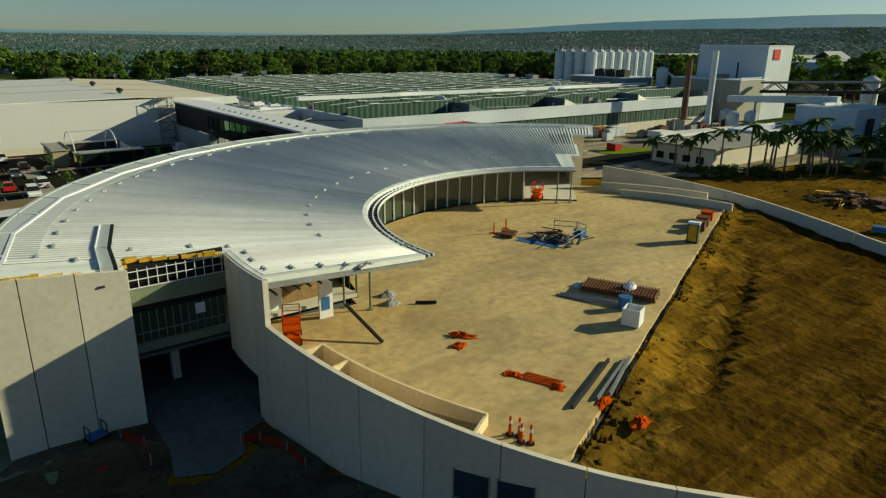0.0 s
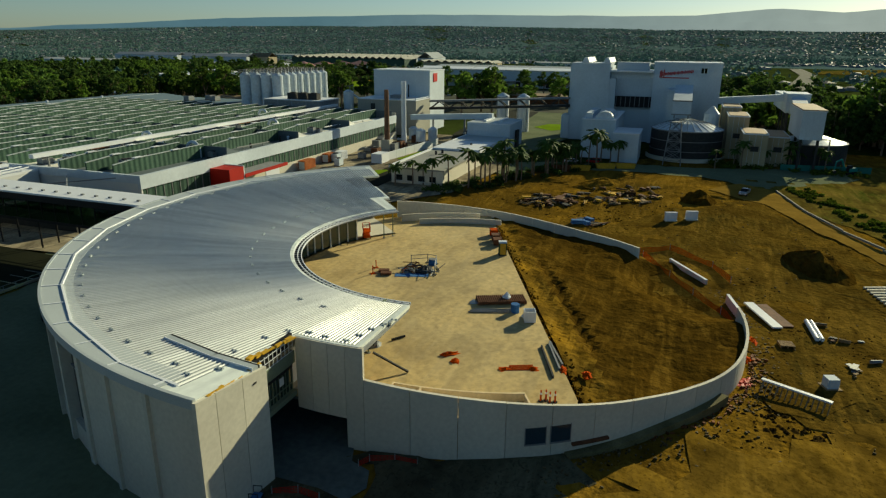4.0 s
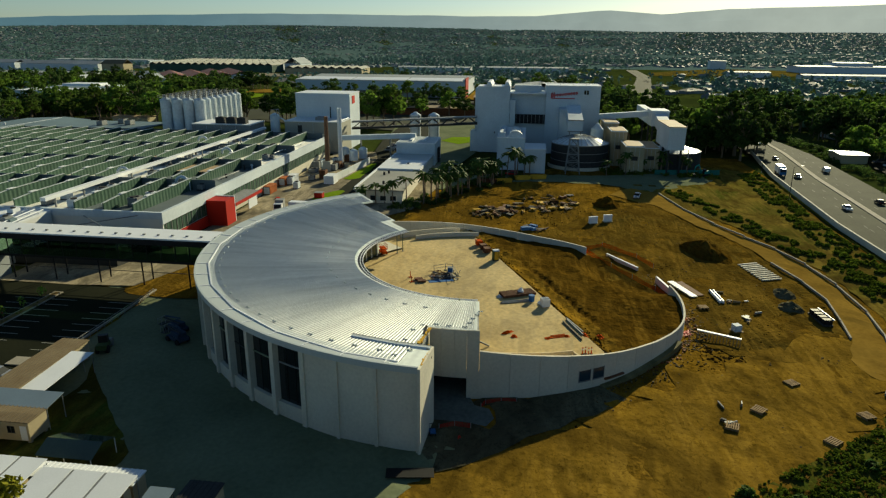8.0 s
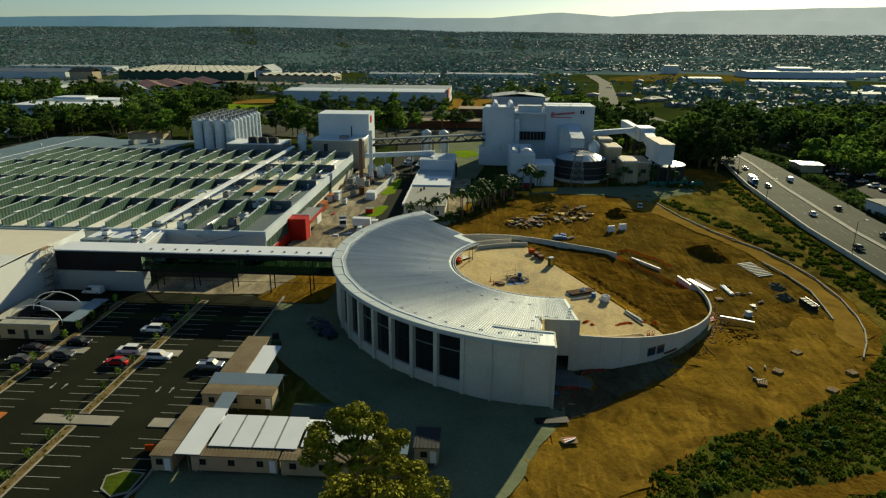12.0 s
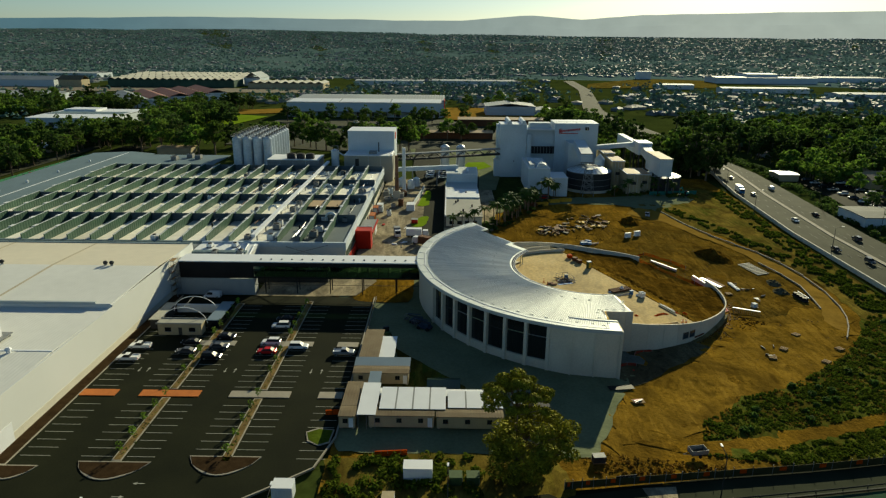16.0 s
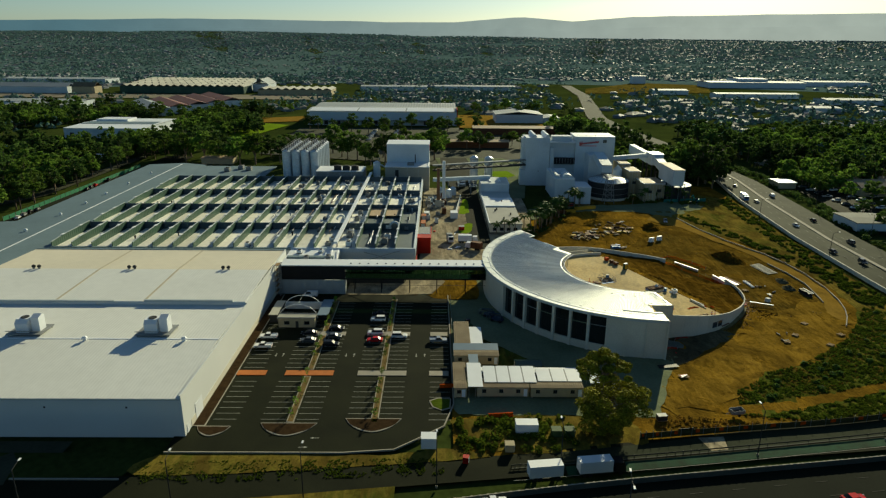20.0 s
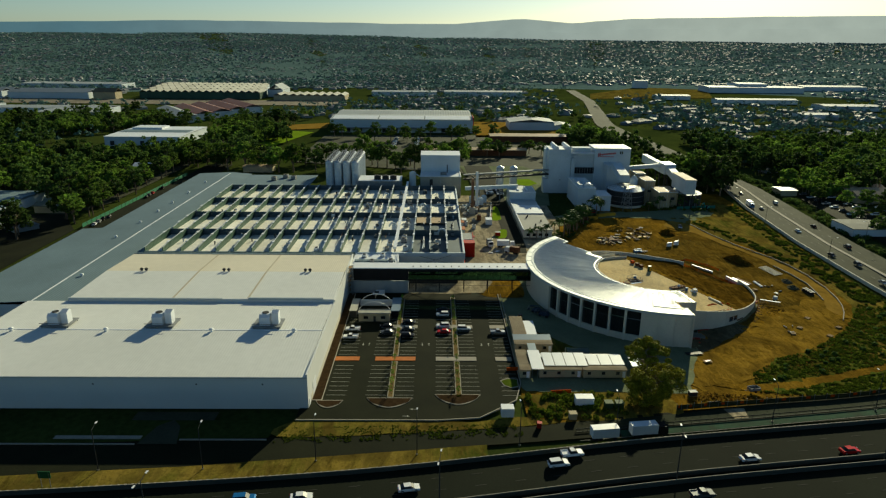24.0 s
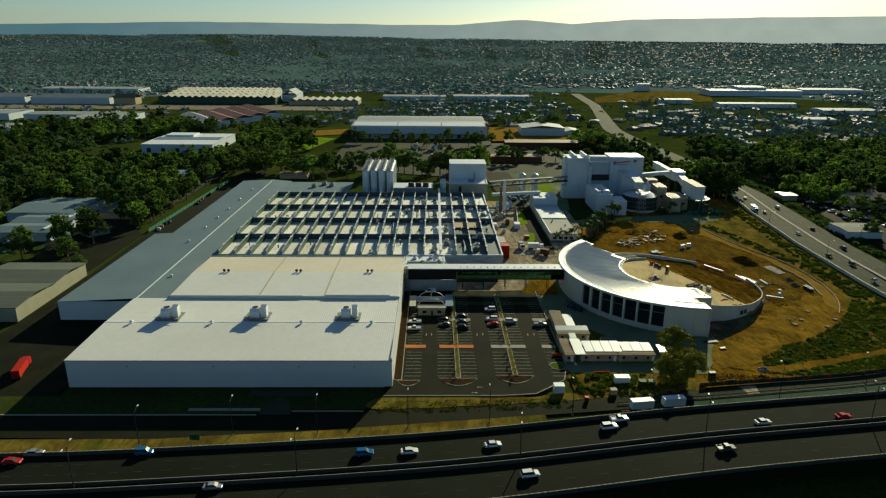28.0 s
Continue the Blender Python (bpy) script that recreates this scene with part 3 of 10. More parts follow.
HAUL = [(162, -4), (154, -12), (132.4, -15.8), (116.9, -20.5), (105.7, -25.4), (96.3, -30), (85.2, -33.1), (72.4, -34.6), (57.7, -34.1), (46.5, -32.1), (38.1, -29.4), (31.6, -26.2),
        (29.5, -24.8), (30.5, -22.6), (36, -22.2), (44.5, -25.9), (52.1, -27.5), (63.1, -29.4), (73.8, -28.6), (85.9, -26.3), (96.7, -24.1), (106.4, -20.5), (118.2, -14.6), (137, -8), (150, 4)]
region("haul_road", HAUL, 0.16, TRACK, "pale dusty haul road looping round the site", "road", rough=0.22, soft=0.6, step=2.5)
region("packed_track", [(40, -30), (31, -26.5), (24.5, -22), (13, -13.5), (3, -0.5), (-4, 9.5), (-8, 19.5), (-14, 27), (-21, 33), (-26, 44), (-28, 53), (-20, 52), (-9, 48), (-2, 41), (6, 31), (14, 22), (22, 13), (29, 3), (35, -8), (44, -17), (48, -24)],
       0.11, SITETRACK, "packed orange dirt track sweeping past the curved hall", "track", rough=0.22, soft=6.0, step=2.0)
region("gravel_track", [(150, 62), (160, 50), (166, 38), (169, 22), (166, 4), (158, -8), (163, -16), (176, -34), (190, -36), (189, -16), (183, 5), (181, 25), (178, 42), (170, 62)], 0.12, HARD, "grey gravel track between site and plant", "track", rough=0.22, soft=2.0)
region("damp_soil", [(84, 20), (98, 30), (118, 18), (134, 2), (140, -6), (118, -13), (104, -19), (90, -23), (72, -26), (56, -26), (42, -22), (34, -12), (36, -3), (46, 0), (60, -1), (74, 4)], 0.07, DAMP, "dark damp churned soil on the orange site", "soil", rough=0.22, soft=4.0, step=2.5)
for pts in ([(95.5, -13), (104, -18), (96.5, -23.6), (84.4, -25.6), (71.7, -27.6), (60.5, -28), (43, -25), (47, -22), (53, -20), (65, -21), (77, -16), (85, -10)],
            [(67, -1.4), (67.6, -7.6), (52, -10), (40, -8), (37.6, 1.4), (49.7, -4.6)], [(86, 17), (91, 9), (82, 2.5), (66, -1), (53, 0.5), (61.5, 6), (69, 14)]):
    region("damp_soil", pts, 0.09, DAMP, "dark damp churned soil on the orange site", "soil", rough=0.22, soft=3.0, step=2.5)
region("scrub_verge", [(159, -2), (154, -12), (131, -17), (113.5, -27), (91, -34), (72, -36.5), (53, -36), (33, -33), (12, -22), (-2, -8), (-20, -30), (8, -48.5), (54, -50), (118, -51.5), (190, -58), (212, -36), (200, -4)],
       0.10, DRYGRASS, "dry grass verge with green weeds", "grass", rough=0.22, soft=1.2)
region("front_scrub", [(-29, 33), (-20, 31), (-13, 25.5), (-6.7, 18.8), (-3, 8.5), (4, -2), (14.5, -15.6), (26, -26), (40, -36), (30, -49), (8, -48), (-18, -44), (-22, -30), (-31, 5)], 0.10, WEEDS, "weedy slope by the street", "grass", rough=0.22, soft=1.2)
region("front_scrub", [(-44, 100), (-33, 106), (-30, 88), (-30, 66), (-42, 62), (-46, 80)], 0.10, DRYGRASS, "patch of weeds and orange earth behind the sheds", "grass", rough=0.25, soft=1.2)

# car park
CARPARK = [(-46, 168.5), (-46, 130), (-44.8, 119), (-41.6, 115), (-35.6, 108), (-26, 105.6), (46, 106), (46, 168.5)]
region("car_park", CARPARK, 0.30, ASPHALT, "black asphalt car park with white bay lines", "car park", step=20)
region("street", [(-46, 310), (-58.5, 310), (-68, 300), (-70, 230), (-66, 190), (-61, 150), (-54, 94), (-40, -20), (-32, -60), (-18, -62), (-28, -10), (-42, 70), (-46.5, 96), (-50, 130), (-54, 175), (-56, 230), (-46, 285)],
       0.10, ASPHALT, "dark frontage street beside the factory", "road", step=20)
region("verge", [(-46, 168), (-46.5, 122), (-44, 108), (-47, 98), (-51, 130), (-54, 172)], 0.2, DRYGRASS, "strip of dry and green grass by the street", "grass", rough=0.15, soft=0.6)
region("verge", [(-46, 300), (-46, 170), (-54, 174), (-57, 232), (-57, 300)], 0.18, GRASS, "shaded grass strip before the warehouse", "grass", step=20)
region("verge", [(-70, 300), (-69.5, 232), (-66, 192), (-61, 150), (-57, 118), (-64, 118), (-77, 180), (-86, 235), (-90, 300)], 0.22, DRYGRASS, "dry yellow verge between street and freeway", "grass", step=8, rough=0.2)
region("west_yard", [(-46, 330), (-46, 273), (14, 275), (16, 304), (109, 304), (112, 294), (330, 296), (330, 317), (282, 317), (211, 319), (141, 321), (75, 319), (24, 319), (0, 320), (-20, 330)], 0.12, ASPHALT, "dark asphalt yard west of the warehouses", "yard", step=20)

# highway east of the site
def highway_centre(x):
    return float(np.interp(x, (-15, 54, 118, 190, 250, 353, 422, 471, 540, 612, 650, 720, 845, 960, 1228), (-68, -67.5, -69.5, -77, -84, -84, -85, -82, -79, -79, -84, -96, -117, -136, -156)))


HX = [-15, 54, 118, 190, 250, 353, 422, 471, 540, 612, 650, 720, 845, 960, 1228]
HW = [14.5, 14.5, 15, 15, 14, 12, 11, 11, 11, 11, 11, 11, 10, 10, 10]
HWY = [(x, highway_centre(x) + w) for x, w in zip(HX, HW)] + [(x, highway_centre(x) - w) for x, w in reversed(list(zip(HX, HW)))]
region("highway", HWY, 0.26, ROADGREY, "wide grey highway with lane lines", "road", step=40)
kerbs = Mb()
for pts, w, h in (([(-15, -53), (54, -52), (118, -54), (190, -61), (250, -71)], 0.5, 1.6),):
    for (x0, y0), (x1, y1) in zip(pts, pts[1:]):
        L = math.hypot(x1 - x0, y1 - y0)
        kerbs.obox((x0 + x1) / 2, (y0 + y1) / 2, 0, L, w, h, math.degrees(math.atan2(y1 - y0, x1 - x0)))
solid("highway_wall", kerbs, PRECAST, "low pale concrete barrier wall along the highway", "barrier", kind="structure")


def line_marks(name, pts, dash, gap, width, z, material=MARK, parent=None):
    mb = Mb()
    for (x0, y0), (x1, y1) in zip(pts, pts[1:]):
        L = math.hypot(x1 - x0, y1 - y0)
        d = 0.0
        while d < L:
            e = min(d + dash, L)
            m = (d + e) / 2 / L
            mb.obox(x0 + (x1 - x0) * m, y0 + (y1 - y0) * m, z, e - d, width, 0.03, math.degrees(math.atan2(y1 - y0, x1 - x0)))
            d += dash + gap
    return solid(name, mb, material, "white painted lane lines", "road marking", kind="stuff")


for off in (7, 10.5, 18.5, 22):
    line_marks("lane_line", [(-15, -54 - off), (54, -53.5 - off), (118, -55 - off), (190, -62 - off), (250, -72.5 - off * 0.95), (380, -85 - off * 0.7)], 3, 9, 0.15, 0.28, FADEDMARK)
med = Mb()
for (x0, y0), (x1, y1) in zip([(-15, -68), (54, -67.5), (118, -69.5), (190, -77), (250, -86)], [(54, -67.5), (118, -69.5), (190, -77), (250, -86), (360, -96)]):
    med.obox((x0 + x1) / 2, (y0 + y1) / 2, 0.2, math.hypot(x1 - x0, y1 - y0), 1.8, 0.28, math.degrees(math.atan2(y1 - y0, x1 - x0)))
solid("highway_median", med, KERB, "raised concrete median of the highway", "median", kind="structure")

# car park kerbs, beds, bay lines
def bay_lines(y0, y1, x0, x1, skip=()):
    mb = Mb()
    x = x0
    while x <= x1:
        if not any(a < x < b for a, b in skip):
            mb.box(x - 0.06, y0, 0.32, x + 0.06, y1, 0.335)
        x += 2.55
    return solid("bay_lines", mb, MARK, "white painted parking bay lines on the asphalt", "road marking", kind="stuff")


SKIP = [(-12.6, -8.6), (12.6, 15.6)]
for y0, y1 in ((156.6, 162.2), (145.2, 151.0), (137.4, 142.6), (125.4, 130.9), (118, 123.2), (106.4, 111.6)):
    bay_lines(y0, y1, -33, 39, SKIP)


def bed(pts, label, material=MULCH, group="planted beds"):
    """A kerbed bed: the kerb is a real step, its fill lies a little lower."""
    t = thing("planting_bed", label, "planting bed", group=group)
    cx, cy = sum(p[0] for p in pts) / len(pts), sum(p[1] for p in pts) / len(pts)
    part("kerb", Mb().prism(pts, 0.28, 0.45), KERB, t)
    inner = [(cx + (x - cx) * (1 - 0.28 / max(0.6, abs(x - cx))) if abs(x - cx) > 0.3 else x, cy + (y - cy) * (1 - 0.25 / max(0.6, abs(y - cy))) if abs(y - cy) > 0.3 else y) for x, y in pts]
    part("mulch", Mb().prism(inner, 0.3, 0.47), material, t)
    return t


def half_disc(cx, y0, y1, depth):
    m = (y0 + y1) / 2
    return [(cx + 0.0, y0)] + [(cx - depth * math.sin(math.pi * i / 12) ** 0.7, y0 + (y1 - y0) * i / 12) for i in range(1, 12)] + [(cx, y1)]


bed(half_disc(-34.6, 137.4, 150.6, 5.2), "half-round mulch bed with pale kerb ending a row of bays")
bed(half_disc(-32.6, 118.0, 131.2, 5.6), "half-round mulch bed with pale kerb ending a row of bays")
bed(half_disc(-36.0, 157.0, 164.8, 4.0), "half-round mulch bed by the warehouse corner")
bed([(-23.6, 106.2), (-23.2, 109.5), (-24.5, 111.6), (-27.5, 110.8), (-29, 108.4), (-28, 106.4)], "small rounded kerbed bed with green weeds", SCRUB)
for y, x1 in ((143.9, 40), (124.3, 42)):
    for a, b in ((-34.4, -12.4), (-8.8, 12.8), (15.4, x1)):
        bed([(a, y - 0.9), (b, y - 0.9), (b, y + 0.9), (a, y + 0.9)], "long narrow tan strip with pale kerbs between bay rows", STRIPSOIL, "bay strips")
bed([(-36, 163), (46, 163), (46, 166), (-36, 166)], "dark mulch strip along the warehouse wall")
for y0, y1, x in ((117.9, 130.9, -10.6), (106.6, 111.8, -10.6), (117.9, 130.9, 14), (137.4, 150.2, 14), (106.6, 111.8, 14)):
    solid("crossing_path", Mb().box(x - 1.3, y0, 0.28, x + 1.3, y1, 0.46), KERB, "pale concrete crossing path with kerb ramps", "path", kind="structure")
for y0, y1 in ((137.4, 150.2), (155.3, 163)):
    solid("crossing_path", Mb().box(-11.9, y0, 0.28, -9.3, y1, 0.46), mat("terracotta_path", (0.5, 0.16, 0.04), 0.9, var=0.2, scale=0.8), "orange-red paved crossing path", "path", kind="structure")


def arrow(x, y, deg):
    mb = Mb()
    mb.add([(-1.0, -0.09, 0), (0.3, -0.09, 0), (0.3, 0.09, 0), (-1.0, 0.09, 0), (0.3, -0.35, 0), (1.1, 0, 0), (0.3, 0.35, 0)], [(0, 1, 2, 3), (4, 5, 6)])
    mb.moved(pose(x, y, 0.325, 0, 0, deg))
    solid("arrow_mark", mb, MARK, "white painted direction arrow on the asphalt", "road marking")


for x, y, d in ((0, 153.2, 0), (0, 155.2, 180), (0, 133.2, 0), (0, 135.4, 180), (0, 113.2, 0), (0, 115.6, 180), (-40.5, 137, 90), (-44, 139, -90)):
    arrow(x, y, d)
outer = Mb()
for (x0, y0), (x1, y1) in zip(CARPARK[:6], CARPARK[1:7]):
    outer.obox((x0 + x1) / 2, (y0 + y1) / 2, 0.1, math.hypot(x1 - x0, y1 - y0), 0.3, 0.38, math.degrees(math.atan2(y1 - y0, x1 - x0)))
solid("kerb", outer, KERB, "pale concrete kerb round the car park", "kerb", kind="structure")

for nm, pts in (("outer", [(154.1, -12.3), (132.4, -16), (116.9, -20.7), (105.7, -25.6), (96.3, -30.2), (85.2, -33.3), (72.4, -34.8), (57.7, -34.3), (46.5, -32.3), (38.1, -29.6), (31.6, -26.4), (24.5, -21.9)]), ("inner", [(85.9, -26), (73.8, -28.4), (63.1, -29.2), (52.1, -27.3), (44.5, -25.7)])):
    k = Mb()
    for (x0, y0), (x1, y1) in zip(pts, pts[1:]):
        k.obox((x0 + x1) / 2, (y0 + y1) / 2, ground_z(x0, y0) + 0.1, math.hypot(x1 - x0, y1 - y0) + 0.2, 0.3, 0.42, math.degrees(math.atan2(y1 - y0, x1 - x0)))
    solid("haul_kerb", k, KERB, "pale kerb along the dusty haul road", "kerb", kind="structure")

# drive and footpath before the warehouse
region("driveway", [(-46.2, 201), (-49, 204), (-57, 206), (-57, 196), (-49, 198), (-46.2, 200.5), (-46.2, 190), (-42, 190), (-42, 212), (-46.2, 212)], 0.26, ROADGREY, "pale concrete driveway crossing the shaded verge", "driveway", step=20)
solid("footpath", Mb().box(-54.8, 206, 0.1, -53.4, 228, 0.34), KERB, "pale concrete footpath slab on the verge", "footpath", kind="structure")
solid("kerb", Mb().box(-57.2, 206.5, 0.05, -56.8, 300, 0.36), KERB, "pale kerb along the frontage street", "kerb", kind="structure")
solid("kerb", Mb().box(-55.2, 174, 0.05, -54.8, 196, 0.36), KERB, "pale kerb along the frontage street", "kerb", kind="structure")

# ---- curved hall ----
hall = thing("curved_hall", "white crescent-shaped hall with a ribbed zinc roof, unfinished at both ends", "building", kind="thing")


def roof_z(r, a=0):
    return 8.5 + (r - 24.0) * 0.0887


seg = [23.8, 26, 30, 34, 37.6, 37.601, 41, 44.6, 44.601, 47, 50, 52.2]
for r0, r1 in zip(seg, seg[1:]):
    if r1 - r0 < 0.01:
        continue
    rm = (r0 + r1) / 2
    if rm > 44.6:
        a0, a1 = 40.6, 176.2
    elif rm > 37.6:
        a0, a1 = 50.5, 173.6
    else:
        a0, a1 = 44.5 if rm > 30 else 47, 184.0 if rm > 31 else 184.6
    part("roof_sheet", Mb().ringsolid(O, r0, r1, a0, a1, lambda r, a: roof_z(r) - 0.35, lambda r, a: roof_z(r), 72), ROOFPAN, hall)
def band_r(a):
    """The sheets stop at straight chords between points 13.2 degrees apart."""
    d = (a - 46) % 13.2 - 6.6
    return min(51.6, (50.3 if a < 140 else 50.3 + (a - 140) * 0.035) * math.cos(radians(6.6)) / math.cos(radians(d)))


# seams holds flat grey strips that paint the shade beside each rib.
ribs, seams = Mb(), Mb()
for i in range(230):
    a = 41.5 + i * (183.5 - 41.5) / 229
    r0 = 24.2 if a > 47.5 else (38 if a > 51 else 45)
    r1 = band_r(a) if a < 173.2 else 37.2
    if a < 51:
        r0 = 31 if a > 45 else 45
    if a > 183:
        continue
    c, s = polar(1, a, (0, 0))
    side = Vector((-s, c, 0))
    w, x = side * r0 * 0.0022, side * r1 * 0.0022
    p, q = Vector((O[0] + r0 * c, O[1] + r0 * s, roof_z(r0))), Vector((O[0] + r1 * c, O[1] + r1 * s, roof_z(r1)))
    up = Vector((0, 0, 0.1))
    e, f = side * r0 * 0.0052, side * r1 * 0.0052
    lift = Vector((0, 0, 0.012))
    seams.add([p + w + lift, p + e + lift, q + f + lift, q + x + lift], [(0, 1, 2, 3)])
    ribs.add([p - w, p + w, p + up, q - x, q + x, q + up], [(0, 2, 5, 3), (2, 1, 4, 5), (0, 1, 2), (3, 5, 4)])
tagged(part("roof_ribs", ribs, ROOFMET, hall), kind="stuff")
tagged(part("roof_seams", seams, RIBSHADE, hall, "dull grey strips beside the ribs, their shade painted flat"), kind="stuff")
# outer gutter band with seams
part("gutter_band", Mb().ringsolid(O, 49.2, 52.25, 42, 172, lambda r, a: roof_z(r) + 0.01, lambda r, a: roof_z(r) + 0.06, 90), FASCIA, hall, "smooth pale metal edge band with joints")
for i in range(20):
    a = 46 + i * 6.6
    if a > 172:
        break
    part("band_joint", Mb().ringsolid(O, band_r(a), 52.2, a - 0.09, a + 0.09, lambda r, a: roof_z(r) + 0.05, lambda r, a: roof_z(r) + 0.14, 1), WHITESHEET, hall)
for i in range(10):
    a, b = 46 + i * 13.2, min(173.0, 46 + (i + 1) * 13.2)
    (x0, y0), (x1, y1) = polar(band_r(a + 0.001), a), polar(band_r(b - 0.001), b)
    part("ridge_cap", Mb().tube((x0, y0, roof_z(50) + 0.1), (x1, y1, roof_z(50) + 0.1), 0.17, n=4), WHITESHEET, hall)
part("fascia", Mb().ringsolid(O, 52.2, 52.5, 40.6, 176.2, roof_z(52.2) - 0.75, roof_z(52.2) + 0.12, 90), FASCIA, hall, "curved blue-grey gutter fascia")
# roof anchors: small plates with an eye
an = Mb().box(-0.36, -0.13, 0.02, 0.36, 0.13, 0.08)
an.box(-0.3, -0.06, 0.08, -0.12, 0.06, 0.17).box(0.12, -0.06, 0.08, 0.3, 0.06, 0.17)
anm = an.mesh("roof_anchor", FASCIA)
spots = [polar(48.4, 62 + i * 4.28) for i in range(26)] + [polar(29.4, 56 + i * 7.0) for i in range(17)]
spots += [(13.8, 47.5), (16.2, 46.5), (16.8, 44.6), (16.5, 42.7), (16.4, 40.4), (18.2, 39.9), (20.3, 39.6), (22.1, 39.1), (23.7, 38.7), (9.8, 47.9), (6.2, 46.6), (4.2, 48.2)]
for x, y in spots:
    r, a = math.hypot(x - O[0], y - O[1]), math.degrees(math.atan2(y - O[1], x - O[0]))
    ob = part("roof_anchor", anm, None, hall)
    ob.matrix_basis = pose(x, y, roof_z(r) + 0.05, 0, 0, a + 90)

# outer wall: solid panels near the tip, tall glazed bays between piers further round
Z0, ZT = -1.3, roof_z(52) - 0.6
for i in range(3):
    a0, a1 = 158.0 + i * 6.07, 158.0 + (i + 1) * 6.07
    part("wall_panel", Mb().ringsolid(O, 51.6, 52.05, a0 + 0.04, a1 - 0.04, Z0, ZT, 4), PRECAST, hall)
    part("pier", Mb().ringsolid(O, 51.3, 52.35, a1 - 0.35, a1 + 0.15, Z0, ZT, 1), PRECAST, hall)
cols = [115.3 + i * 6.1 for i in range(8)]
for i, a in enumerate(cols):
    part("pier", Mb().ringsolid(O, 50.9, 52.3, a - 0.42, a + 0.42, Z0, ZT, 1), PRECAST, hall)
    if i < 7:
        part("sill_wall", Mb().ringsolid(O, 51.2, 51.9, a + 0.42, a + 5.68, Z0, 1.2, 3), PRECAST, hall)
        win = part("window", Mb().ringsolid(O, 51.25, 51.33, a + 0.42, a + 5.68, 1.2, ZT, 3), DARKGLASS, hall, "tall dark glazed bay")
        for k in range(1, 3):
            b = a + 0.42 + k * 5.26 / 3
            part("mullion", Mb().ringsolid(O, 51.33, 51.4, b - 0.03, b + 0.03, 1.2, ZT, 1), BLACK, win)
        if i in (2, 3, 5, 6):
            part("transom", Mb().ringsolid(O, 51.33, 51.48, a + 0.42, a + 5.68, 6.9, 7.08, 3), (STEEL, OLIVEBOARD)[i % 2], win, "pale rail across the glass")
        else:
            part("transom", Mb().ringsolid(O, 51.33, 51.42, a + 0.42, a + 5.68, 6.4, 6.5, 3), DARKSTEEL, win)
part("wall_panel", Mb().ringsolid(O, 51.3, 51.8, 96, 114.9, Z0, ZT, 10), PRECAST, hall)
part("wall_panel", Mb().ringsolid(O, 51.3, 51.8, 42, 87, Z0, ZT, 24), PRECAST, hall)
part("wall_panel", Mb().ringsolid(O, 51.3, 51.8, 87, 96, Z0, 5.2, 6), PRECAST, hall)

# near tip: end wall of tall panels, gap with glazing behind, high side wall
y_end = 44.5
for x0, x1 in ((0.5, 2.6), (2.6, 5.6), (5.6, 8.6)):
    zt = [10.92 - (x - 0.5) * 0.092 for x in (x0, x1)]
    yy = [44.72 - (x - 0.5) * 0.07 for x in (x0, x1)]
    part("end_panel", Mb().add([(x0 + 0.03, yy[0] - 0.35, -1.4), (x1 - 0.03, yy[1] - 0.35, -1.4), (x1 - 0.03, yy[1], -1.4), (x0 + 0.03, yy[0], -1.4), (x0 + 0.03, yy[0] - 0.35, zt[0]), (x1 - 0.03, yy[1] - 0.35, zt[1]), (x1 - 0.03, yy[1], zt[1]), (x0 + 0.03, yy[0], zt[0])],
         [(3, 2, 1, 0), (4, 5, 6, 7), (0, 1, 5, 4), (1, 2, 6, 5), (2, 3, 7, 6), (3, 0, 4, 7)]), PRECAST, hall)
part("bolt_plate", Mb().box(6.8, 43.86, 9.3, 7.2, 43.92, 9.45), DARKSTEEL, hall)
part("inner_panel", Mb().box(8.3, 44.2, -1.3, 8.6, 55.0, 9.95), PRECAST, hall)
ir = random.Random(31)
x = 1.9
while x < 7.6:
    L = ir.uniform(0.35, 1.3)
    part("insulation", Mb().obox(x + L / 2, y_end - 0.02 + ir.uniform(-0.06, 0.1), roof_z(50 - x) - 0.02, L, ir.uniform(0.18, 0.4), ir.uniform(0.12, 0.26), ir.uniform(-5, 5)), YELLOW, hall, "torn yellow insulation along the roof edge")
    x += L + ir.uniform(0.0, 0.5)
for (x0, y0), (x1, y1) in (((9.7, 55.2), (8.1, 48.8)), ((8.1, 48.8), (7.5, 44.2))):
    L, a = math.hypot(x1 - x0, y1 - y0), math.degrees(math.atan2(y1 - y0, x1 - x0))
    part("box_gutter", Mb().obox((x0 + x1) / 2, (y0 + y1) / 2, 10.05, L + 0.1, 0.75, 0.5, a), FASCIA, hall, "open steel box gutter")
    part("gutter_lip", Mb().obox((x0 + x1) / 2 - 0.35, (y0 + y1) / 2, 10.05, L + 0.1, 0.08, 0.62, a), WHITESHEET, hall)
    # Black strip painted in for the shadowed slit between gutter and roof.
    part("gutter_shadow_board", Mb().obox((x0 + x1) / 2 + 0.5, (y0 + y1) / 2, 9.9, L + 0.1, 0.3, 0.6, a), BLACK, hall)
x = 8.2
while x < 15.0:
    L = ir.uniform(0.3, 1.0)
    part("insulation", Mb().obox(x + L / 2, 46.0 - (x - 8) * 0.1 + ir.uniform(-0.08, 0.08), 10.12 - (x - 8) * 0.07, L, ir.uniform(0.2, 0.45), ir.uniform(0.12, 0.3), ir.uniform(-14, 4)), YELLOW, hall, "torn yellow insulation along the roof edge")
    x += L * ir.uniform(0.8, 1.25)
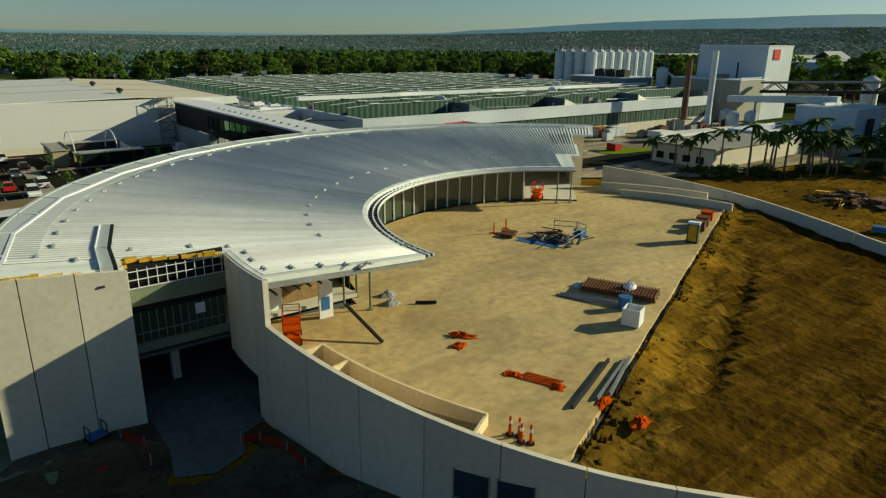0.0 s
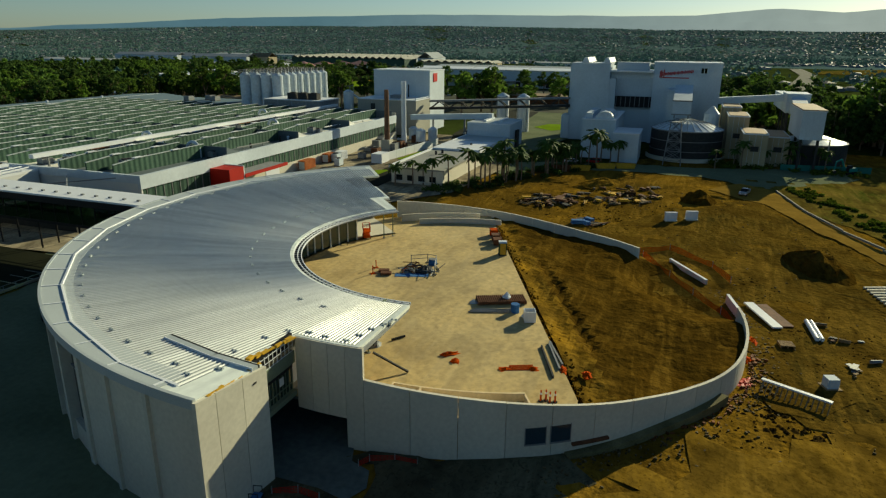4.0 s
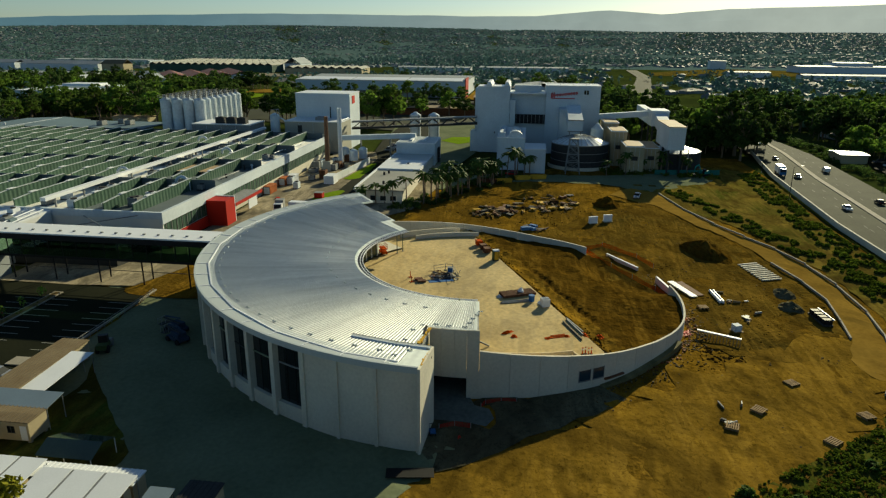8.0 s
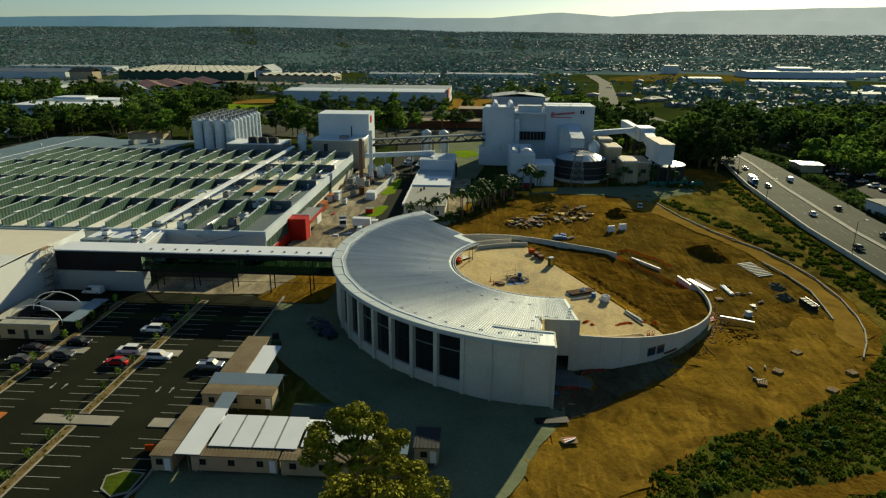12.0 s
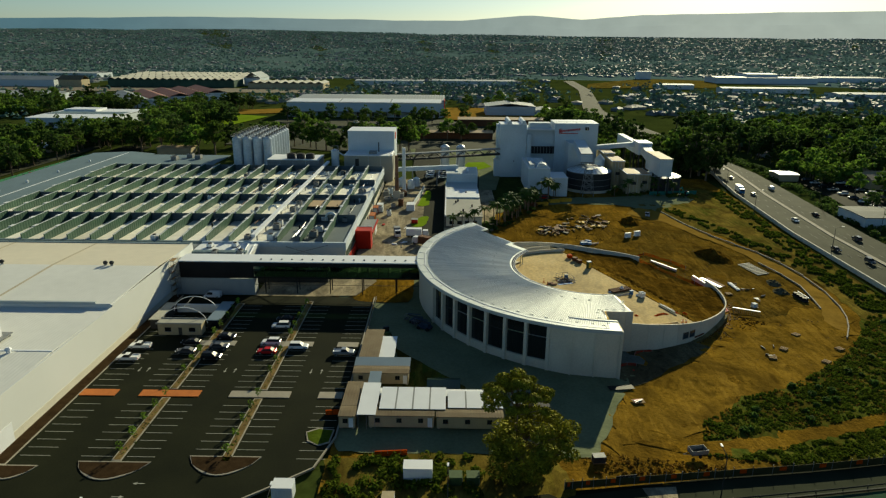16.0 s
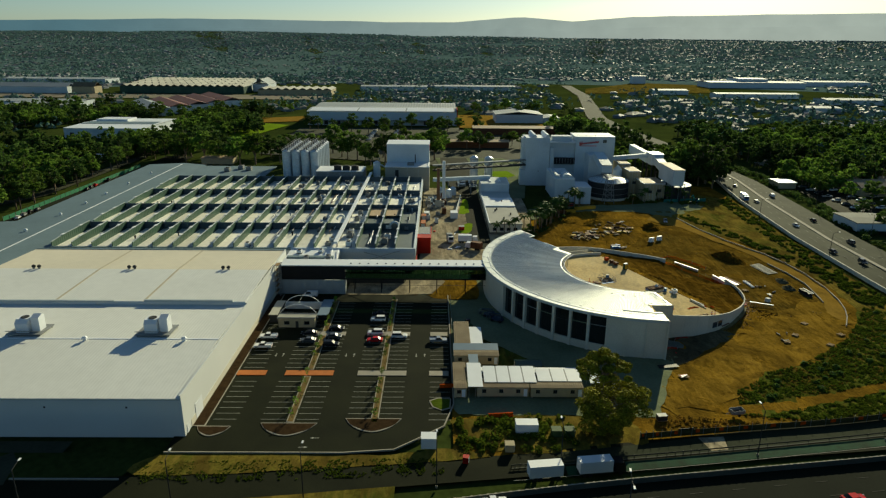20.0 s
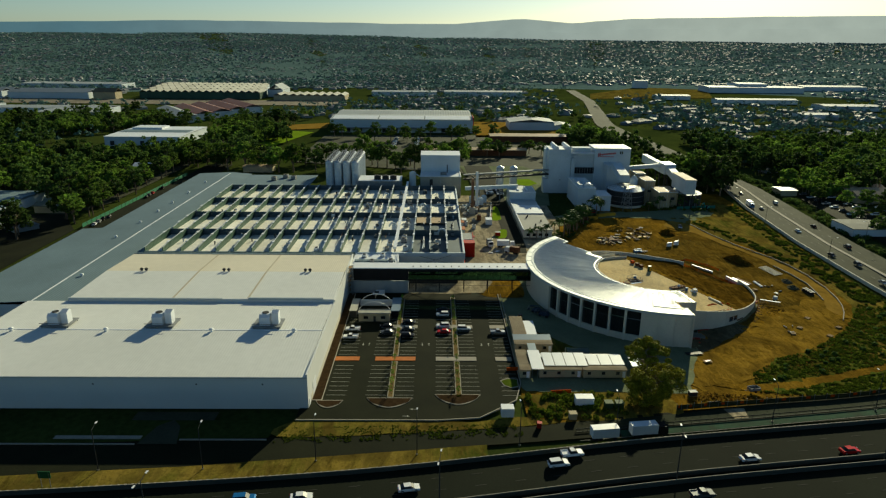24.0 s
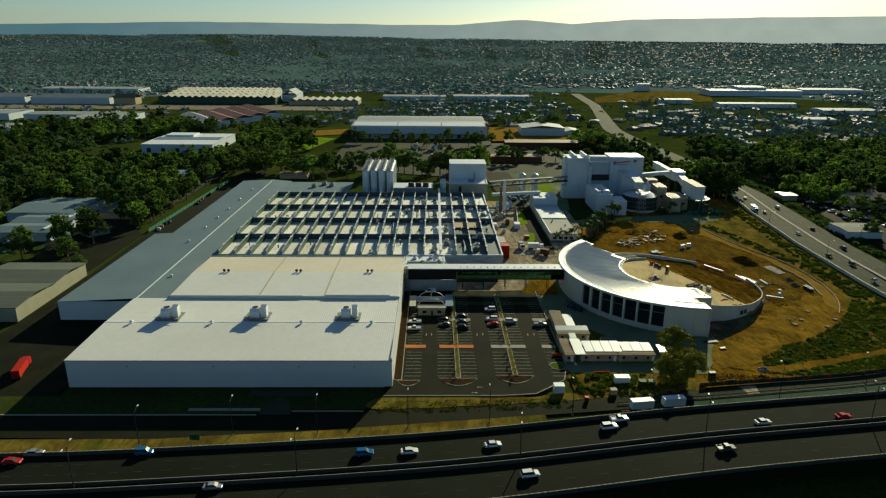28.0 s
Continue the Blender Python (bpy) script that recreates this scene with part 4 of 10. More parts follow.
# Black pieces stand in for the darkness inside the open recess.
part("soffit_beam", Mb().box(8.8, 45.7, 9.45, 15.5, 46.0, 10.0), BLACK, hall)
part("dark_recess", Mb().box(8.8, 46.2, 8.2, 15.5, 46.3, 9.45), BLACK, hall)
for z in (8.2, 8.8, 9.4):
    part("grid_bar", Mb().box(8.8, 45.62, z, 15.5, 45.68, z + 0.05), WHITESHEET, hall)
for k in range(11):
    part("grid_bar", Mb().box(8.9 + k * 0.64, 45.6, 7.95, 8.95 + k * 0.64, 45.66, 9.6), WHITESHEET, hall)
part("spandrel", Mb().box(8.8, 45.55, 6.95, 15.5, 45.85, 8.2), OLIVEBOARD, hall, "pale olive sheeted spandrel")
part("soffit", Mb().box(8.8, 45.9, 6.3, 15.5, 46.4, 6.95), BLACK, hall)
part("lower_glazing", Mb().box(8.8, 46.0, 4.0, 15.5, 46.08, 6.3), GREENGLASS, hall)
for k in range(13):
    part("mullion", Mb().box(8.9 + k * 0.54, 45.9, 4.0, 8.95 + k * 0.54, 46.0, 6.3), OLIVEBOARD, hall)
part("transom", Mb().box(8.8, 45.88, 4.7, 15.5, 45.98, 4.76), OLIVEBOARD, hall)
part("white_notice", Mb().box(13.2, 45.86, 5.3, 13.9, 45.9, 6.1), WHITESHEET, hall)
part("sill_beam", Mb().box(8.8, 45.5, 3.45, 15.5, 46.2, 4.0), OLIVEBOARD, hall)
part("lower_slab", Mb().box(8.8, 46.2, 3.3, 27, 60, 3.6), PRECAST, hall)
# Black sheet painted in for the darkness of the room behind.
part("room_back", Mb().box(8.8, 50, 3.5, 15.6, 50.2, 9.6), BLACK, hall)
# Added: both walls keep sun from leaking through the hollow hall.
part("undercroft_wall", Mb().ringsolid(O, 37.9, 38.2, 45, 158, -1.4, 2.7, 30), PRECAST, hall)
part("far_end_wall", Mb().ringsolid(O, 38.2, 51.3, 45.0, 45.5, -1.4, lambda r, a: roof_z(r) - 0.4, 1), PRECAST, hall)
# Black wall stands in for the darkness of the void behind.
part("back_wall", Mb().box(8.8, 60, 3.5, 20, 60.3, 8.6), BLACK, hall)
for x in (12.2,):
    part("column", Mb().box(x - 0.3, 49, -1.3, x + 0.3, 49.6, 2.2), PRECAST, hall)
for i in range(4):
    a0, a1 = 173.6 + i * 2.75, 173.6 + (i + 1) * 2.75
    part("side_panel", Mb().ringsolid(O, 37.4, 37.8, a0 + 0.03, a1 - 0.03, -1.3 if i > 2 else 2.1, roof_z(37.8) - 0.05, 2), PRECAST, hall)

# inner glazed front under the eaves, columns, gutter truss
for i in range(24):
    a = 62 + i * 4.3
    if a > 163:
        break
    part("glazing_pane", Mb().ringsolid(O, 26.5, 26.58, a + 0.15, a + 4.15, 3.2, 7.9, 2), GREENGLASS, hall)
    x, y = polar(26.4, a)
    part("glazing_post", Mb().cyl(x, y, 3.2, 8.2, 0.12, n=6), WHITESHEET, hall)
part("head_beam", Mb().ringsolid(O, 26.3, 26.8, 50, 166, 7.8, 8.4, 50), STEEL, hall)
part("eaves_gutter", Mb().ringsolid(O, 22.7, 23.8, 47, 184, roof_z(23.5) - 0.45, roof_z(23.5) - 0.3, 70), STEEL, hall, "open steel truss gutter along the inner eaves")
for r in (22.7, 23.2, 23.75):
    part("gutter_rail", Mb().ringsolid(O, r - 0.06, r + 0.06, 47, 184, roof_z(23.5) - 0.3, roof_z(23.5) - 0.1, 70), WHITESHEET, hall)
for i in range(60):
    a = 48 + i * 2.3
    part("gutter_strut", Mb().ringsolid(O, 22.7, 23.8, a - 0.12, a + 0.12, roof_z(23.5) - 0.32, roof_z(23.5) - 0.16, 1), DARKSTEEL, hall)
for x, y in ((26.5, 43.2), (27.1, 46.4), (25.0, 44.9), polar(24.6, 52), polar(25, 47.5)):
    part("column", Mb().cyl(x, y, 3.2, roof_z(math.hypot(x - O[0], y - O[1])) - 0.3, 0.1, n=8), OLIVEBOARD, hall)
    part("base_plate", Mb().cyl(x, y, 3.2, 3.26, 0.28, n=8), STEEL, hall)
part("edge_beam", Mb().ringsolid(O, 24, 37.4, 183.6, 184.4, lambda r, a: roof_z(r) - 0.7, lambda r, a: roof_z(r) - 0.36, 1), STEEL, hall)
part("front_wall", Mb().box(17.0, 46.9, 3.2, 20.4, 47.1, 7.4), WHITESHEET, hall)
part("plywood", Mb().box(20.4, 47.6, 3.2, 25.0, 47.7, 7.0), TIMBER, hall, "raw plywood lining")
wb = part("white_board", Mb().box(22.2, 43.9, 3.2, 23.4, 44.1, 7.2), WHITESHEET, hall, "tall white board with a blue print")
part("blue_print", Mb().box(22.4, 43.86, 3.9, 23.1, 43.9, 5.0), BLUE, wb)
part("front_beam", Mb().box(16.2, 42.4, 7.9, 30, 42.7, 8.5), OLIVEBOARD, hall)
for k in range(16):
    part("eaves_purlin", Mb().box(16.4 + k * 0.86, 38.6 + k * 0.06, 8.25, 16.5 + k * 0.86, 42.6, 8.4), DARKSTEEL, hall)
for a0, a1 in ((62, 165),):
    part("core_wall", Mb().ringsolid(O, 36, 36.4, 60, 165, 3.2, 9.3, 40), PRECAST, hall)
part("floor_slab", Mb().ringsolid(O, 26, 51.2, 45, 165, 2.7, 3.2, 50), PRECAST, hall)

# ---- podium ----
podium = thing("podium", "round raised concrete podium with a curved precast wall", "podium", kind="structure")
def dirt_line(n=12):
    return [(24.5 + (90.0 - 24.5) * i / n, 19.5 + (47.0 - 19.5) * i / n) for i in range(n + 1)]
slab_poly = dirt_line(1) + arc(37.4, 9, 45, 8) + arc(27.0, 45, 172, 24) + arc(37.4, 172, 215.5, 14)
part("slab", Mb().prism(slab_poly, 2.7, 3.2), SLAB, podium, "sandy stained concrete slab")
def parapet(r, a):
    return float(np.interp(a, (184.6, 192, 200, 206.5, 214, 220.4, 228, 234, 244, 260, 282), (6.5, 5.95, 5.32, 4.76, 4.1, 3.55, 3.0, 2.55, 2.2, 2.05, 1.9)))
ang = 184.6
while ang < 275:
    b = ang + 6.8
    part("wall_panel", swung(Mb().ringsolid(O, 37.45, 37.8, ang + 0.04, b - 0.04, -2.6, parapet, 5)), PRECAST, podium)
    ang = b
ang = -39
while ang < 38:
    b = ang + 7
    part("wall_panel", Mb().ringsolid(O, 37.45, 37.8, ang + 0.04, b - 0.04, -1.6, lambda r, a: float(np.interp(a, (-39, -20, -8, 9, 28, 41), (2.2, 2.5, 3.2, 4.5, 5.8, 6.7))), 5), PRECAST, podium)
    ang = b
# windows in the curved wall
for a in (207.9, 211.7):
    w = part("window", Mb().ringsolid(O, 37.8, 37.86, a, a + 3.0, 0.4, 2.1, 2), BLUEGLASS, podium, "square window, the blue of the sky put into its glass")
    part("window_frame", Mb().ringsolid(O, 37.8, 37.9, a - 0.1, a, 0.3, 2.2, 1), STEEL, w)
    part("window_frame", Mb().ringsolid(O, 37.8, 37.9, a + 3.0, a + 3.1, 0.3, 2.2, 1), STEEL, w)
    part("window_sill", Mb().ringsolid(O, 37.8, 37.95, a - 0.1, a + 3.1, 0.25, 0.38, 1), STEEL, w)
part("ledge", Mb().ringsolid(O, 37.8, 38.15, 215, 221, -0.2, 0.05, 3), RUST, podium)
part("kerb_wall", swung(Mb().ringsolid(O, 37.8, 38.7, 214, 246, -2.4, lambda r, a: -0.9 + (a - 214) * 0.03, 8)), mat("stained_footing", (0.20, 0.18, 0.09), 0.9, var=0.35, scale=0.4, col2=(0.10, 0.09, 0.04)), podium, "soil-stained concrete footing")
# ramp walls on the slab
# Warm bounced light is put into the tan of this formwork-faced concrete.
FORMPLY = mat("bounce_tan_formwork", (0.72, 0.58, 0.36), 0.85, var=0.15, scale=0.3, fine=3.0, col2=(0.62, 0.47, 0.27))
part("ramp_wall", Mb().ringsolid(O, 34.6, 34.8, 187.5, 209, 3.2, lambda r, a: 4.9 - (a - 187.5) * 0.04, 8), FORMPLY, podium, "formwork-faced ramp wall, warm bounced light put into its tan")
part("ramp_wall", Mb().ringsolid(O, 34.6, 37.4, 208.8, 209.1, 3.2, 3.95, 1), FORMPLY, podium)
part("ramp_wall", Mb().ringsolid(O, 34.6, 37.4, 192, 192.3, 3.2, 4.7, 1), FORMPLY, podium)
part("ramp_wall", Mb().ringsolid(O, 34.6, 37.4, 187.5, 187.8, 3.2, 4.9, 1), FORMPLY, podium)
part("ramp_wall", Mb().ringsolid(O, 33.8, 34.1, 12, 38, 3.2, 4.6, 10), PRECAST, podium, "long low curved ramp wall")
part("ramp_wall", Mb().ringsolid(O, 31.2, 31.5, 4, 33, 3.2, 4.2, 10), PRECAST, podium, "long low curved ramp wall")
region("podium_fill", [(24.6, 19.0)] + [polar(37.4 + bulge(216 + i * 2.55), 216 + i * 2.55) for i in range(41)] + arc(37.3, -41, 8, 16) + [(89.6, 46.4)], 3.2, DIRT2, "rough brown earth fill inside the curved wall", "dirt", step=1.0, rough=0.35)
fill = bpy.data.objects["podium_fill"]
for v in fill.data.vertices:
    x, y = v.co.x, v.co.y
    d = max(0.0, ((x - 24.5) * 27.5 - (y - 19.5) * 65.5) / 71.0)
    a = (math.degrees(math.atan2(y - O[1], x - O[0])) + 360) % 360
    v.co.z += -0.2 - min(d, 14) * 0.13 - ground_z(x, y)
    run = (x - 24.5) * 0.922 + (y - 19.5) * 0.387
    if d < 5:
        v.co.z += 0.2 * math.sin(d * 1.9)
    if 10 < run < 46:
        v.co.z -= 0.75 * math.exp(-((d - 5.2 - 0.5 * noise.noise((run * 0.2, 0, 4))) / 0.55) ** 2) * min(1.0, (run - 10) / 5, (46 - run) / 8)
    v.co.z += 0.10 * noise.fractal((x * 0.55, y * 0.55, 3), 0.8, 2.0, 3) + 0.06 * math.sin((run * 0.35 + d) * 1.7) * noise.noise((x * 0.1, y * 0.1, 8))
    open_side = max(0.0, 1 - abs(a - 299) / 26) * min(1.0, max(0.0, (math.hypot(x - O[0], y - O[1]) - 26) / 10))
    k = min(1.0, open_side * 2.2)
    v.co.z += (ground_z(x, y) + 0.05 - v.co.z) * k
fill.data.materials.append(DIRT)
for p in fill.data.polygons:
    d = ((p.center.x - 24.5) * 27.5 - (p.center.y - 19.5) * 65.5) / 71.0
    if d < 4.2 + 1.2 * noise.noise((p.center.x * 0.3, p.center.y * 0.3, 5)):
        p.material_index = 1
# Added walls hidden below the slab, blocking sun through the hollow podium.
part("retaining_wall", Mb().obox(57, 33.1, -2.6, 71.2, 0.3, 5.2, math.degrees(math.atan2(27.5, 65.5))), PRECAST, podium)
part("retaining_wall", Mb().ringsolid(O, 36.9, 37.3, 184.2, 187, -2.6, 2.7, 6), PRECAST, podium)

# a ridge of dark clods along the slab's broken edge
spoil = Mb()
sr = random.Random(14)
for i in range(160):
    u, off = sr.uniform(0.02, 0.9), abs(sr.gauss(0, 1)) * 0.4 + 0.3
    x, y = 24.5 + 65.5 * u + 0.387 * off, 19.5 + 27.5 * u - 0.922 * off
    top = 3.0 - off * 0.13 + 0.2 * math.sin(off * 1.9) + sr.uniform(-0.05, 0.1)
    w = sr.uniform(0.12, 0.4)
    spoil.add([(x - w, y, top - 0.4), (x, y - w * 0.7, top - 0.4), (x + w, y, top - 0.4), (x, y + w * 0.6, top - 0.4), (x + 0.1, y, top + 0.08)], [(0, 1, 4), (1, 2, 4), (2, 3, 4), (3, 0, 4)])
tagged(part("edge_spoil", spoil, DIRT2), "ridge of dark clods along the slab edge", "dirt", kind="stuff")
# Added lid and side wall stop sunlight leaking into the undercroft.
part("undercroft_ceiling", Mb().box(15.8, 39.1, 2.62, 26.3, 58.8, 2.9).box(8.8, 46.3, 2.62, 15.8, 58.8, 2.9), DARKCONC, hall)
part("undercroft_side", Mb().box(26, 38, -1.6, 26.3, 60, 2.6), PRECAST, hall)
part("undercroft_pier", Mb().box(15.7, 38.6, -1.4, 26, 39.0, 2.6), PRECAST, hall)
# Black sheet added for the darkness at the back of the undercroft.
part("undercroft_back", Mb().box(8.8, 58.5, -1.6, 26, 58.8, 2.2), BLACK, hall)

# ---- warehouses ----
wh = thing("warehouse", "long white ribbed-metal warehouse with a very low gabled roof", "building")
WX0, WX1, WY0, WY1 = -40.0, 12.0, 166.0, 272.0
part("wall", Mb().box(WX0, WY0, 0, WX0 + 0.4, WY1, 9.9), WARMWALL, wh, "plain pale end wall")
part("wall", Mb().box(WX0 + 0.4, WY0, 0, WX1, WY0 + 0.4, 10.2), WARMWALL, wh)
part("wall", Mb().box(WX0 + 0.4, WY1 - 0.4, 0, WX1, WY1, 9.9), WARMWALL, wh)
part("roof", Mb().profile([(WX0, 9.75), (-12.2, 10.7), (-12.2, 10.95), (WX0 - 0.25, 9.98)], WY0 + 0.5, WY1), WHROOFY, wh, "white ribbed roof sheet")
part("roof", Mb().profile([(-12.2, 10.7), (WX1, 10.3), (WX1, 10.5), (-12.2, 10.95)], WY0 + 0.5, WY1), WHROOFY, wh, "white ribbed roof sheet")
part("ridge_cap", Mb().box(-12.5, WY0 + 0.4, 10.9, -11.9, WY1, 11.03), WHITESHEET, wh)
part("parapet", Mb().box(WX0 - 0.3, WY0 - 0.1, 9.3, WX1, WY0 + 0.35, 10.75), WARMWALL, wh)
part("gutter", Mb().box(WX0 - 0.45, WY0, 9.55, WX0 - 0.05, WY1, 9.95), FASCIA, wh)
part("plinth", Mb().box(-36, WY0 - 0.06, 0, WX1 + 52, WY0, 2.0), PRECAST, wh)
for y in (178, 196, 224, 252):
    part("wall_vent", Mb().box(WX0 - 0.08, y, 7.4, WX0, y + 0.4, 7.8), DARKSTEEL, wh)
part("side_door", Mb().box(-38.6, WY0 - 0.1, 0.3, -37.6, WY0 - 0.02, 2.4), WHITESHEET, wh)
part("roller_door", Mb().box(-33, WY0 - 0.1, 0.3, -28.5, WY0 - 0.02, 4.3), WHITESHEET, wh)

wh2 = thing("warehouse", "older cream warehouse with a low ridged roof and parapet step", "building")
part("wall", Mb().box(12.0, WY0 + 0.02, 0, 64, WY0 + 0.4, 10.8), WARMWALL, wh2)
part("wall", Mb().box(12.0, WY0 + 0.4, 8, 12.4, 258, 11.5), WARMWALL, wh2)
part("wall", Mb().box(63.6, WY0 + 0.4, 0, 64.0, 258, 10.8), WARMWALL, wh2)
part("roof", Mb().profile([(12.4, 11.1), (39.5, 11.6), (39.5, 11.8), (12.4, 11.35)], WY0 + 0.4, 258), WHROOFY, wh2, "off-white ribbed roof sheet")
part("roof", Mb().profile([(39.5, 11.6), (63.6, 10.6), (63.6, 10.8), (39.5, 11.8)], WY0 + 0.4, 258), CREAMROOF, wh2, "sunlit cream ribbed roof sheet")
part("parapet", Mb().box(12.0, WY0, 10.4, 64, WY0 + 0.38, 11.2), WARMWALL, wh2)
part("step_parapet", Mb().box(11.8, 170, 11.3, 12.5, 196, 12.0), FASCIA, wh2)
part("step_parapet", Mb().box(11.8, 205, 11.3, 12.5, 258, 11.7), FASCIA, wh2)
part("gutter", Mb().box(63.6, WY0, 10.5, 64.6, 258, 11.0), BLUEROOF, wh2)
for y in (196, 222):
    part("roof_walkway", Mb().profile([(13, 11.4), (39.5, 11.85), (63, 10.85), (63, 10.9), (39.5, 11.92), (13, 11.45)], y, y + 0.7), WALKWAY, wh2)


def air_unit(x, y, z, big=True):
    t = thing("rooftop_cooler", "white rooftop cooling unit with duct and steel platform", "air conditioner", pose(x, y, z), "rooftop coolers")
    part("platform", Mb().box(-2.2, -3.0, 0.25, 2.2, 3.0, 0.4), STEEL, t)
    for sx in (-1.9, 1.9):
        for sy in (-2.7, 2.7):
            part("leg", Mb().box(sx - 0.08, sy - 0.08, -0.6, sx + 0.08, sy + 0.08, 0.25), STEEL, t)
    part("housing", Mb().profile([(-1.5, 0.4), (1.5, 0.4), (1.5, 2.1), (0.9, 2.7), (-0.9, 2.7), (-1.5, 2.1)], -0.6, 1.6), WHITESHEET, t)
    part("duct", Mb().profile([(-0.9, 0.4), (0.9, 0.4), (0.9, 2.9), (0.3, 3.3), (-0.9, 2.9)], -2.3, -0.9), WHITESHEET, t)
    part("fan_grille", Mb().cyl(0, 0.5, 2.7, 2.8, 0.7, n=14), DARKSTEEL, t)
    part("rail", Mb().box(-2.2, -3.0, 0.9, -2.1, 3.0, 1.0), STEEL, t)
    return t


au = air_unit(-8.0, 184, 11.0)
au.scale = (1.5, 1.5, 1.5)
for y in (217.5, 250):
    copy_thing(au, pose(-8.0, y, 11.0))


def roof_vent(x, y, z, m=WHITESHEET):
    t = thing("roof_vent", "small white roof exhaust vent", "vent", pose(x, y, z), "roof vents")
    part("stack", Mb().cyl(0, 0, -0.5, 0.7, 0.45, n=10), m, t)
    part("hood", Mb().cyl(0, 0, 0.7, 1.15, 0.75, 0.35, n=10), m, t)
    return t


rv = roof_vent(-13.3, 175, 11.0)
for y in (200.5, 233, 262):
    copy_thing(rv, pose(-13.3, y, 11.0))
tv = thing("turbine_vent", "pair of dark spherical turbine roof vents", "vent", pose(39.5, 180.5, 11.8), "turbine vents")
for d in (-0.9, 0.9):
    part("stem", Mb().cyl(0, d, 0, 0.5, 0.4, n=8), STEEL, tv)
    part("turbine", Mb().cyl(0, d, 0.5, 0.9, 0.55, 0.7, n=10).cyl(0, d, 0.9, 1.3, 0.7, 0.3, n=10), DARKSTEEL, tv)
for y in (211.8, 243.5):
    copy_thing(tv, pose(39.5, y, 11.8))

wh3 = thing("blue_roofed_warehouse", "long low warehouse under a dull blue-grey roof", "building")
part("wall", Mb().box(14, 258.4, 0, 14.4, 304, 8.2), WARMWALL, wh3)
part("wall", Mb().box(14.4, 303.2, 0, 110, 303.6, 8.2), WARMWALL, wh3)
part("wall", Mb().box(110, 293.6, 0, 246, 294.0, 8.2), WARMWALL, wh3)
part("wall", Mb().box(109.6, 294.0, 0, 110, 303.2, 8.2), WARMWALL, wh3)
part("wall", Mb().box(246, 258, 0, 246.4, 294.0, 8.2), WARMWALL, wh3)
part("roof", Mb().profile([(258.3, 8.6), (272, 9.7), (304, 8.2), (304, 8.0), (272, 9.5), (258.3, 8.4)], 13.6, 110.5, axis="x"), BLUEROOF, wh3, "blue-grey ribbed roof sheet")
part("roof", Mb().profile([(258.3, 8.6), (272, 9.7), (294.4, 8.65), (294.4, 8.45), (272, 9.5), (258.3, 8.4)], 110.5, 249, axis="x"), BLUEROOF, wh3, "blue-grey ribbed roof sheet")
part("roof", Mb().box(205, 212, 8.4, 245, 258.3, 8.7), BLUEROOF, wh3)
part("ridge_cap", Mb().box(13.6, 271.7, 9.66, 245, 272.3, 9.76), WHITESHEET, wh3)
for x in (40, 92, 118, 140, 160, 185, 215):
    copy_thing(rv, pose(x, 268 if x < 60 else 279, 9.3))

# ---- sawtooth factory ----
fac = thing("sawtooth_factory", "large old factory with rows of sawtooth roofs and green fins", "building")
FX0, FX1, FY0, FY1 = 72.0, 204.0, 118.5, 258.0
part("wall", Mb().box(FX0, FY0, 0, FX0 + 0.4, FY1, 8.4), WARMWALL, fac)
part("wall", Mb().box(FX0 + 0.4, FY0, 0, FX1, FY0 + 0.4, 3.0), PRECAST, fac)
part("wall_glazing", Mb().box(FX0 + 0.4, FY0 + 0.1, 3.0, FX1, FY0 + 0.35, 6.4), GREENFIN, fac, "green ribbed translucent wall sheet")
part("fascia", Mb().box(FX0 - 0.3, FY0 - 0.3, 6.4, FX1, FY0 + 0.5, 9.3), WHITEWALL, fac, "deep white eaves fascia")
part("fascia", Mb().box(FX0 - 0.3, FY0 + 0.5, 7.6, FX0 + 0.5, 166, 9.3), WHITEWALL, fac)
part("fascia", Mb().box(FX0 - 0.3, 166, 8.4, FX0 + 0.5, FY1, 9.3), BLUEROOF, fac)
for k in range(52):
    x = FX0 + 1.5 + k * 2.5
    part("wall_rib", Mb().box(x, FY0, 3.0, x + 0.15, FY0 + 0.1, 6.4), STEEL, fac)
rows = [72.0, 104.0, 137.0, 169.0, 204.0]
ridges = [257.5 - 7.72 * i for i in range(15)] + [141.2, 133.6, 126.0, 119.0]
rng = random.Random(4)
for i, (x0, x1) in enumerate(zip(rows, rows[1:])):
    # Shade is painted: dark tooth faces, and the same dark on some near panels.
    part("tooth_face", Mb().box(x1 - 2.6, FY0 + 0.5, 8.0, x1 - 2.4, FY1, 11.1), mat("shaded_tooth_face", (0.13, 0.16, 0.17), 0.6, var=0.2, scale=0.1) if i == 0 else bpy.data.materials["shaded_tooth_face"], fac, "vertical tooth face with its shade in a dark colour")
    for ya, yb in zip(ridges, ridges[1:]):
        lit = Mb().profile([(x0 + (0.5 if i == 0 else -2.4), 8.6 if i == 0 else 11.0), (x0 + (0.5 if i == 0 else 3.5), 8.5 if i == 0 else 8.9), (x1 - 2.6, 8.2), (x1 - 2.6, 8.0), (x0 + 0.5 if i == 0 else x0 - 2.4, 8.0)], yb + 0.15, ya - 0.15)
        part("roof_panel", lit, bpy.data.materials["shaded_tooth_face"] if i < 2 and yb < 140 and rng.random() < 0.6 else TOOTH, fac)
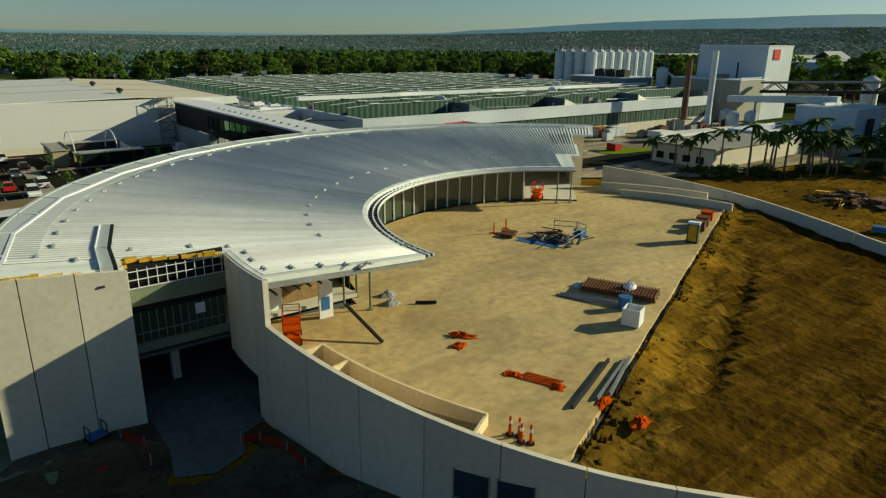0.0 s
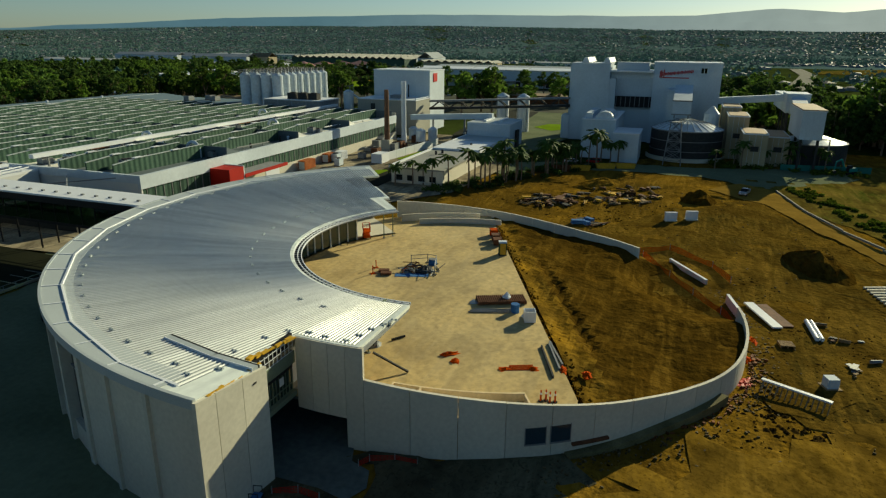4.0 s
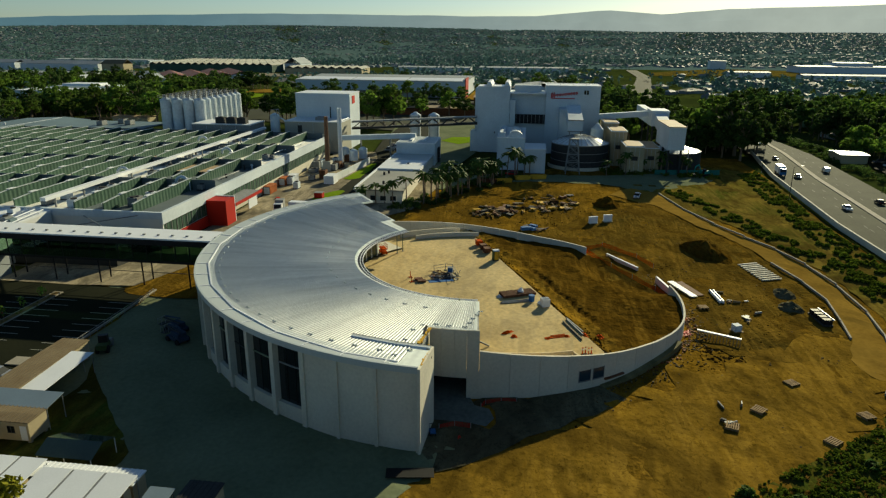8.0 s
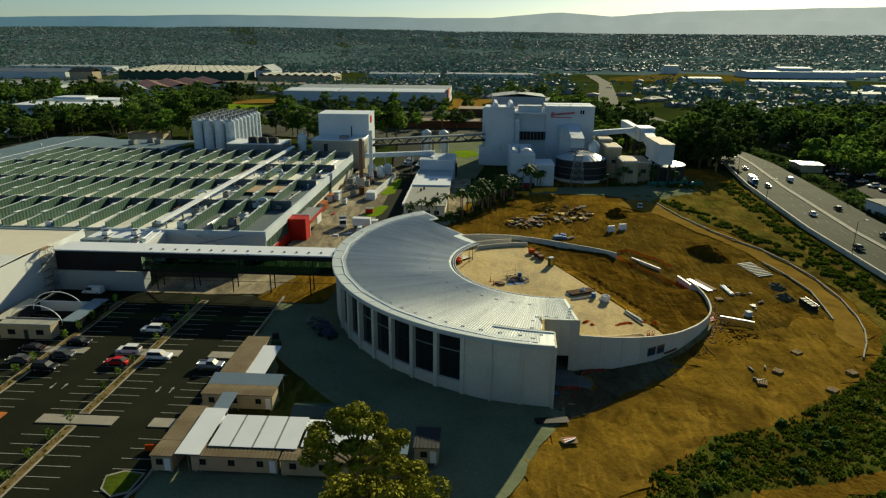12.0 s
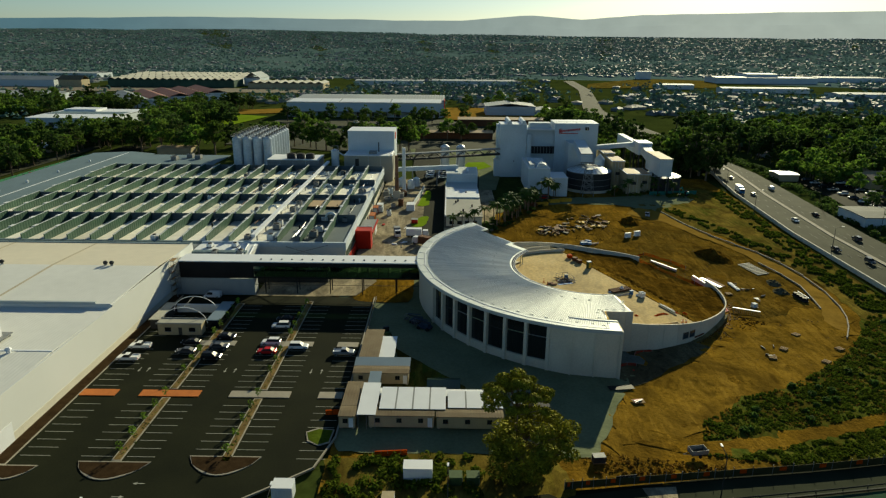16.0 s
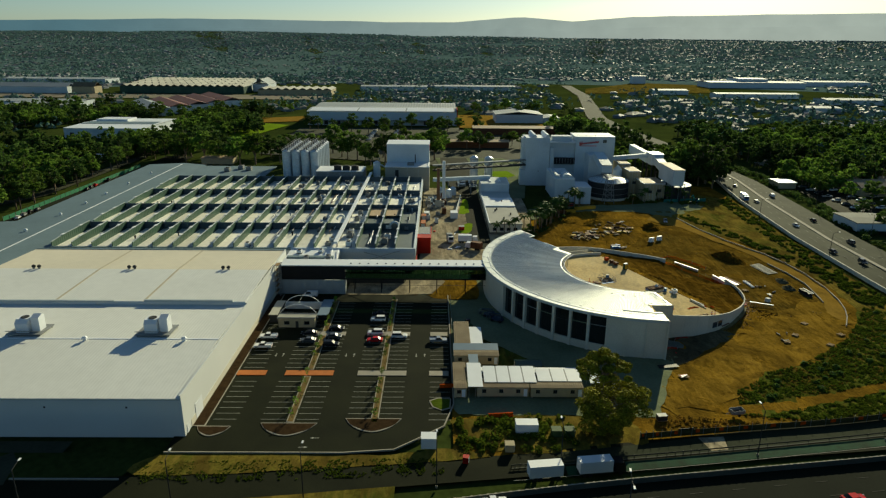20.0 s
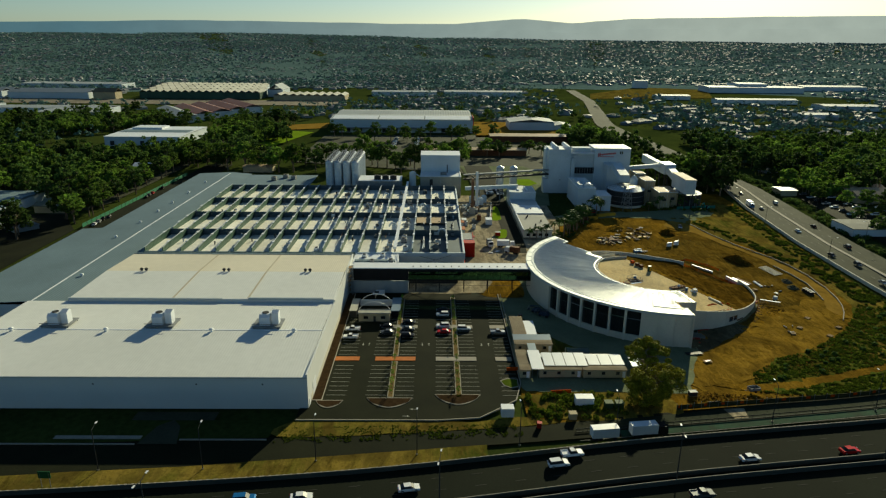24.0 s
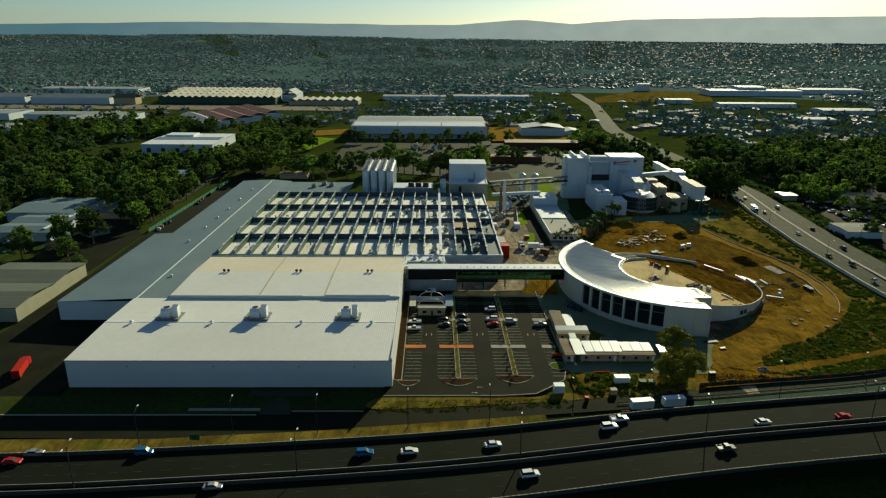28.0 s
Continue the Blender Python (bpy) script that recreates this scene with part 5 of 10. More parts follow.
for j, y in enumerate(ridges[:-1]):
    if j < 14 or j > 14:
        fin = Mb()
        for x0, x1 in zip(rows, rows[1:]):
            fin.profile([(x0 + 0.5, 8.2), (x1 - 2.6, 8.2), (x1 - 2.6, 11.5), (x0 + 8, 11.4), (x0 + 0.5, 10.9)], y - 0.15, y + 0.15)
        part("fin", fin, GREENFIN, fac, "green ribbed vertical sheet fin")
        cap = Mb()
        for x0, x1 in zip(rows, rows[1:]):
            cap.profile([(x0 + 0.5, 10.9), (x0 + 8, 11.4), (x1 - 2.6, 11.5), (x1 - 2.6, 11.62), (x0 + 8, 11.52), (x0 + 0.5, 11.02)], y - 0.25, y + 0.25)
        part("fin_cap", cap, FASCIA, fac)
        plates = Mb()
        for x0, x1 in zip(rows, rows[1:]):
            for d in (7 + rng.uniform(-1, 1), 20 + rng.uniform(-2, 2)):
                plates.box(x0 + d, y - 0.5, 11.55, x0 + d + 2.4, y + 0.5, 11.68)
        tagged(part("cap_plate", plates, WHITESHEET, fac, "short white flashing plates on the fin"), kind="stuff")
part("pipe_bridge", Mb().box(FX0, 148.2, 10.9, 212, 149.6, 11.8), WHITESHEET, fac, "long white raised roof duct")
for x in range(76, 210, 11):
    part("duct_post", Mb().box(x, 148.7, 8.2, x + 0.3, 149.1, 10.9), STEEL, fac)
part("parapet", Mb().box(FX1, FY0, 0, FX1 + 0.4, FY1, 10.2), PRECAST, fac)
part("flat_roof", Mb().box(120, 126.3, 9.3, 134, 140.8, 9.6), TANROOF, fac)


def plant_unit(x, y, z, sx, sy, sz, m, label="grey rooftop plant box with ducts"):
    t = thing("rooftop_plant", label, "rooftop plant", pose(x, y, z), "rooftop plant units")
    part("casing", Mb().box(-sx / 2, -sy / 2, 0.2, sx / 2, sy / 2, sz), m, t)
    part("skid", Mb().box(-sx / 2 - 0.2, -sy / 2 - 0.1, 0, sx / 2 + 0.2, sy / 2 + 0.1, 0.2), DARKSTEEL, t)
    part("fan", Mb().cyl(0, 0, sz, sz + 0.25, min(sx, sy) * 0.38, n=10), DARKSTEEL, t)
    part("duct", Mb().box(sx / 2, -sy * 0.2, 0.3, sx / 2 + 0.8, sy * 0.2, sz * 0.7), m, t)
    return t


for k in range(46):
    y = rng.choice([130, 137.5, 122.5, 145, 152, 160, 168, 176, 184, 145, 130]) + rng.uniform(-1, 1)
    x = rng.uniform(76, 200)
    if abs(x - 127) < 8 and y < 141:
        continue
    plant_unit(x, y, 8.4, rng.uniform(1.5, 3), rng.uniform(1.5, 2.6), rng.uniform(1.2, 2.2), rng.choice([STEEL, WHITESHEET, STEEL, SILVER]))
for x, y in ((232, 226), (236, 232), (228, 238)):
    plant_unit(x, y, 8.7, 4, 3, 2.2, STEEL)
for x, y in ((100, 128), (150, 138), (110, 152), (176, 160)):
    t = thing("cowl_duct", "curved silver exhaust duct on the factory roof", "duct", pose(x, y, 8.3))
    part("duct", bent([(0, -1.8, 0)] + [(0, -1.8 * math.cos(math.pi * i / 10), 2 + 1.8 * math.sin(math.pi * i / 10)) for i in range(11)], 0.45, 10), SILVER, t)

pr = random.Random(61)
for k in range(26):
    y = pr.choice([122.5, 130, 137.5, 145.5, 153.5, 161, 169, 176.5, 184]) + pr.uniform(-1.6, 1.6)
    x, L = pr.uniform(76, 170), pr.uniform(8, 24)
    t = thing("roof_pipe", "thin %s pipe run along the factory roof" % ("rusty" if k % 4 == 0 else "pale"), "pipe", group="roof pipes")
    m = RUST if k % 4 == 0 else (WHITESHEET, STEEL, SILVER)[k % 3]
    part("pipe", Mb().tube((x, y, 9.6), (x + L, y + pr.uniform(-0.6, 0.6), 9.3), 0.16, n=6), m, t)
    for d in (0.2, 0.8):
        part("prop", Mb().box(x + L * d - 0.08, y - 0.08, 8.2, x + L * d + 0.08, y + 0.08, 9.45), STEEL, t)
for k in range(40):
    y, x = 119 + (k % 17) * 7.72 + pr.uniform(2.0, 5.0), pr.uniform(80, 198)
    t = thing("roof_cowl", "small dark exhaust cowl on the sawtooth roof", "vent", pose(x, y, 8.6), "roof cowls")
    part("stack", Mb().cyl(0, 0, -0.5, 0.9, 0.3, n=8), (DARKSTEEL, SILVER)[k % 2], t)
    part("hood", Mb().cyl(0, 0, 0.9, 1.3, 0.55, 0.2, n=8), (DARKSTEEL, SILVER)[k % 2], t)

# link building roof and the footbridge
link = thing("link_building", "low white-roofed link building crowded with pipework", "building")
part("wall", Mb().box(53, 147, 0, 71.6, 165.8, 8.3), WARMWALL, link)
# Added block stands in for the dark courtyard gap and shades the paving.
part("low_roof", Mb().box(58, 122, 0, 71.6, 146.9, 4.6), DARKSTEEL, link, "low dark block added for the dark gap behind the bridge")
part("truss", Mb().tube((59, 138, 8.0), (71, 124, 8.6), 0.12).tube((59, 124, 8.6), (71, 138, 8.0), 0.12).tube((62, 131, 8.3), (62, 131, 4.6), 0.1), STEEL, link)
part("roof", Mb().box(53, 147, 8.3, 71.7, 165.9, 8.8), WHITESHEET, link)
part("blue_step", Mb().box(60, 148, 8.8, 62, 165, 9.5), BLUEROOF, link)
part("parapet", Mb().box(53.2, 147, 8.8, 53.8, 165.9, 9.8), WHITESHEET, link)
# White wall takes a grey colour for the shade under the bridge.
part("ground_wall", Mb().box(47.6, 142, 0, 51, 165.8, 5.2), BIGROOF, link, "white wall below the bridge, greyed in colour for its shade")
for k in range(5):
    y = 146 + k * 3.9
    x = 54 + (k * 7 % 15)
    plant_unit(x, y, 8.8, 2.2, 1.6, 1.2, rng.choice([WHITESHEET, STEEL]))
for k in range(3):
    t = thing("roof_pipe", "thin white pipe run on the link roof", "pipe", group="roof pipes")
    p = Mb().tube((52, 150 - k * 2.2, 9.2), (70, 152 - k * 2.2, 9.4), 0.14)
    p.tube((54, 150.2 - k * 2.2, 8.7), (54, 150.2 - k * 2.2, 9.3), 0.1).tube((68, 151.8 - k * 2.2, 8.7), (68, 151.8 - k * 2.2, 9.3), 0.1)
    part("pipe", p, WHITESHEET, t)
br = thing("footbridge", "enclosed black footbridge on slim posts, partly glazed, with a white roof", "bridge")
BX0, BX1 = 47.6, 52.6
part("solid_front", Mb().box(BX0, 142, 5.4, BX0 + 0.3, 164, 10.4), BLACK, br, "black clad front")
part("floor", Mb().box(BX0, 92.5, 5.4, BX1, 142, 5.9), BLACK, br)
part("head", Mb().box(BX0 - 0.05, 92.5, 9.2, BX0 + 0.3, 142, 10.4), BLACK, br)
part("head", Mb().box(BX1 - 0.3, 92.5, 9.2, BX1, 142, 10.4), BLACK, br)
part("roof", Mb().box(BX0 - 0.2, 92.2, 10.4, BX1 + 1.6, 164.2, 10.7), WHITESHEET, br, "flat white roof")
for k in range(16):
    y0 = 92.6 + k * 3.08
    g1 = part("window_pane", Mb().box(BX0 + 0.08, y0 + 0.06, 5.9, BX0 + 0.14, y0 + 3.02, 9.2), BRIDGEGLASS, br)
    part("window_pane", Mb().box(BX1 - 0.14, y0 + 0.06, 5.9, BX1 - 0.08, y0 + 3.02, 9.2), BRIDGEGLASS, br)
    part("mullion", Mb().box(BX0, y0 - 0.06, 5.9, BX0 + 0.2, y0 + 0.06, 9.2), BLACK, br)
    part("roof_cleat", Mb().box(49.4, y0 + 1, 10.7, 49.8, y0 + 1.5, 10.95), STEEL, br)
for y in (99.8, 109.9, 119.5, 129.5, 139):
    for x in (48.4, 51.8):
        part("post", Mb().cyl(x, y, -0.4, 5.4, 0.16, n=8), BLACK, br)
part("ground_rail", Mb().box(48, 92, 3.2, 48.1, 142, 3.3), DARKSTEEL, br)

# red entrance box
rb = thing("red_entrance_box", "bright red box porch with a white panel on the factory side", "porch")
part("box", Mb().box(93.5, 112.6, 0, 99.0, 118.2, 7.2), RED, rb)
part("frame", Mb().box(99.0, 112.6, 0.2, 99.3, 118.2, 7.4), WHITESHEET, rb)
part("glass", Mb().box(99.3, 113.2, 0.2, 99.36, 117.6, 6.6), DARKGLASS, rb)
part("awning_edge", Mb().box(99.3, 112.4, 4.4, 118, 112.8, 5.2), RED, rb)
part("awning_roof", Mb().box(99.3, 112.8, 4.8, 118, 118.2, 5.0), STEEL, rb)
part("awning_side", Mb().box(108, 112.5, 1.5, 114, 112.7, 4.4), WHITESHEET, rb)
part("red_band", Mb().box(73, 117.9, 0.2, 93.4, 118.3, 3.0), RED, rb)

# ---- brewing plant behind ----
sil = thing("silo", "tall stainless storage silo with a domed cap", "silo", pose(222, 183.5, 0), "battery of silos")
part("shell", Mb().cyl(0, 0, 5.5, 22.0, 2.45, n=16), SILVER, sil, smooth=False)
part("cap", Mb().cyl(0, 0, 22.0, 23.2, 2.45, 0.6, n=16), SILVER, sil)
part("skirt", Mb().cyl(0, 0, 0, 5.5, 2.2, n=12), STEEL, sil)
part("top_box", Mb().box(-0.7, -0.5, 23.0, 0.7, 0.5, 24.2), STEEL, sil)
part("walkway", Mb().box(-2.5, 1.6, 23.0, 2.5, 2.3, 23.12), STEEL, sil)
part("vent_pipe", Mb().tube((1.1, -1.0, 22.5), (1.1, -1.0, 24.6), 0.16, n=6).tube((1.1, -1.0, 24.6), (-1.4, -1.2, 24.4), 0.14, n=6).tube((-1.4, -1.2, 22.5), (-1.4, -1.2, 24.4), 0.1, n=6), DARKSTEEL, sil)
part("side_rail", Mb().tube((-2.4, -1.2, 22.4), (-2.4, -1.2, 23.7), 0.06, n=4).tube((-2.4, 1.6, 22.4), (-2.4, 1.6, 23.7), 0.06, n=4).tube((-2.4, -1.2, 23.7), (-2.4, 1.6, 23.7), 0.06, n=4), STEEL, sil)
part("rail", Mb().box(-2.5, 2.3, 23.9, 2.5, 2.36, 24.0).box(-2.5, 2.3, 23.1, -2.44, 2.36, 24).box(2.44, 2.3, 23.1, 2.5, 2.36, 24), STEEL, sil)
for i in range(8):
    for j in range(4):
        if i or j:
            copy_thing(sil, pose(222 + i * 5.6, 183.5 + j * 5.6, 0))


def tower(name, label, x0, y0, x1, y1, z, m=WHITEWALL, z0=0):
    t = thing(name, label, "building")
    part("wall", Mb().box(x0, y0, z0, x1, y1, z), m, t)
    part("parapet", Mb().box(x0 - 0.15, y0 - 0.15, z, x1 + 0.15, y1 + 0.15, z + 0.35), WHITESHEET, t)
    for k in range(1, 4):
        y = y0 + (y1 - y0) * k / 4
        part("panel_joint", Mb().box(x0 - 0.03, y - 0.04, z0, x0 - 0.0, y + 0.04, z), FARWALL, t)
    return t


bh = tower("brewhouse", "plain white brewhouse block with a red emblem", 232, 115, 250, 141, 25.0)
part("emblem", Mb().box(236, 114.75, 20.5, 240.5, 114.95, 24).moved(pose(0, 0, 0)), SIGNRED, bh, "small red emblem")
low = tower("brewhouse_annex", "lower grey-beige block with louvres below the brewhouse", 216, 114.8, 232, 141, 13.9, OLDROOF)
part("louvre", Mb().box(215.9, 133, 8.2, 216, 135, 12.4), DARKSTEEL, low)
part("roof_plant", Mb().box(220, 124, 14.2, 225, 128, 15.6), STEEL, low)
part("roof_flue", Mb().cyl(229, 123.5, 14.2, 19.5, 0.3, n=8), DARKSTEEL, low)
part("roof_edge_pipe", Mb().tube((217, 115.4, 14.6), (231, 115.4, 14.6), 0.2).tube((217, 115.4, 9), (217, 115.4, 14.6), 0.2), SILVER, low)
wt = thing("process_tower", "slim white process tower beside the brewhouse", "tower", pose(217.5, 146, 0))
part("shell", Mb().cyl(0, 0, 0, 16.5, 2.1, n=16), WHITEWALL, wt)
part("cap", Mb().cyl(0, 0, 16.5, 17.4, 2.1, 0.6, n=16), SILVER, wt)
part("top_frame", Mb().tube((-1.5, -1.5, 16.4), (-1.5, -1.5, 19), 0.12).tube((1.5, -1.5, 16.4), (1.5, -1.5, 19), 0.12).tube((-1.5, -1.5, 19), (1.5, -1.5, 19), 0.12).tube((1.5, -1.5, 19), (1.5, 2.5, 18.6), 0.12), STEEL, wt)
part("duct", Mb().tube((0.5, -1.8, 15.5), (2.5, -4.8, 13.2), 0.4), SILVER, wt)
t = tower("plant_room", "grey flat-roofed plant room with coolers", 206, 153, 222, 180, 13.0, STEEL)
for y in (158, 163, 168):
    plant_unit(210, y, 13.3, 3.2, 4, 2.6, DARKSTEEL)
ch = thing("brick_chimney", "slim rusty brown chimney", "chimney", pose(176, 109.4, 0))
part("shaft", Mb().cyl(0, 0, 0, 21.0, 1.0, 0.75, n=12), mat("rust_brown_stack", (0.22, 0.12, 0.07), 0.8, var=0.3, scale=0.6), ch)
part("base", Mb().box(-1.6, -1.6, 0, 1.6, 1.6, 4), PRECAST, ch)
ch = thing("steel_stack", "tall pale steel stack with a wider base", "chimney", pose(184, 106.4, 0))
part("shaft", Mb().cyl(0, 0, 6, 23.5, 0.85, n=12), WHITESHEET, ch)
part("base", Mb().cyl(0, 0, 0, 6, 1.2, 0.85, n=12), WHITESHEET, ch)
for k, (x, y) in enumerate(((193, 103.5), (198, 108.5), (199, 101))):
    t = thing("process_tank", "upright stainless process tank on legs", "tank", pose(x, y, 0), "process tanks")
    part("shell", Mb().cyl(0, 0, 1.5, 5.4, 1.8, n=18), SILVER, t)
    part("cone", Mb().cyl(0, 0, 5.4, 6.2, 1.8, 0.5, n=18), SILVER, t)
    for a in range(4):
        px, py = polar(1.9, 45 + 90 * a, (0, 0))
        part("leg", Mb().box(px - 0.12, py - 0.12, 0, px + 0.12, py + 0.12, 1.5), STEEL, t)
for k in range(16):
    x, y = 142 + rng.uniform(0, 58), rng.uniform(104, 115)
    plant_unit(x, y, 0.3, rng.uniform(2, 5), rng.uniform(1.6, 3), rng.uniform(1.2, 3.2), rng.choice([FARWALL, STEEL, RUST, SILVER]), "pale plant unit standing in the service yard")

# malt tower
mt = tower("malt_house", "tall white malt house of stepped blocks", 233, 41, 246, 55.5, 29.3)
part("wing", Mb().box(238, 55.5, 0, 248, 57.0, 28.4), WHITEWALL, mt)
part("middle_block", Mb().box(236.5, 25, 17.5, 246, 41, 26.5), WHITEWALL, mt)
part("louvre_band", Mb().box(233.6, 25, 13.4, 234, 41, 17.5), BLACK, mt, "dark louvre band")
part("undercroft", Mb().box(236, 25, 0, 246, 41, 13), FARWALL, mt)
part("roof_plant", Mb().box(238, 27, 26.5, 244, 39, 30), FARWALL, mt)
part("sign_block", Mb().box(234, 1, 0, 252, 25, 30.0), WHITEWALL, mt)
part("sign_parapet", Mb().box(233.8, 0.8, 30, 252.2, 25.2, 30.4), WHITESHEET, mt)
part("window", Mb().box(233.9, 6.2, 26.6, 234, 8.2, 28.4), DARKGLASS, mt)
part("window_dividers", Mb().box(233.84, 7.1, 26.6, 233.9, 7.3, 28.4), WHITESHEET, mt)
# the emblem on the wall is drawn as a plain flowing red band
band = Mb()
for i in range(26):
    u = i / 25
    y, z = 22.6 - u * 11.5, 25.9 + u * 1.3
    h = (3.2 if i < 4 else 1.3) * (0.75 + 0.25 * math.sin(i * 2.4))
    band.box(233.86, y - 0.16, z - h / 2, 233.98, y + 0.16, z + h / 2)
band.obox(233.92, 17, 24.6, 0.1, 9.5, 0.35)
part("red_emblem", band, SIGNRED, mt, "flowing red painted emblem")
part("lower_block", Mb().box(222, 10.5, 0, 234, 19, 21), WHITEWALL, mt)
part("lower_window", Mb().box(221.9, 12.5, 17.5, 222, 17.5, 20.3), FARWALL, mt)
part("link_roof", Mb().box(233, 25, 26.5, 252, 41, 27.0), WHITESHEET, mt)
part("recess_wall", Mb().box(236.2, 25.2, 0, 236.5, 40.8, 26.4), WHITEWALL, mt)
part("recess_pier", Mb().box(231.6, 38.4, 0, 234, 40.8, 24.0), FARWALL, mt)
for k in range(9):
    part("louvre_slat", Mb().box(233.5, 25.6 + k * 1.75, 13.4, 233.62, 25.8 + k * 1.75, 17.5), STEEL, mt)
for y in (42.5, 50.5):
    part("roof_ridge", Mb().profile([(y - 1.4, 29.8), (y + 1.4, 29.8), (y + 0.6, 31.6), (y - 0.6, 31.6)], 233, 254, axis="x"), WHITESHEET, mt)
part("tower_back", Mb().box(246.2, 41.5, 0, 258, 55.0, 28.2), FARWALL, mt)
part("tower_base", Mb().box(232.6, 55.5, 0, 240, 58.6, 9.5), FARWALL, mt)
for k in range(5):
    part("parapet_post", Mb().box(234, 2 + k * 5.6, 30.4, 234.1, 2.1 + k * 5.6, 31.3), STEEL, mt)
part("parapet_rail", Mb().box(234, 2, 31.2, 234.08, 24.6, 31.3), STEEL, mt)
part("wall_lamp", Mb().box(232.6, 47.3, 8.8, 233, 47.7, 9.5), DARKSTEEL, mt)
for y in (44.6, 48.2, 51.9):
    part("panel_joint", Mb().box(232.95, y - 0.03, 0, 233.0, y + 0.03, 29.3), FARWALL, mt)
# chute housing that slopes out over the tank
hd = thing("chute_housing", "white sloping chute housing reaching out over the tank", "chute")
part("casing", Mb().add([(222, 10.5, 18.6), (222, 16.4, 18.6), (222, 16.4, 22.9), (222, 10.5, 22.9), (199.5, 10.5, 14.6), (199.5, 16.4, 14.6), (199.5, 16.4, 19.0), (199.5, 10.5, 19.0)],
     [(0, 1, 2, 3), (7, 6, 5, 4), (0, 4, 5, 1), (1, 5, 6, 2), (2, 6, 7, 3), (3, 7, 4, 0)]), WHITEWALL, hd)
part("end_frame", Mb().box(199.3, 10.3, 14.4, 199.6, 16.6, 14.8).box(199.3, 10.3, 18.8, 199.6, 16.6, 19.2), STEEL, hd)
for y in (11.2, 15.6):
    part("leg", Mb().box(202, y - 0.2, 13.0, 202.4, y + 0.2, 15.2), STEEL, hd)
t = tower("malt_annex", "tall white annex with curved steel vents on its roof", 190, 33.4, 222, 44.2, 12.6)
for k in range(3):
    part("vent_hood", Mb().profile([(34.6 + 3.0 * math.cos(math.pi * i / 8) + 2.6, 12.9 + 2.4 * math.sin(math.pi * i / 8)) for i in range(9)], 191.2 + k * 5.4, 195.6 + k * 5.4, axis="x"), SILVER, t)
part("roof_duct", Mb().box(192, 41.2, 12.9, 214, 43.4, 14.6), FARWALL, t)
for y in (36.5, 40.2):
    part("panel_joint", Mb().box(189.95, y - 0.04, 0, 190, y + 0.04, 12.6), FARWALL, t)
t = tower("malt_annex", "low white wall block beside the tank", 184.5, 25.2, 200, 33.3, 9.1)
part("doorway", Mb().box(184.4, 29.4, 0, 184.5, 31.4, 4.2), FARWALL, t)
tank = thing("storage_tank", "wide dark tank with a bright ribbed steel dome", "tank", pose(204, 11, 0))
part("shell", Mb().cyl(0, 0, 0, 9.6, 11.5, n=40), DARKSTEEL, tank)
part("rim", Mb().cyl(0, 0, 9.6, 9.9, 11.7, n=40), STEEL, tank)
part("dome", Mb().cyl(0, 0, 9.9, 11.8, 11.4, 6.5, n=40).cyl(0, 0, 11.8, 12.8, 6.5, 1.5, n=40), SILVER, tank)
for a in range(0, 360, 12):
    x0, y0 = polar(11.3, a, (0, 0))
    x1, y1 = polar(6.4, a, (0, 0))
    x2, y2 = polar(1.4, a, (0, 0))
    part("dome_rib", Mb().tube((x0, y0, 9.95), (x1, y1, 11.9), 0.09, n=4).tube((x1, y1, 11.9), (x2, y2, 12.85), 0.09, n=4), STEEL, tank)
for z in (3.2, 6.4):
    part("hoop", Mb().ringsolid((0, 0), 11.48, 11.58, 90, 270, z, z + 0.2, 30), STEEL, tank)
part("upstand", Mb().ringsolid((0, 0), 12.4, 12.7, 95, 265, 0, 1.3, 24), PRECAST, tank)
lat = thing("lattice_tower", "open steel lattice tower beside the tank", "tower", pose(187.5, 14.6, 0))
for sx in (-1, 1):
    for sy in (-1, 1):
        part("leg", Mb().tube((sx * 2.7, sy * 2.7, 0), (sx * 1.5, sy * 1.5, 13.5), 0.17), STEEL, lat)
for z in (1.5, 4.5, 7.5, 10.5, 13.3):
    r = 2.7 - z * 1.2 / 13.5
    part("brace", Mb().tube((-r, -r, z), (-r, r, z), 0.11).tube((-r, r, z), (r, r, z), 0.11).tube((r, r, z), (r, -r, z), 0.11).tube((r, -r, z), (-r, -r, z), 0.11), STEEL, lat)
    if z < 13:
        q = 2.7 - (z + 3) * 1.2 / 13.5
        part("brace", Mb().tube((-r, -r, z), (-q, q, z + 3), 0.09).tube((-r, r, z), (-q, -q, z + 3), 0.09), STEEL, lat)
        part("brace", Mb().tube((r, -r, z), (q, q, z + 3), 0.09).tube((r, r, z), (q, -q, z + 3), 0.09), STEEL, lat)
part("platform", Mb().box(-1.8, -1.8, 13.3, 1.8, 1.8, 13.5), STEEL, lat)
part("walk_beam", Mb().box(1.6, -0.5, 12.9, 13.5, 0.5, 13.3), STEEL, lat)
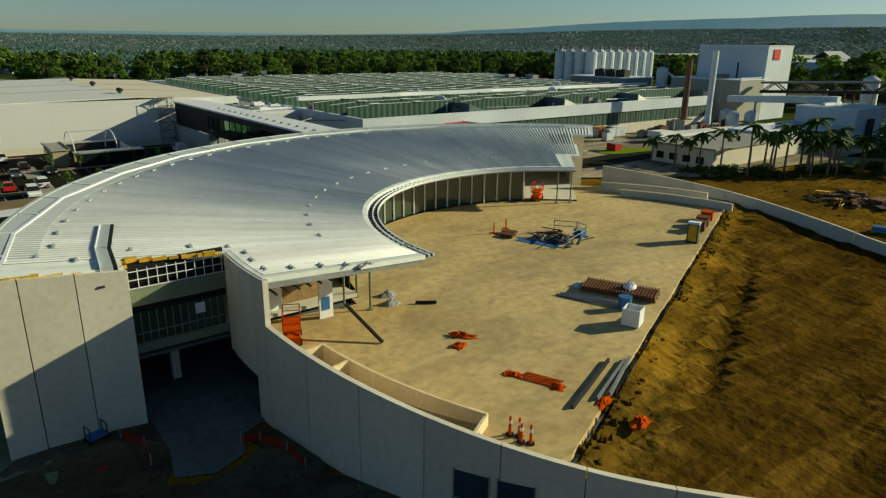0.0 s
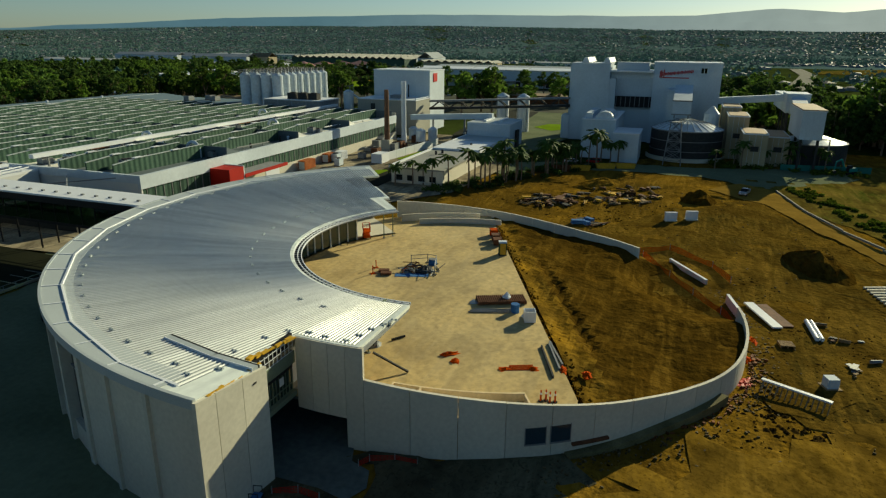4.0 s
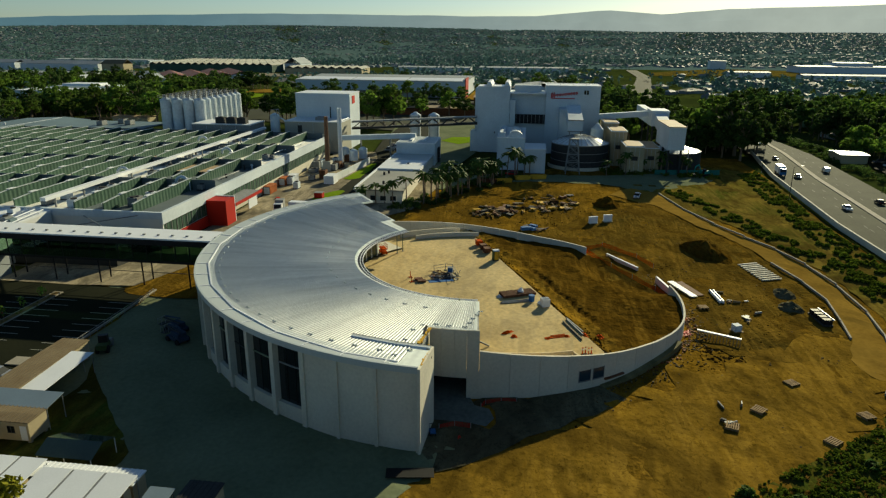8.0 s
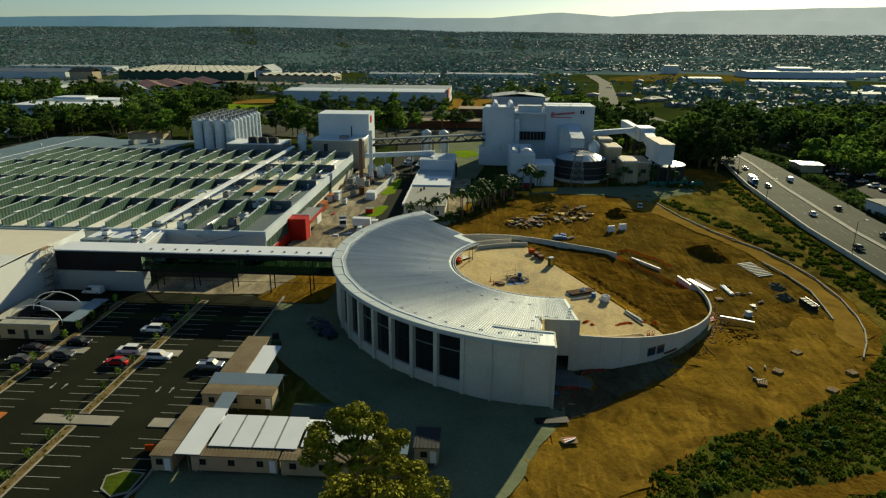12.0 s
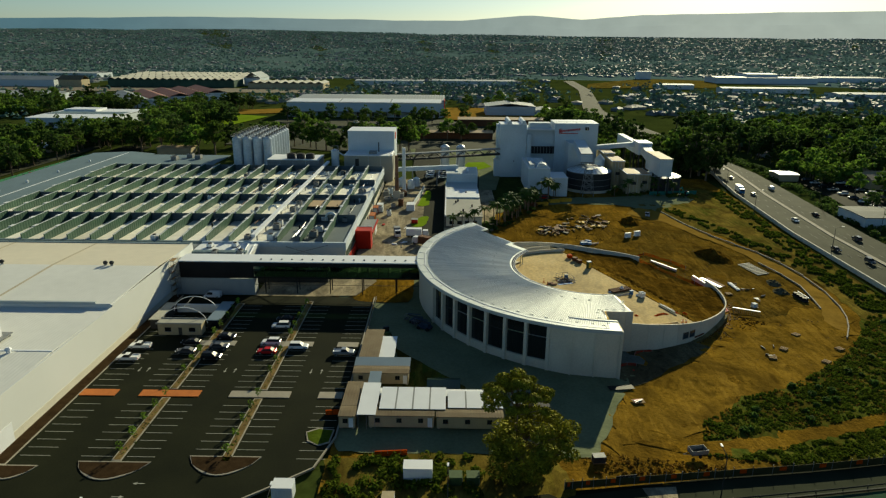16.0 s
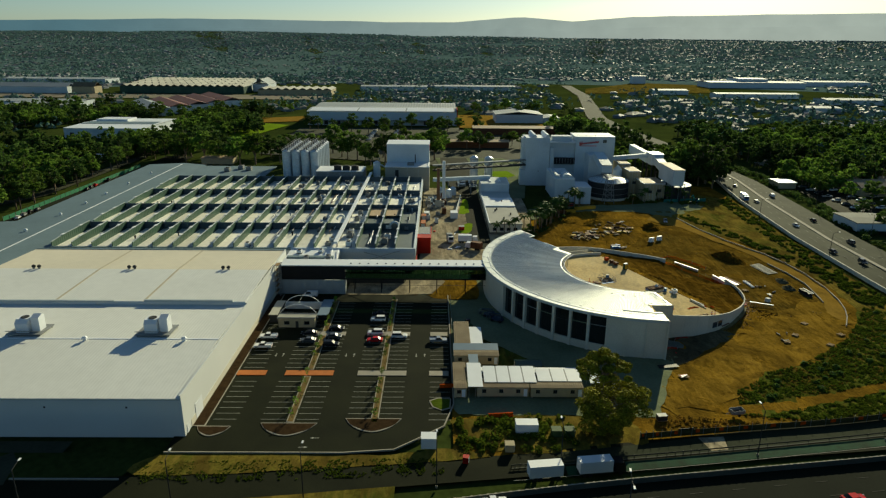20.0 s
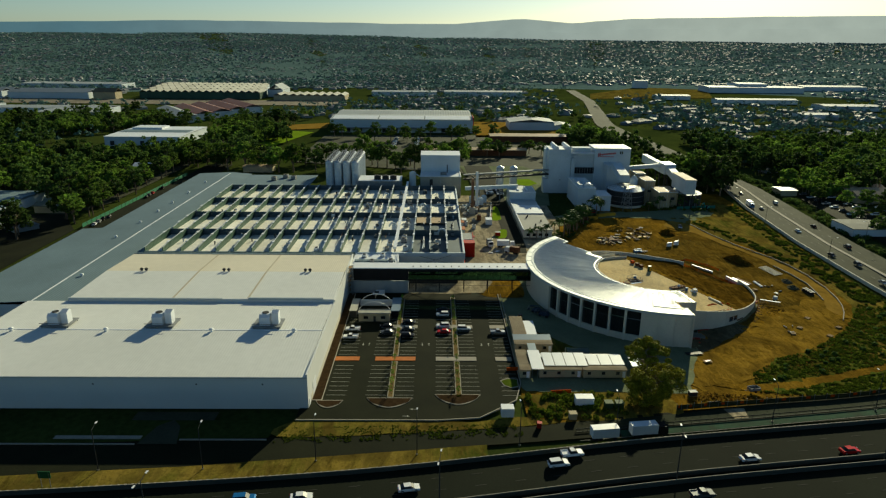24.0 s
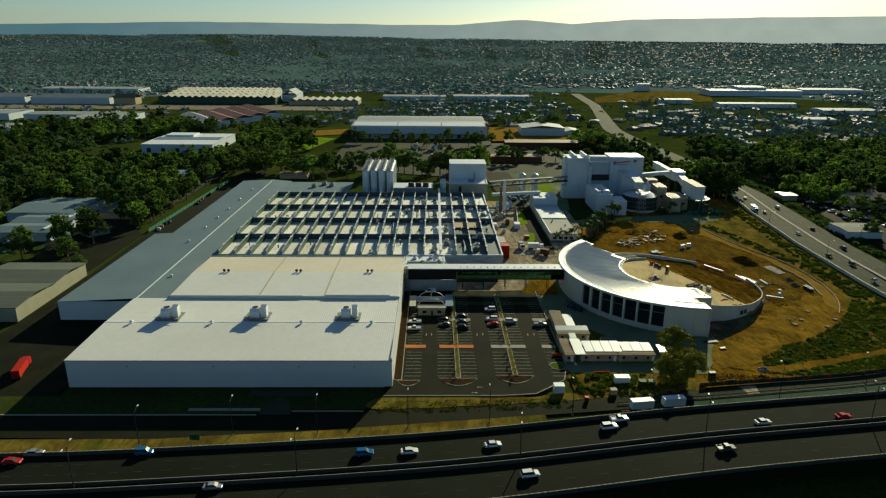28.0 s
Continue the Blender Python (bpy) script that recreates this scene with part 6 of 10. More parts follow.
# conveyor galleries
def gallery(name, p, q, w, h, label, m=WHITEWALL, truss=False, posts=2):
    t = thing(name, label, "conveyor")
    p, q = Vector(p), Vector(q)
    d = q - p
    side = Vector((-d.y, d.x, 0)).normalized() * w / 2
    up = Vector((0, 0, h))
    def beam(a, b, c, e):
        return Mb().add([a, b, c, e, a + up, b + up, c + up, e + up], [(3, 2, 1, 0), (4, 5, 6, 7), (0, 1, 5, 4), (1, 2, 6, 5), (2, 3, 7, 6), (3, 0, 4, 7)])
    if truss:
        part("bridge_roof", Mb().add([p - side + up * 1.06, q - side + up * 1.06, q + side + up * 1.06, p + side + up * 1.06, p - side + up * 1.12, q - side + up * 1.12, q + side + up * 1.12, p + side + up * 1.12], [(3, 2, 1, 0), (4, 5, 6, 7), (0, 1, 5, 4), (1, 2, 6, 5), (2, 3, 7, 6), (3, 0, 4, 7)]), STEEL, t)
        part("deck", Mb().add([p - side, q - side, q + side, p + side, p - side + up * 0.2, q - side + up * 0.2, q + side + up * 0.2, p + side + up * 0.2], [(3, 2, 1, 0), (4, 5, 6, 7), (0, 1, 5, 4), (1, 2, 6, 5), (2, 3, 7, 6), (3, 0, 4, 7)]), DARKSTEEL, t)
        n = max(4, round(d.length / 4))
        for s in (-1, 1):
            for z in (0, 1):
                part("chord", Mb().tube(p + side * s + up * z, q + side * s + up * z, 0.34), STEEL if z else DARKSTEEL, t)
            for i in range(n):
                a, b = p + d * (i / n), p + d * ((i + 1) / n)
                part("diagonal", Mb().tube(a + side * s + up * (i % 2), b + side * s + up * ((i + 1) % 2), 0.24, n=4), DARKSTEEL, t)
    else:
        part("gallery", beam(p - side, q - side, q + side, p + side), m, t)
    for i in range(posts):
        c = p + d * ((i + 0.7) / (posts + 0.4))
        if c.z > 1:
            part("trestle", Mb().box(c.x - 0.3, c.y - 0.3, 0, c.x + 0.3, c.y + 0.3, c.z), STEEL, t)
    return t


gallery("conveyor_bridge", (227, 112.8, 10.1), (233.2, 55.6, 12.9), 3.0, 3.1, "long dark lattice conveyor bridge between blocks", truss=True, posts=0)
pg = gallery("pipe_gallery", (206, 112.5, 7.7), (205.2, 81.4, 9.5), 2.4, 2.0, "white enclosed pipe gallery over the lane", posts=2)
part("drop_leg", Mb().box(204.0, 79.4, 8.6, 206.4, 81.4, 11.5), WHITEWALL, pg)
gallery("conveyor_gallery", (237, 2, 15.5), (238, -21, 17.4), 2.6, 2.4, "white sloping conveyor gallery", posts=0)
th = tower("transfer_house", "white transfer house at the conveyor end", 229, -28.4, 241, -21, 20.3, z0=14.0)
for x in (230, 240):
    for y in (-27.6, -22):
        part("leg", Mb().box(x - 0.35, y - 0.35, 0, x + 0.35, y + 0.35, 14.0), DARKSTEEL, th)
part("rear_box", Mb().box(241, -27, 12.5, 286, -23.4, 18.3), WHITEWALL, th)
for x in (258, 275):
    part("leg", Mb().box(x - 0.35, -25.6, 0, x + 0.35, -24.9, 12.5), DARKSTEEL, th)
gallery("conveyor_gallery", (230, -24.6, 15.2), (211, -23.8, 12.6), 4.6, 4.4, "white sloping conveyor gallery", posts=0)
ih = tower("intake_house", "white grain intake house on posts", 188, -26.8, 212, -20.6, 18.1, z0=9.8)
part("roof_slab", Mb().box(187.8, -27, 18.4, 212.2, -20.4, 18.7), TANROOF, ih)
for x in (189.5, 200, 210.5):
    for y in (-26, -21.4):
        part("leg", Mb().box(x - 0.35, y - 0.35, 0, x + 0.35, y + 0.35, 9.8), DARKSTEEL, ih)
st2 = thing("storage_tank", "wide dark tank with a pale cap behind shrubs", "tank", pose(206, -27, 0))
part("shell", Mb().cyl(0, 0, 0, 7.2, 10.5, n=32), DARKSTEEL, st2)
part("dome", Mb().cyl(0, 0, 7.2, 9.4, 10.5, 3, n=32), SILVER, st2)
part("rim", Mb().cyl(0, 0, 7.1, 7.4, 10.6, n=32), STEEL, st2)
part("mast", Mb().box(-11.4, -0.2, 0, -11.1, 0.2, 9.5).box(-11.4, -3.4, 0, -11.1, -3.0, 9.5).box(-11.4, -3.4, 9.2, -11.1, 0.2, 9.5), STEEL, st2)
for x0, x1, y0, y1, z in ((222, 240, -6.4, -0.4, 15.6), (206, 221.5, -8.0, -1.6, 14.0), (190, 205.5, -12.6, -5.6, 10.3), (196, 214, -19.5, -13.2, 9.0)):
    t = tower("malt_shed", "cream block with a tan flat roof", x0, y0, x1, y1, z, CREAM)
    part("flat_roof", Mb().box(x0 + 0.3, y0 + 0.3, z + 0.35, x1 - 0.3, y1 - 0.3, z + 0.5), TANROOF, t)
    part("louvre", Mb().box(x0 - 0.05, (y0 + y1) / 2 - 1.2, z * 0.5, x0, (y0 + y1) / 2 + 1.2, z * 0.5 + 1.6), DARKSTEEL, t)
cone = thing("hopper_tank", "small steel hopper with a cone top", "tank", pose(214, 3.4, 0))
part("shell", Mb().cyl(0, 0, 4, 14, 2.6, n=14), SILVER, cone)
part("cone", Mb().cyl(0, 0, 14, 16.5, 2.6, 0.4, n=14), SILVER, cone)
part("skirt", Mb().cyl(0, 0, 0, 4, 2.0, n=12), STEEL, cone)
for x, y in ((246.5, 86.6), (245.8, 77.4)):
    t = thing("white_silo", "small white silo with a domed cap", "silo", pose(x, y, 0), "white silos")
    part("shell", Mb().cyl(0, 0, 0, 15, 2.6, n=14), WHITESHEET, t)
    part("cap", Mb().cyl(0, 0, 15, 16.2, 2.6, 0.6, n=14), SILVER, t)
    part("collar", Mb().ringsolid((0, 0), 2.6, 2.95, 0, 360, 14.2, 14.4, 16), STEEL, t)
    for a in (45, 135, 225, 315):
        px, py = polar(2.75, a, (0, 0))
        part("downpipe", Mb().tube((px, py, 0), (px, py, 15.2), 0.1, n=5), STEEL, t)
ob = tower("office_block", "white flat-roofed plant block beside the palms", 193, 69.6, 211.5, 85.4, 9.0)
part("roof_deck", Mb().box(193.3, 69.9, 9.35, 211.2, 85.1, 9.42), FASCIA, ob)
for y in (74, 79.5):
    part("roof_duct", Mb().box(197, y, 9.4, 208, y + 1.1, 10.0), WHITESHEET, ob)
part("side_duct", Mb().box(200, 68.6, 0, 203, 69.4, 6.5), DARKSTEEL, ob)
off = thing("yard_office", "long low pale office with stepped flat roofs", "building")
FLATROOF = mat("grey_flat_roof", (0.30, 0.30, 0.27), 0.8, var=0.15, scale=0.1)
part("wall", Mb().box(126, 70.4, 0, 192.9, 85.2, 4.2), PRECAST, off)
part("roof", Mb().box(125.5, 70, 4.2, 158, 85.6, 4.6), FLATROOF, off, "grey flat roof")
part("roof", Mb().box(158, 70, 4.2, 176, 85.6, 5.2), WHITESHEET, off, "pale raised roof")
part("roof", Mb().box(176, 70, 4.2, 193, 85.6, 4.8), FASCIA, off, "blue-grey flat roof")
part("edge_wall", Mb().box(125.6, 85.3, 4.3, 192.9, 85.8, 5.1), WHITESHEET, off, "white kerb along the roof edge")
for x, y in ((134, 78), (142, 74), (149, 81), (152, 80), (168, 76)):
    part("roof_cowl", Mb().cyl(x, y, 4.5, 5.7, 0.35, n=8), DARKSTEEL, off)
for k in range(4):
    w = part("window", Mb().box(125.9, 72.4 + k * 3.2, 1.1, 126, 74.2 + k * 3.2, 2.6), DARKGLASS, off)
    part("window_frame", Mb().box(125.84, 72.3 + k * 3.2, 1.0, 125.9, 74.3 + k * 3.2, 1.1), WHITESHEET, w)

# ---- far sheds ----
def shed(name, label, x0, y0, x1, y1, z, roof=BIGROOF, wall=FARWALL, ridge=1.5, bays=1, doors=0, along="y"):
    t = thing(name, label, "building")
    part("wall", Mb().box(x0, y0, 0, x1, y1, z), wall, t)
    for b in range(bays):
        a, c = x0 + (x1 - x0) * b / bays, x0 + (x1 - x0) * (b + 1) / bays
        if along == "x":
            a, c = y0 + (y1 - y0) * b / bays, y0 + (y1 - y0) * (b + 1) / bays
        lo, hi = (y0, y1) if along == "y" else (x0, x1)
        part("roof", Mb().profile([(a - 0.4, z), ((a + c) / 2, z + ridge), (c + 0.4, z), (c + 0.4, z + 0.3), ((a + c) / 2, z + ridge + 0.3), (a - 0.4, z + 0.3)], lo - 0.5, hi + 0.5, axis=along), roof, t)
    for k in range(doors):
        y = y0 + (y1 - y0) * (k + 0.5) / doors
        part("dock_door", Mb().box(x0 - 0.1, y - 2, 0.5, x0, y + 2, 4.8), DARKSTEEL, t)
    return t


fw = shed("distribution_shed", "very long pale blue-grey distribution shed", 533, 90, 640, 248, 14, BIGROOF, FARWALL, 1.6, 2, 12)
part("red_end", Mb().box(533, 89.0, 0, 560, 89.8, 17), RED, fw)
for k in range(3):
    part("roof_light", Mb().profile([(535, 14.5), (558, 15.85), (558, 16.05), (535, 14.7)], 93 + k * 51.5, 143 + k * 51.5), WHITESHEET, fw)
part("dock_canopy", Mb().box(528, 95, 5.2, 533, 244, 5.6), STEEL, fw)
shed("tan_shed", "long low shed with a tan roof", 465, -12, 486, 76, 6, TANROOF, RUST, 1.2)
shed("tan_shed", "long low shed with a tan roof", 382, 50, 396, 154, 5, TANROOF, RUST, 1.0)
shed("gabled_shed", "blue-white steel shed with a low gable", 562, -6, 602, 46, 9, BIGROOF, FARWALL, 3.0, along="x")
shed("gabled_shed", "low steel lean-to shed beside the gabled shed", 566, -26, 596, -7, 5, BIGROOF, FARWALL, 1.5, along="x")
wh0 = shed("white_hall", "white flat-roofed hall among trees", 424, 374, 502, 445, 8.5, WHITESHEET, WHITEWALL, 0.6, 1, 5)
part("grey_roof_strip", Mb().box(452, 376, 9.3, 470, 444, 9.5), BLUEROOF, wh0)
part("roof_box", Mb().box(474, 410, 9.2, 494, 440, 11.0), WHITESHEET, wh0)
REDROOF = mat("faded_red_roof", (0.25, 0.12, 0.1), 0.7, var=0.2, scale=0.05)
for k in range(5):
    t = shed("red_roofed_shed", "long shed with a faded red roof", 0, -12, 120, 12, 8, REDROOF if k else BIGROOF, FARWALL, 3.5, along="x")
    t.matrix_basis = pose(606 + k * 30, 432 - k * 12, 0, 0, 0, 33)
for k in range(4):
    shed("old_sawtooth_shed", "row of old rail works sheds with stepped pale roofs", 945 + k * 56, 432 + k * 12, 995 + k * 56, 636 + k * 12, 11, OLDROOF, FARWALL if k else GREENFIN, 3.2, 17, along="x")
shed("old_sawtooth_shed", "low row of old rail works sheds with stepped roofs", 930, 285, 985, 405, 8, OLDROOF, CREAM, 3, 9, along="x")
shed("gabled_works", "tall grey gabled works hall", 1000, 405, 1060, 432, 12, BIGROOF, FARWALL, 9, along="x")
shed("grey_works", "long grey works building beside the rail yard", 930, 715, 985, 850, 10, BIGROOF, FARWALL, 4, 2)
shed("grey_works", "long grey works building beside the rail yard", 930, 860, 985, 1000, 11, BIGROOF, FARWALL, 4, 2)
shed("brick_building", "gabled brown brick building", 925, 668, 950, 705, 11, BROWNROOF, CREAM, 6)
for x, y, w, l, z in ((1045, -30, 40, 145, 8), (1045, 130, 40, 120, 7), (930, -486, 26, 138, 7), (1195, -640, 60, 200, 11), (1215, -570, 60, 60, 17), (1005, -330, 30, 60, 7), (1320, -350, 20, 30, 16), (640, 560, 50, 75, 8), (690, 570, 40, 150, 8), (690, 740, 60, 160, 9), (560, 660, 40, 100, 7), (1150, 760, 60, 200, 10), (1270, -820, 60, 140, 9), (820, -560, 40, 90, 7), (700, -420, 30, 50, 6)):
    shed("far_shed", "pale long industrial shed", x, y, x + w, y + l, z)
shed("apartment_block", "tan flat apartment block among trees", 1100, -900, 1125, -810, 14, TANROOF, TANROOF, 0.3)
MOSSY = mat("dull_green_roof", (0.13, 0.145, 0.115), 0.7, var=0.15, scale=0.1, stripe=("X", 1.2, 0.05))
NBWALL = mat("sunlit_grey_wall", (0.36, 0.35, 0.25), 0.8, var=0.15, scale=0.2, stripe=("X", 0.9, 0.04))
t = shed("neighbour_shed", "long grey shed with translucent roof strips and pale ribbed walls", 12, 320, 67, 356, 6.0, MOSSY, NBWALL, 1.5, 2)
for x in (22, 33, 44, 55):
    part("roof_strip", Mb().profile([(321, 6.45), (355, 6.45), (355, 6.5), (321, 6.5)], x, x + 1.2, axis="x"), OLDROOF, t, "pale translucent strip")
shed("neighbour_shed", "low grey shed with a mossy roof", -24, 334, 6, 360, 5.0, MOSSY, NBWALL, 1.2, 1)
t = shed("neighbour_works", "blue-grey steel works with stepped flat roofs among trees", 122, 368, 160, 402, 5.0, BLUEROOF, FARWALL, 1.2, 2)
part("roof_light", Mb().box(126, 372, 6.3, 156, 374, 6.5), WHITESHEET, t)
shed("neighbour_works", "pale steel works with a low roof among trees", 164, 376, 204, 418, 5.5, BLUEROOF, FARWALL, 1.0, 1)
shed("green_roofed_shed", "dark green corrugated shed among trees", 171, 346, 196, 364, 4.0, MOSSY, CREAM, 1.6, 3)
shed("cottage", "small cream cottage with a grey roof among trees", 232, 352, 244, 362, 3.4, OLDROOF, CREAM, 2.2)
shed("cottage", "small cottage with a brown roof among trees", 252, 372, 265, 383, 3.4, BROWNROOF, CREAM, 2.4)
shed("cottage", "pale-roofed cottage between tall trees", 300, 352, 312, 364, 3.4, WHITESHEET, CREAM, 2.0)
shed("cottage", "small cottage with a grey roof beside a lawn", 340, 386, 352, 398, 3.4, OLDROOF, CREAM, 2.2)
region("neighbour_yard", [(70, 322), (136, 323), (168, 345), (168, 366), (118, 367), (96, 362), (70, 350)], 0.1, ASPHALT, "dark asphalt yard of the neighbouring works", "yard", step=20)
region("neighbour_lane", [(168, 345), (196, 332), (330, 330), (330, 338), (200, 341), (168, 356)], 0.1, ROADGREY, "grey lane between trees", "road", step=30)
shed("roadside_shop", "pale roadside shop with a low sloping roof", 228, -112, 240, -101, 3.6, WHITESHEET, CREAM, 0.5)
shed("roadside_shop", "low pale shop with a stepped tan roof", 208, -172, 240, -140, 5, TANROOF, CREAM, 2, 3)
shed("yard_shed", "tan-roofed shed behind the blue roof", 298, 256.5, 309, 279, 4.0, TANROOF, CREAM, 0.8)
shed("roadside_shop", "low dark flat-roofed shop beside the highway", 132, -111, 152, -91, 4.0, mat("dark_flat_roof", (0.10, 0.11, 0.10), 0.8, var=0.3, scale=0.2), FARWALL, 0.3)

# ---- freeway ----
FW = [(-88, 330), (-87.5, 265), (-85, 221), (-77.9, 150), (-65.9, 81), (-56.3, 13.6), (-44, -60), (-28, -140)]
ZD = 7.0
def offset(pts, d):
    out = []
    for i, (x, y) in enumerate(pts):
        (x0, y0), (x1, y1) = pts[max(0, i - 1)], pts[min(len(pts) - 1, i + 1)]
        L = math.hypot(x1 - x0, y1 - y0)
        out.append((x + (y1 - y0) / L * d, y - (x1 - x0) / L * d))
    return out
def dense(pts, n=8):
    out = []
    P = [Vector((*p, 0)) for p in pts]
    for i in range(len(P) - 1):
        a, b, c, d = P[max(0, i - 1)], P[i], P[i + 1], P[min(len(P) - 1, i + 2)]
        for k in range(n):
            t = k / n
            q = 0.5 * (2 * b + (c - a) * t + (2 * a - 5 * b + 4 * c - d) * t * t + (3 * b - a - 3 * c + d) * t ** 3)
            out.append((q.x, q.y))
    return out + [pts[-1]]
FWD = dense(FW)
def strip(d0, d1, z0, z1):
    """A ribbon of the freeway between two offsets from its near-side edge."""
    a, b = offset(FWD, d0), offset(FWD, d1)
    mb = Mb()
    n = len(a)
    for (x0, y0), (x1, y1) in zip(a, b):
        mb.v += [(x0, y0, z0), (x1, y1, z0), (x1, y1, z1), (x0, y0, z1)]
    for i in range(n - 1):
        k = 4 * i
        mb.f += [(k + j, k + (j + 1) % 4, k + 4 + (j + 1) % 4, k + 4 + j) for j in range(4)]
    mb.f += [(3, 2, 1, 0), (4 * n - 4, 4 * n - 3, 4 * n - 2, 4 * n - 1)]
    return mb
fwy = thing("freeway", "elevated twin freeway of dark asphalt with concrete barriers", "freeway", kind="structure")
part("deck", strip(0, 13.2, ZD - 1.2, ZD), FREEWAY, fwy)
part("deck", strip(15.2, 29, ZD - 1.2, ZD), FREEWAY, fwy)
for d in (0.0, 12.8, 15.2, 28.6):
    part("barrier", strip(d - 0.18, d + 0.18, ZD - 1.2, ZD + 1.05), BARRIER, fwy)
OLDPAINT = mat("almost_gone_paint", (0.06, 0.06, 0.05), 0.9, var=0.3, scale=0.5)
for d in (4.3, 8.2, 19.4, 23.4):
    line_marks("lane_line", offset(FWD, d), 2.5, 7, 0.12, ZD + 0.01, OLDPAINT)
for d, m in ((0.0, 0.3), (28.6, 0.3)):
    pts = offset(FWD, d)
    line_marks("rail_post", pts, 0.5, 1.0, 0.3, ZD + 1.12, KERB)
for d in (0.0, 12.8, 15.2, 28.6):
    part("barrier_cap", strip(d - 0.07, d + 0.07, ZD + 1.05, ZD + 1.13), KERB, fwy, "thin pale rail on the barrier")
ST = [(-51.2, 94), (-49.7, 82.6), (-47.0, 62), (-44.4, 44.4), (-38.2, 6.8), (-32, -20), (-24, -50)]
region("bus_lane", [(x - 0.6, y) for x, y in ST[1:]] + [(x - 3.6, y) for x, y in reversed(ST[1:])], 0.16, mat("faded_green_lane", (0.025, 0.075, 0.042), 0.9, var=0.4, scale=0.25, col2=(0.022, 0.038, 0.024), spec=0.04), "worn green painted lane on the street", "road marking", step=20)
for off in (-3.9, -7.6):
    region("lane_line", [(x + off, y) for x, y in ST] + [(x + off + 0.14, y) for x, y in reversed(ST)], 0.17, FADEDMARK, "worn white lane line on the street", "road marking", step=20)
region("footpath", [(-45.5, 84), (-42.6, 66), (-37.4, 40), (-31.8, 4), (-25.2, -20), (-16.6, -42)] + [(x + 0.3, y) for x, y in reversed(ST[1:-1])], 0.17, mat("dark_footpath", (0.034, 0.04, 0.024), 0.9, var=0.3, scale=0.15, col2=(0.022, 0.028, 0.016), spec=0.03), "dark mossy footpath strip outside the site fence", "footpath", step=20)
region("driveway_apron", [(-39.6, 50.5), (-39.0, 44.5), (-44.1, 45.5), (-44.6, 49.5)], 0.19, PALEYARD, "pale concrete driveway apron across the footpath", "driveway", step=20)
region("kerb_line", [(x, y) for x, y in ST] + [(x + 0.3, y) for x, y in reversed(ST)], 0.22, BARRIER, "low grey kerb along the street", "kerb", step=20)
gr = thing("guard_rail", "low dark steel guard rail between footpath and street", "guard rail")
GR = dense(ST, 8)
for (x0, y0), (x1, y1) in zip(GR, GR[1:]):
    z = ground_z(x0, y0) + 0.15
    part("post", Mb().box(x0 + 0.5, y0 - 0.06, z - 0.2, x0 + 0.62, y0 + 0.06, z + 0.75), DARKSTEEL, gr)
    part("beam", Mb().obox((x0 + x1) / 2 + 0.45, (y0 + y1) / 2, z + 0.45, math.hypot(x1 - x0, y1 - y0), 0.06, 0.3, math.degrees(math.atan2(y1 - y0, x1 - x0))), BARRIER, gr)

# ---- trees ----
def crown(rng, clumps, leaves, size, broad=0.55):
    """Leaf sprays scattered over the shells of many clumps: (x, y, z, radius)."""
    mb = Mb()
    for cx, cy, cz, r in clumps:
        for _ in range(leaves):
            d = Vector((rng.gauss(0, 1), rng.gauss(0, 1), rng.gauss(0.15, 0.8))).normalized()
            p = Vector((cx, cy, cz)) + Vector((d.x, d.y, d.z * 0.72)) * r * rng.uniform(0.65, 1.08)
            u = Vector((rng.gauss(0, 1), rng.gauss(0, 1), rng.gauss(0, 0.6))).normalized()
            n = (d + Vector((rng.gauss(0, 0.5), rng.gauss(0, 0.5), rng.gauss(0, 0.5)))).normalized()
            w = n.cross(u)
            if w.length < 0.1:
                continue
            w.normalize()
            u = w.cross(n)
            s = size * rng.uniform(0.6, 1.3)
            mb.add([p - u * s, p + w * s * broad, p + u * s, p - w * s * broad], [(0, 1, 2, 3)])
    return mb


def gum_meshes(seed, h, spread, clump_n, leaves, size, leaf):
    rng = random.Random(seed)
    tr = Mb()
    clumps = []
    fork = h * rng.uniform(0.22, 0.35)
    tr.tube((0, 0, -0.6), (0, 0, fork), h * 0.022 + 0.08, h * 0.017 + 0.05, 7)
    for k in range(5):
        a = k * 2 * math.pi / 5 + rng.uniform(-0.4, 0.4)
        tip = Vector((math.cos(a) * spread * rng.uniform(0.35, 0.75), math.sin(a) * spread * rng.uniform(0.35, 0.75), h * rng.uniform(0.6, 0.88)))
        mid = Vector((tip.x * 0.45, tip.y * 0.45, (fork + tip.z) / 2))
        tr.tube((0, 0, fork - 0.2), mid, h * 0.013 + 0.04, h * 0.009 + 0.03, 5).tube(mid, tip, h * 0.009 + 0.03, 0.05, 5)
        for q in range(2):
            e = tip + Vector((rng.uniform(-1, 1), rng.uniform(-1, 1), rng.uniform(-0.3, 0.5))) * spread * 0.4
            tr.tube(mid, e, 0.07 + h * 0.003, 0.03, 4)
    for k in range(clump_n):
        a = rng.uniform(0, 2 * math.pi)
        q = math.sqrt(rng.uniform(0.02, 1)) * spread
        zt = 1 - 0.45 * (q / spread) ** 2
        clumps.append((q * math.cos(a), q * math.sin(a), h * rng.uniform(0.42, 0.93) * zt + h * 0.06, spread * rng.uniform(0.2, 0.38)))
    return tr.mesh("trunk", BARK), crown(rng, clumps, leaves, size, 0.8).mesh("crown", leaf)


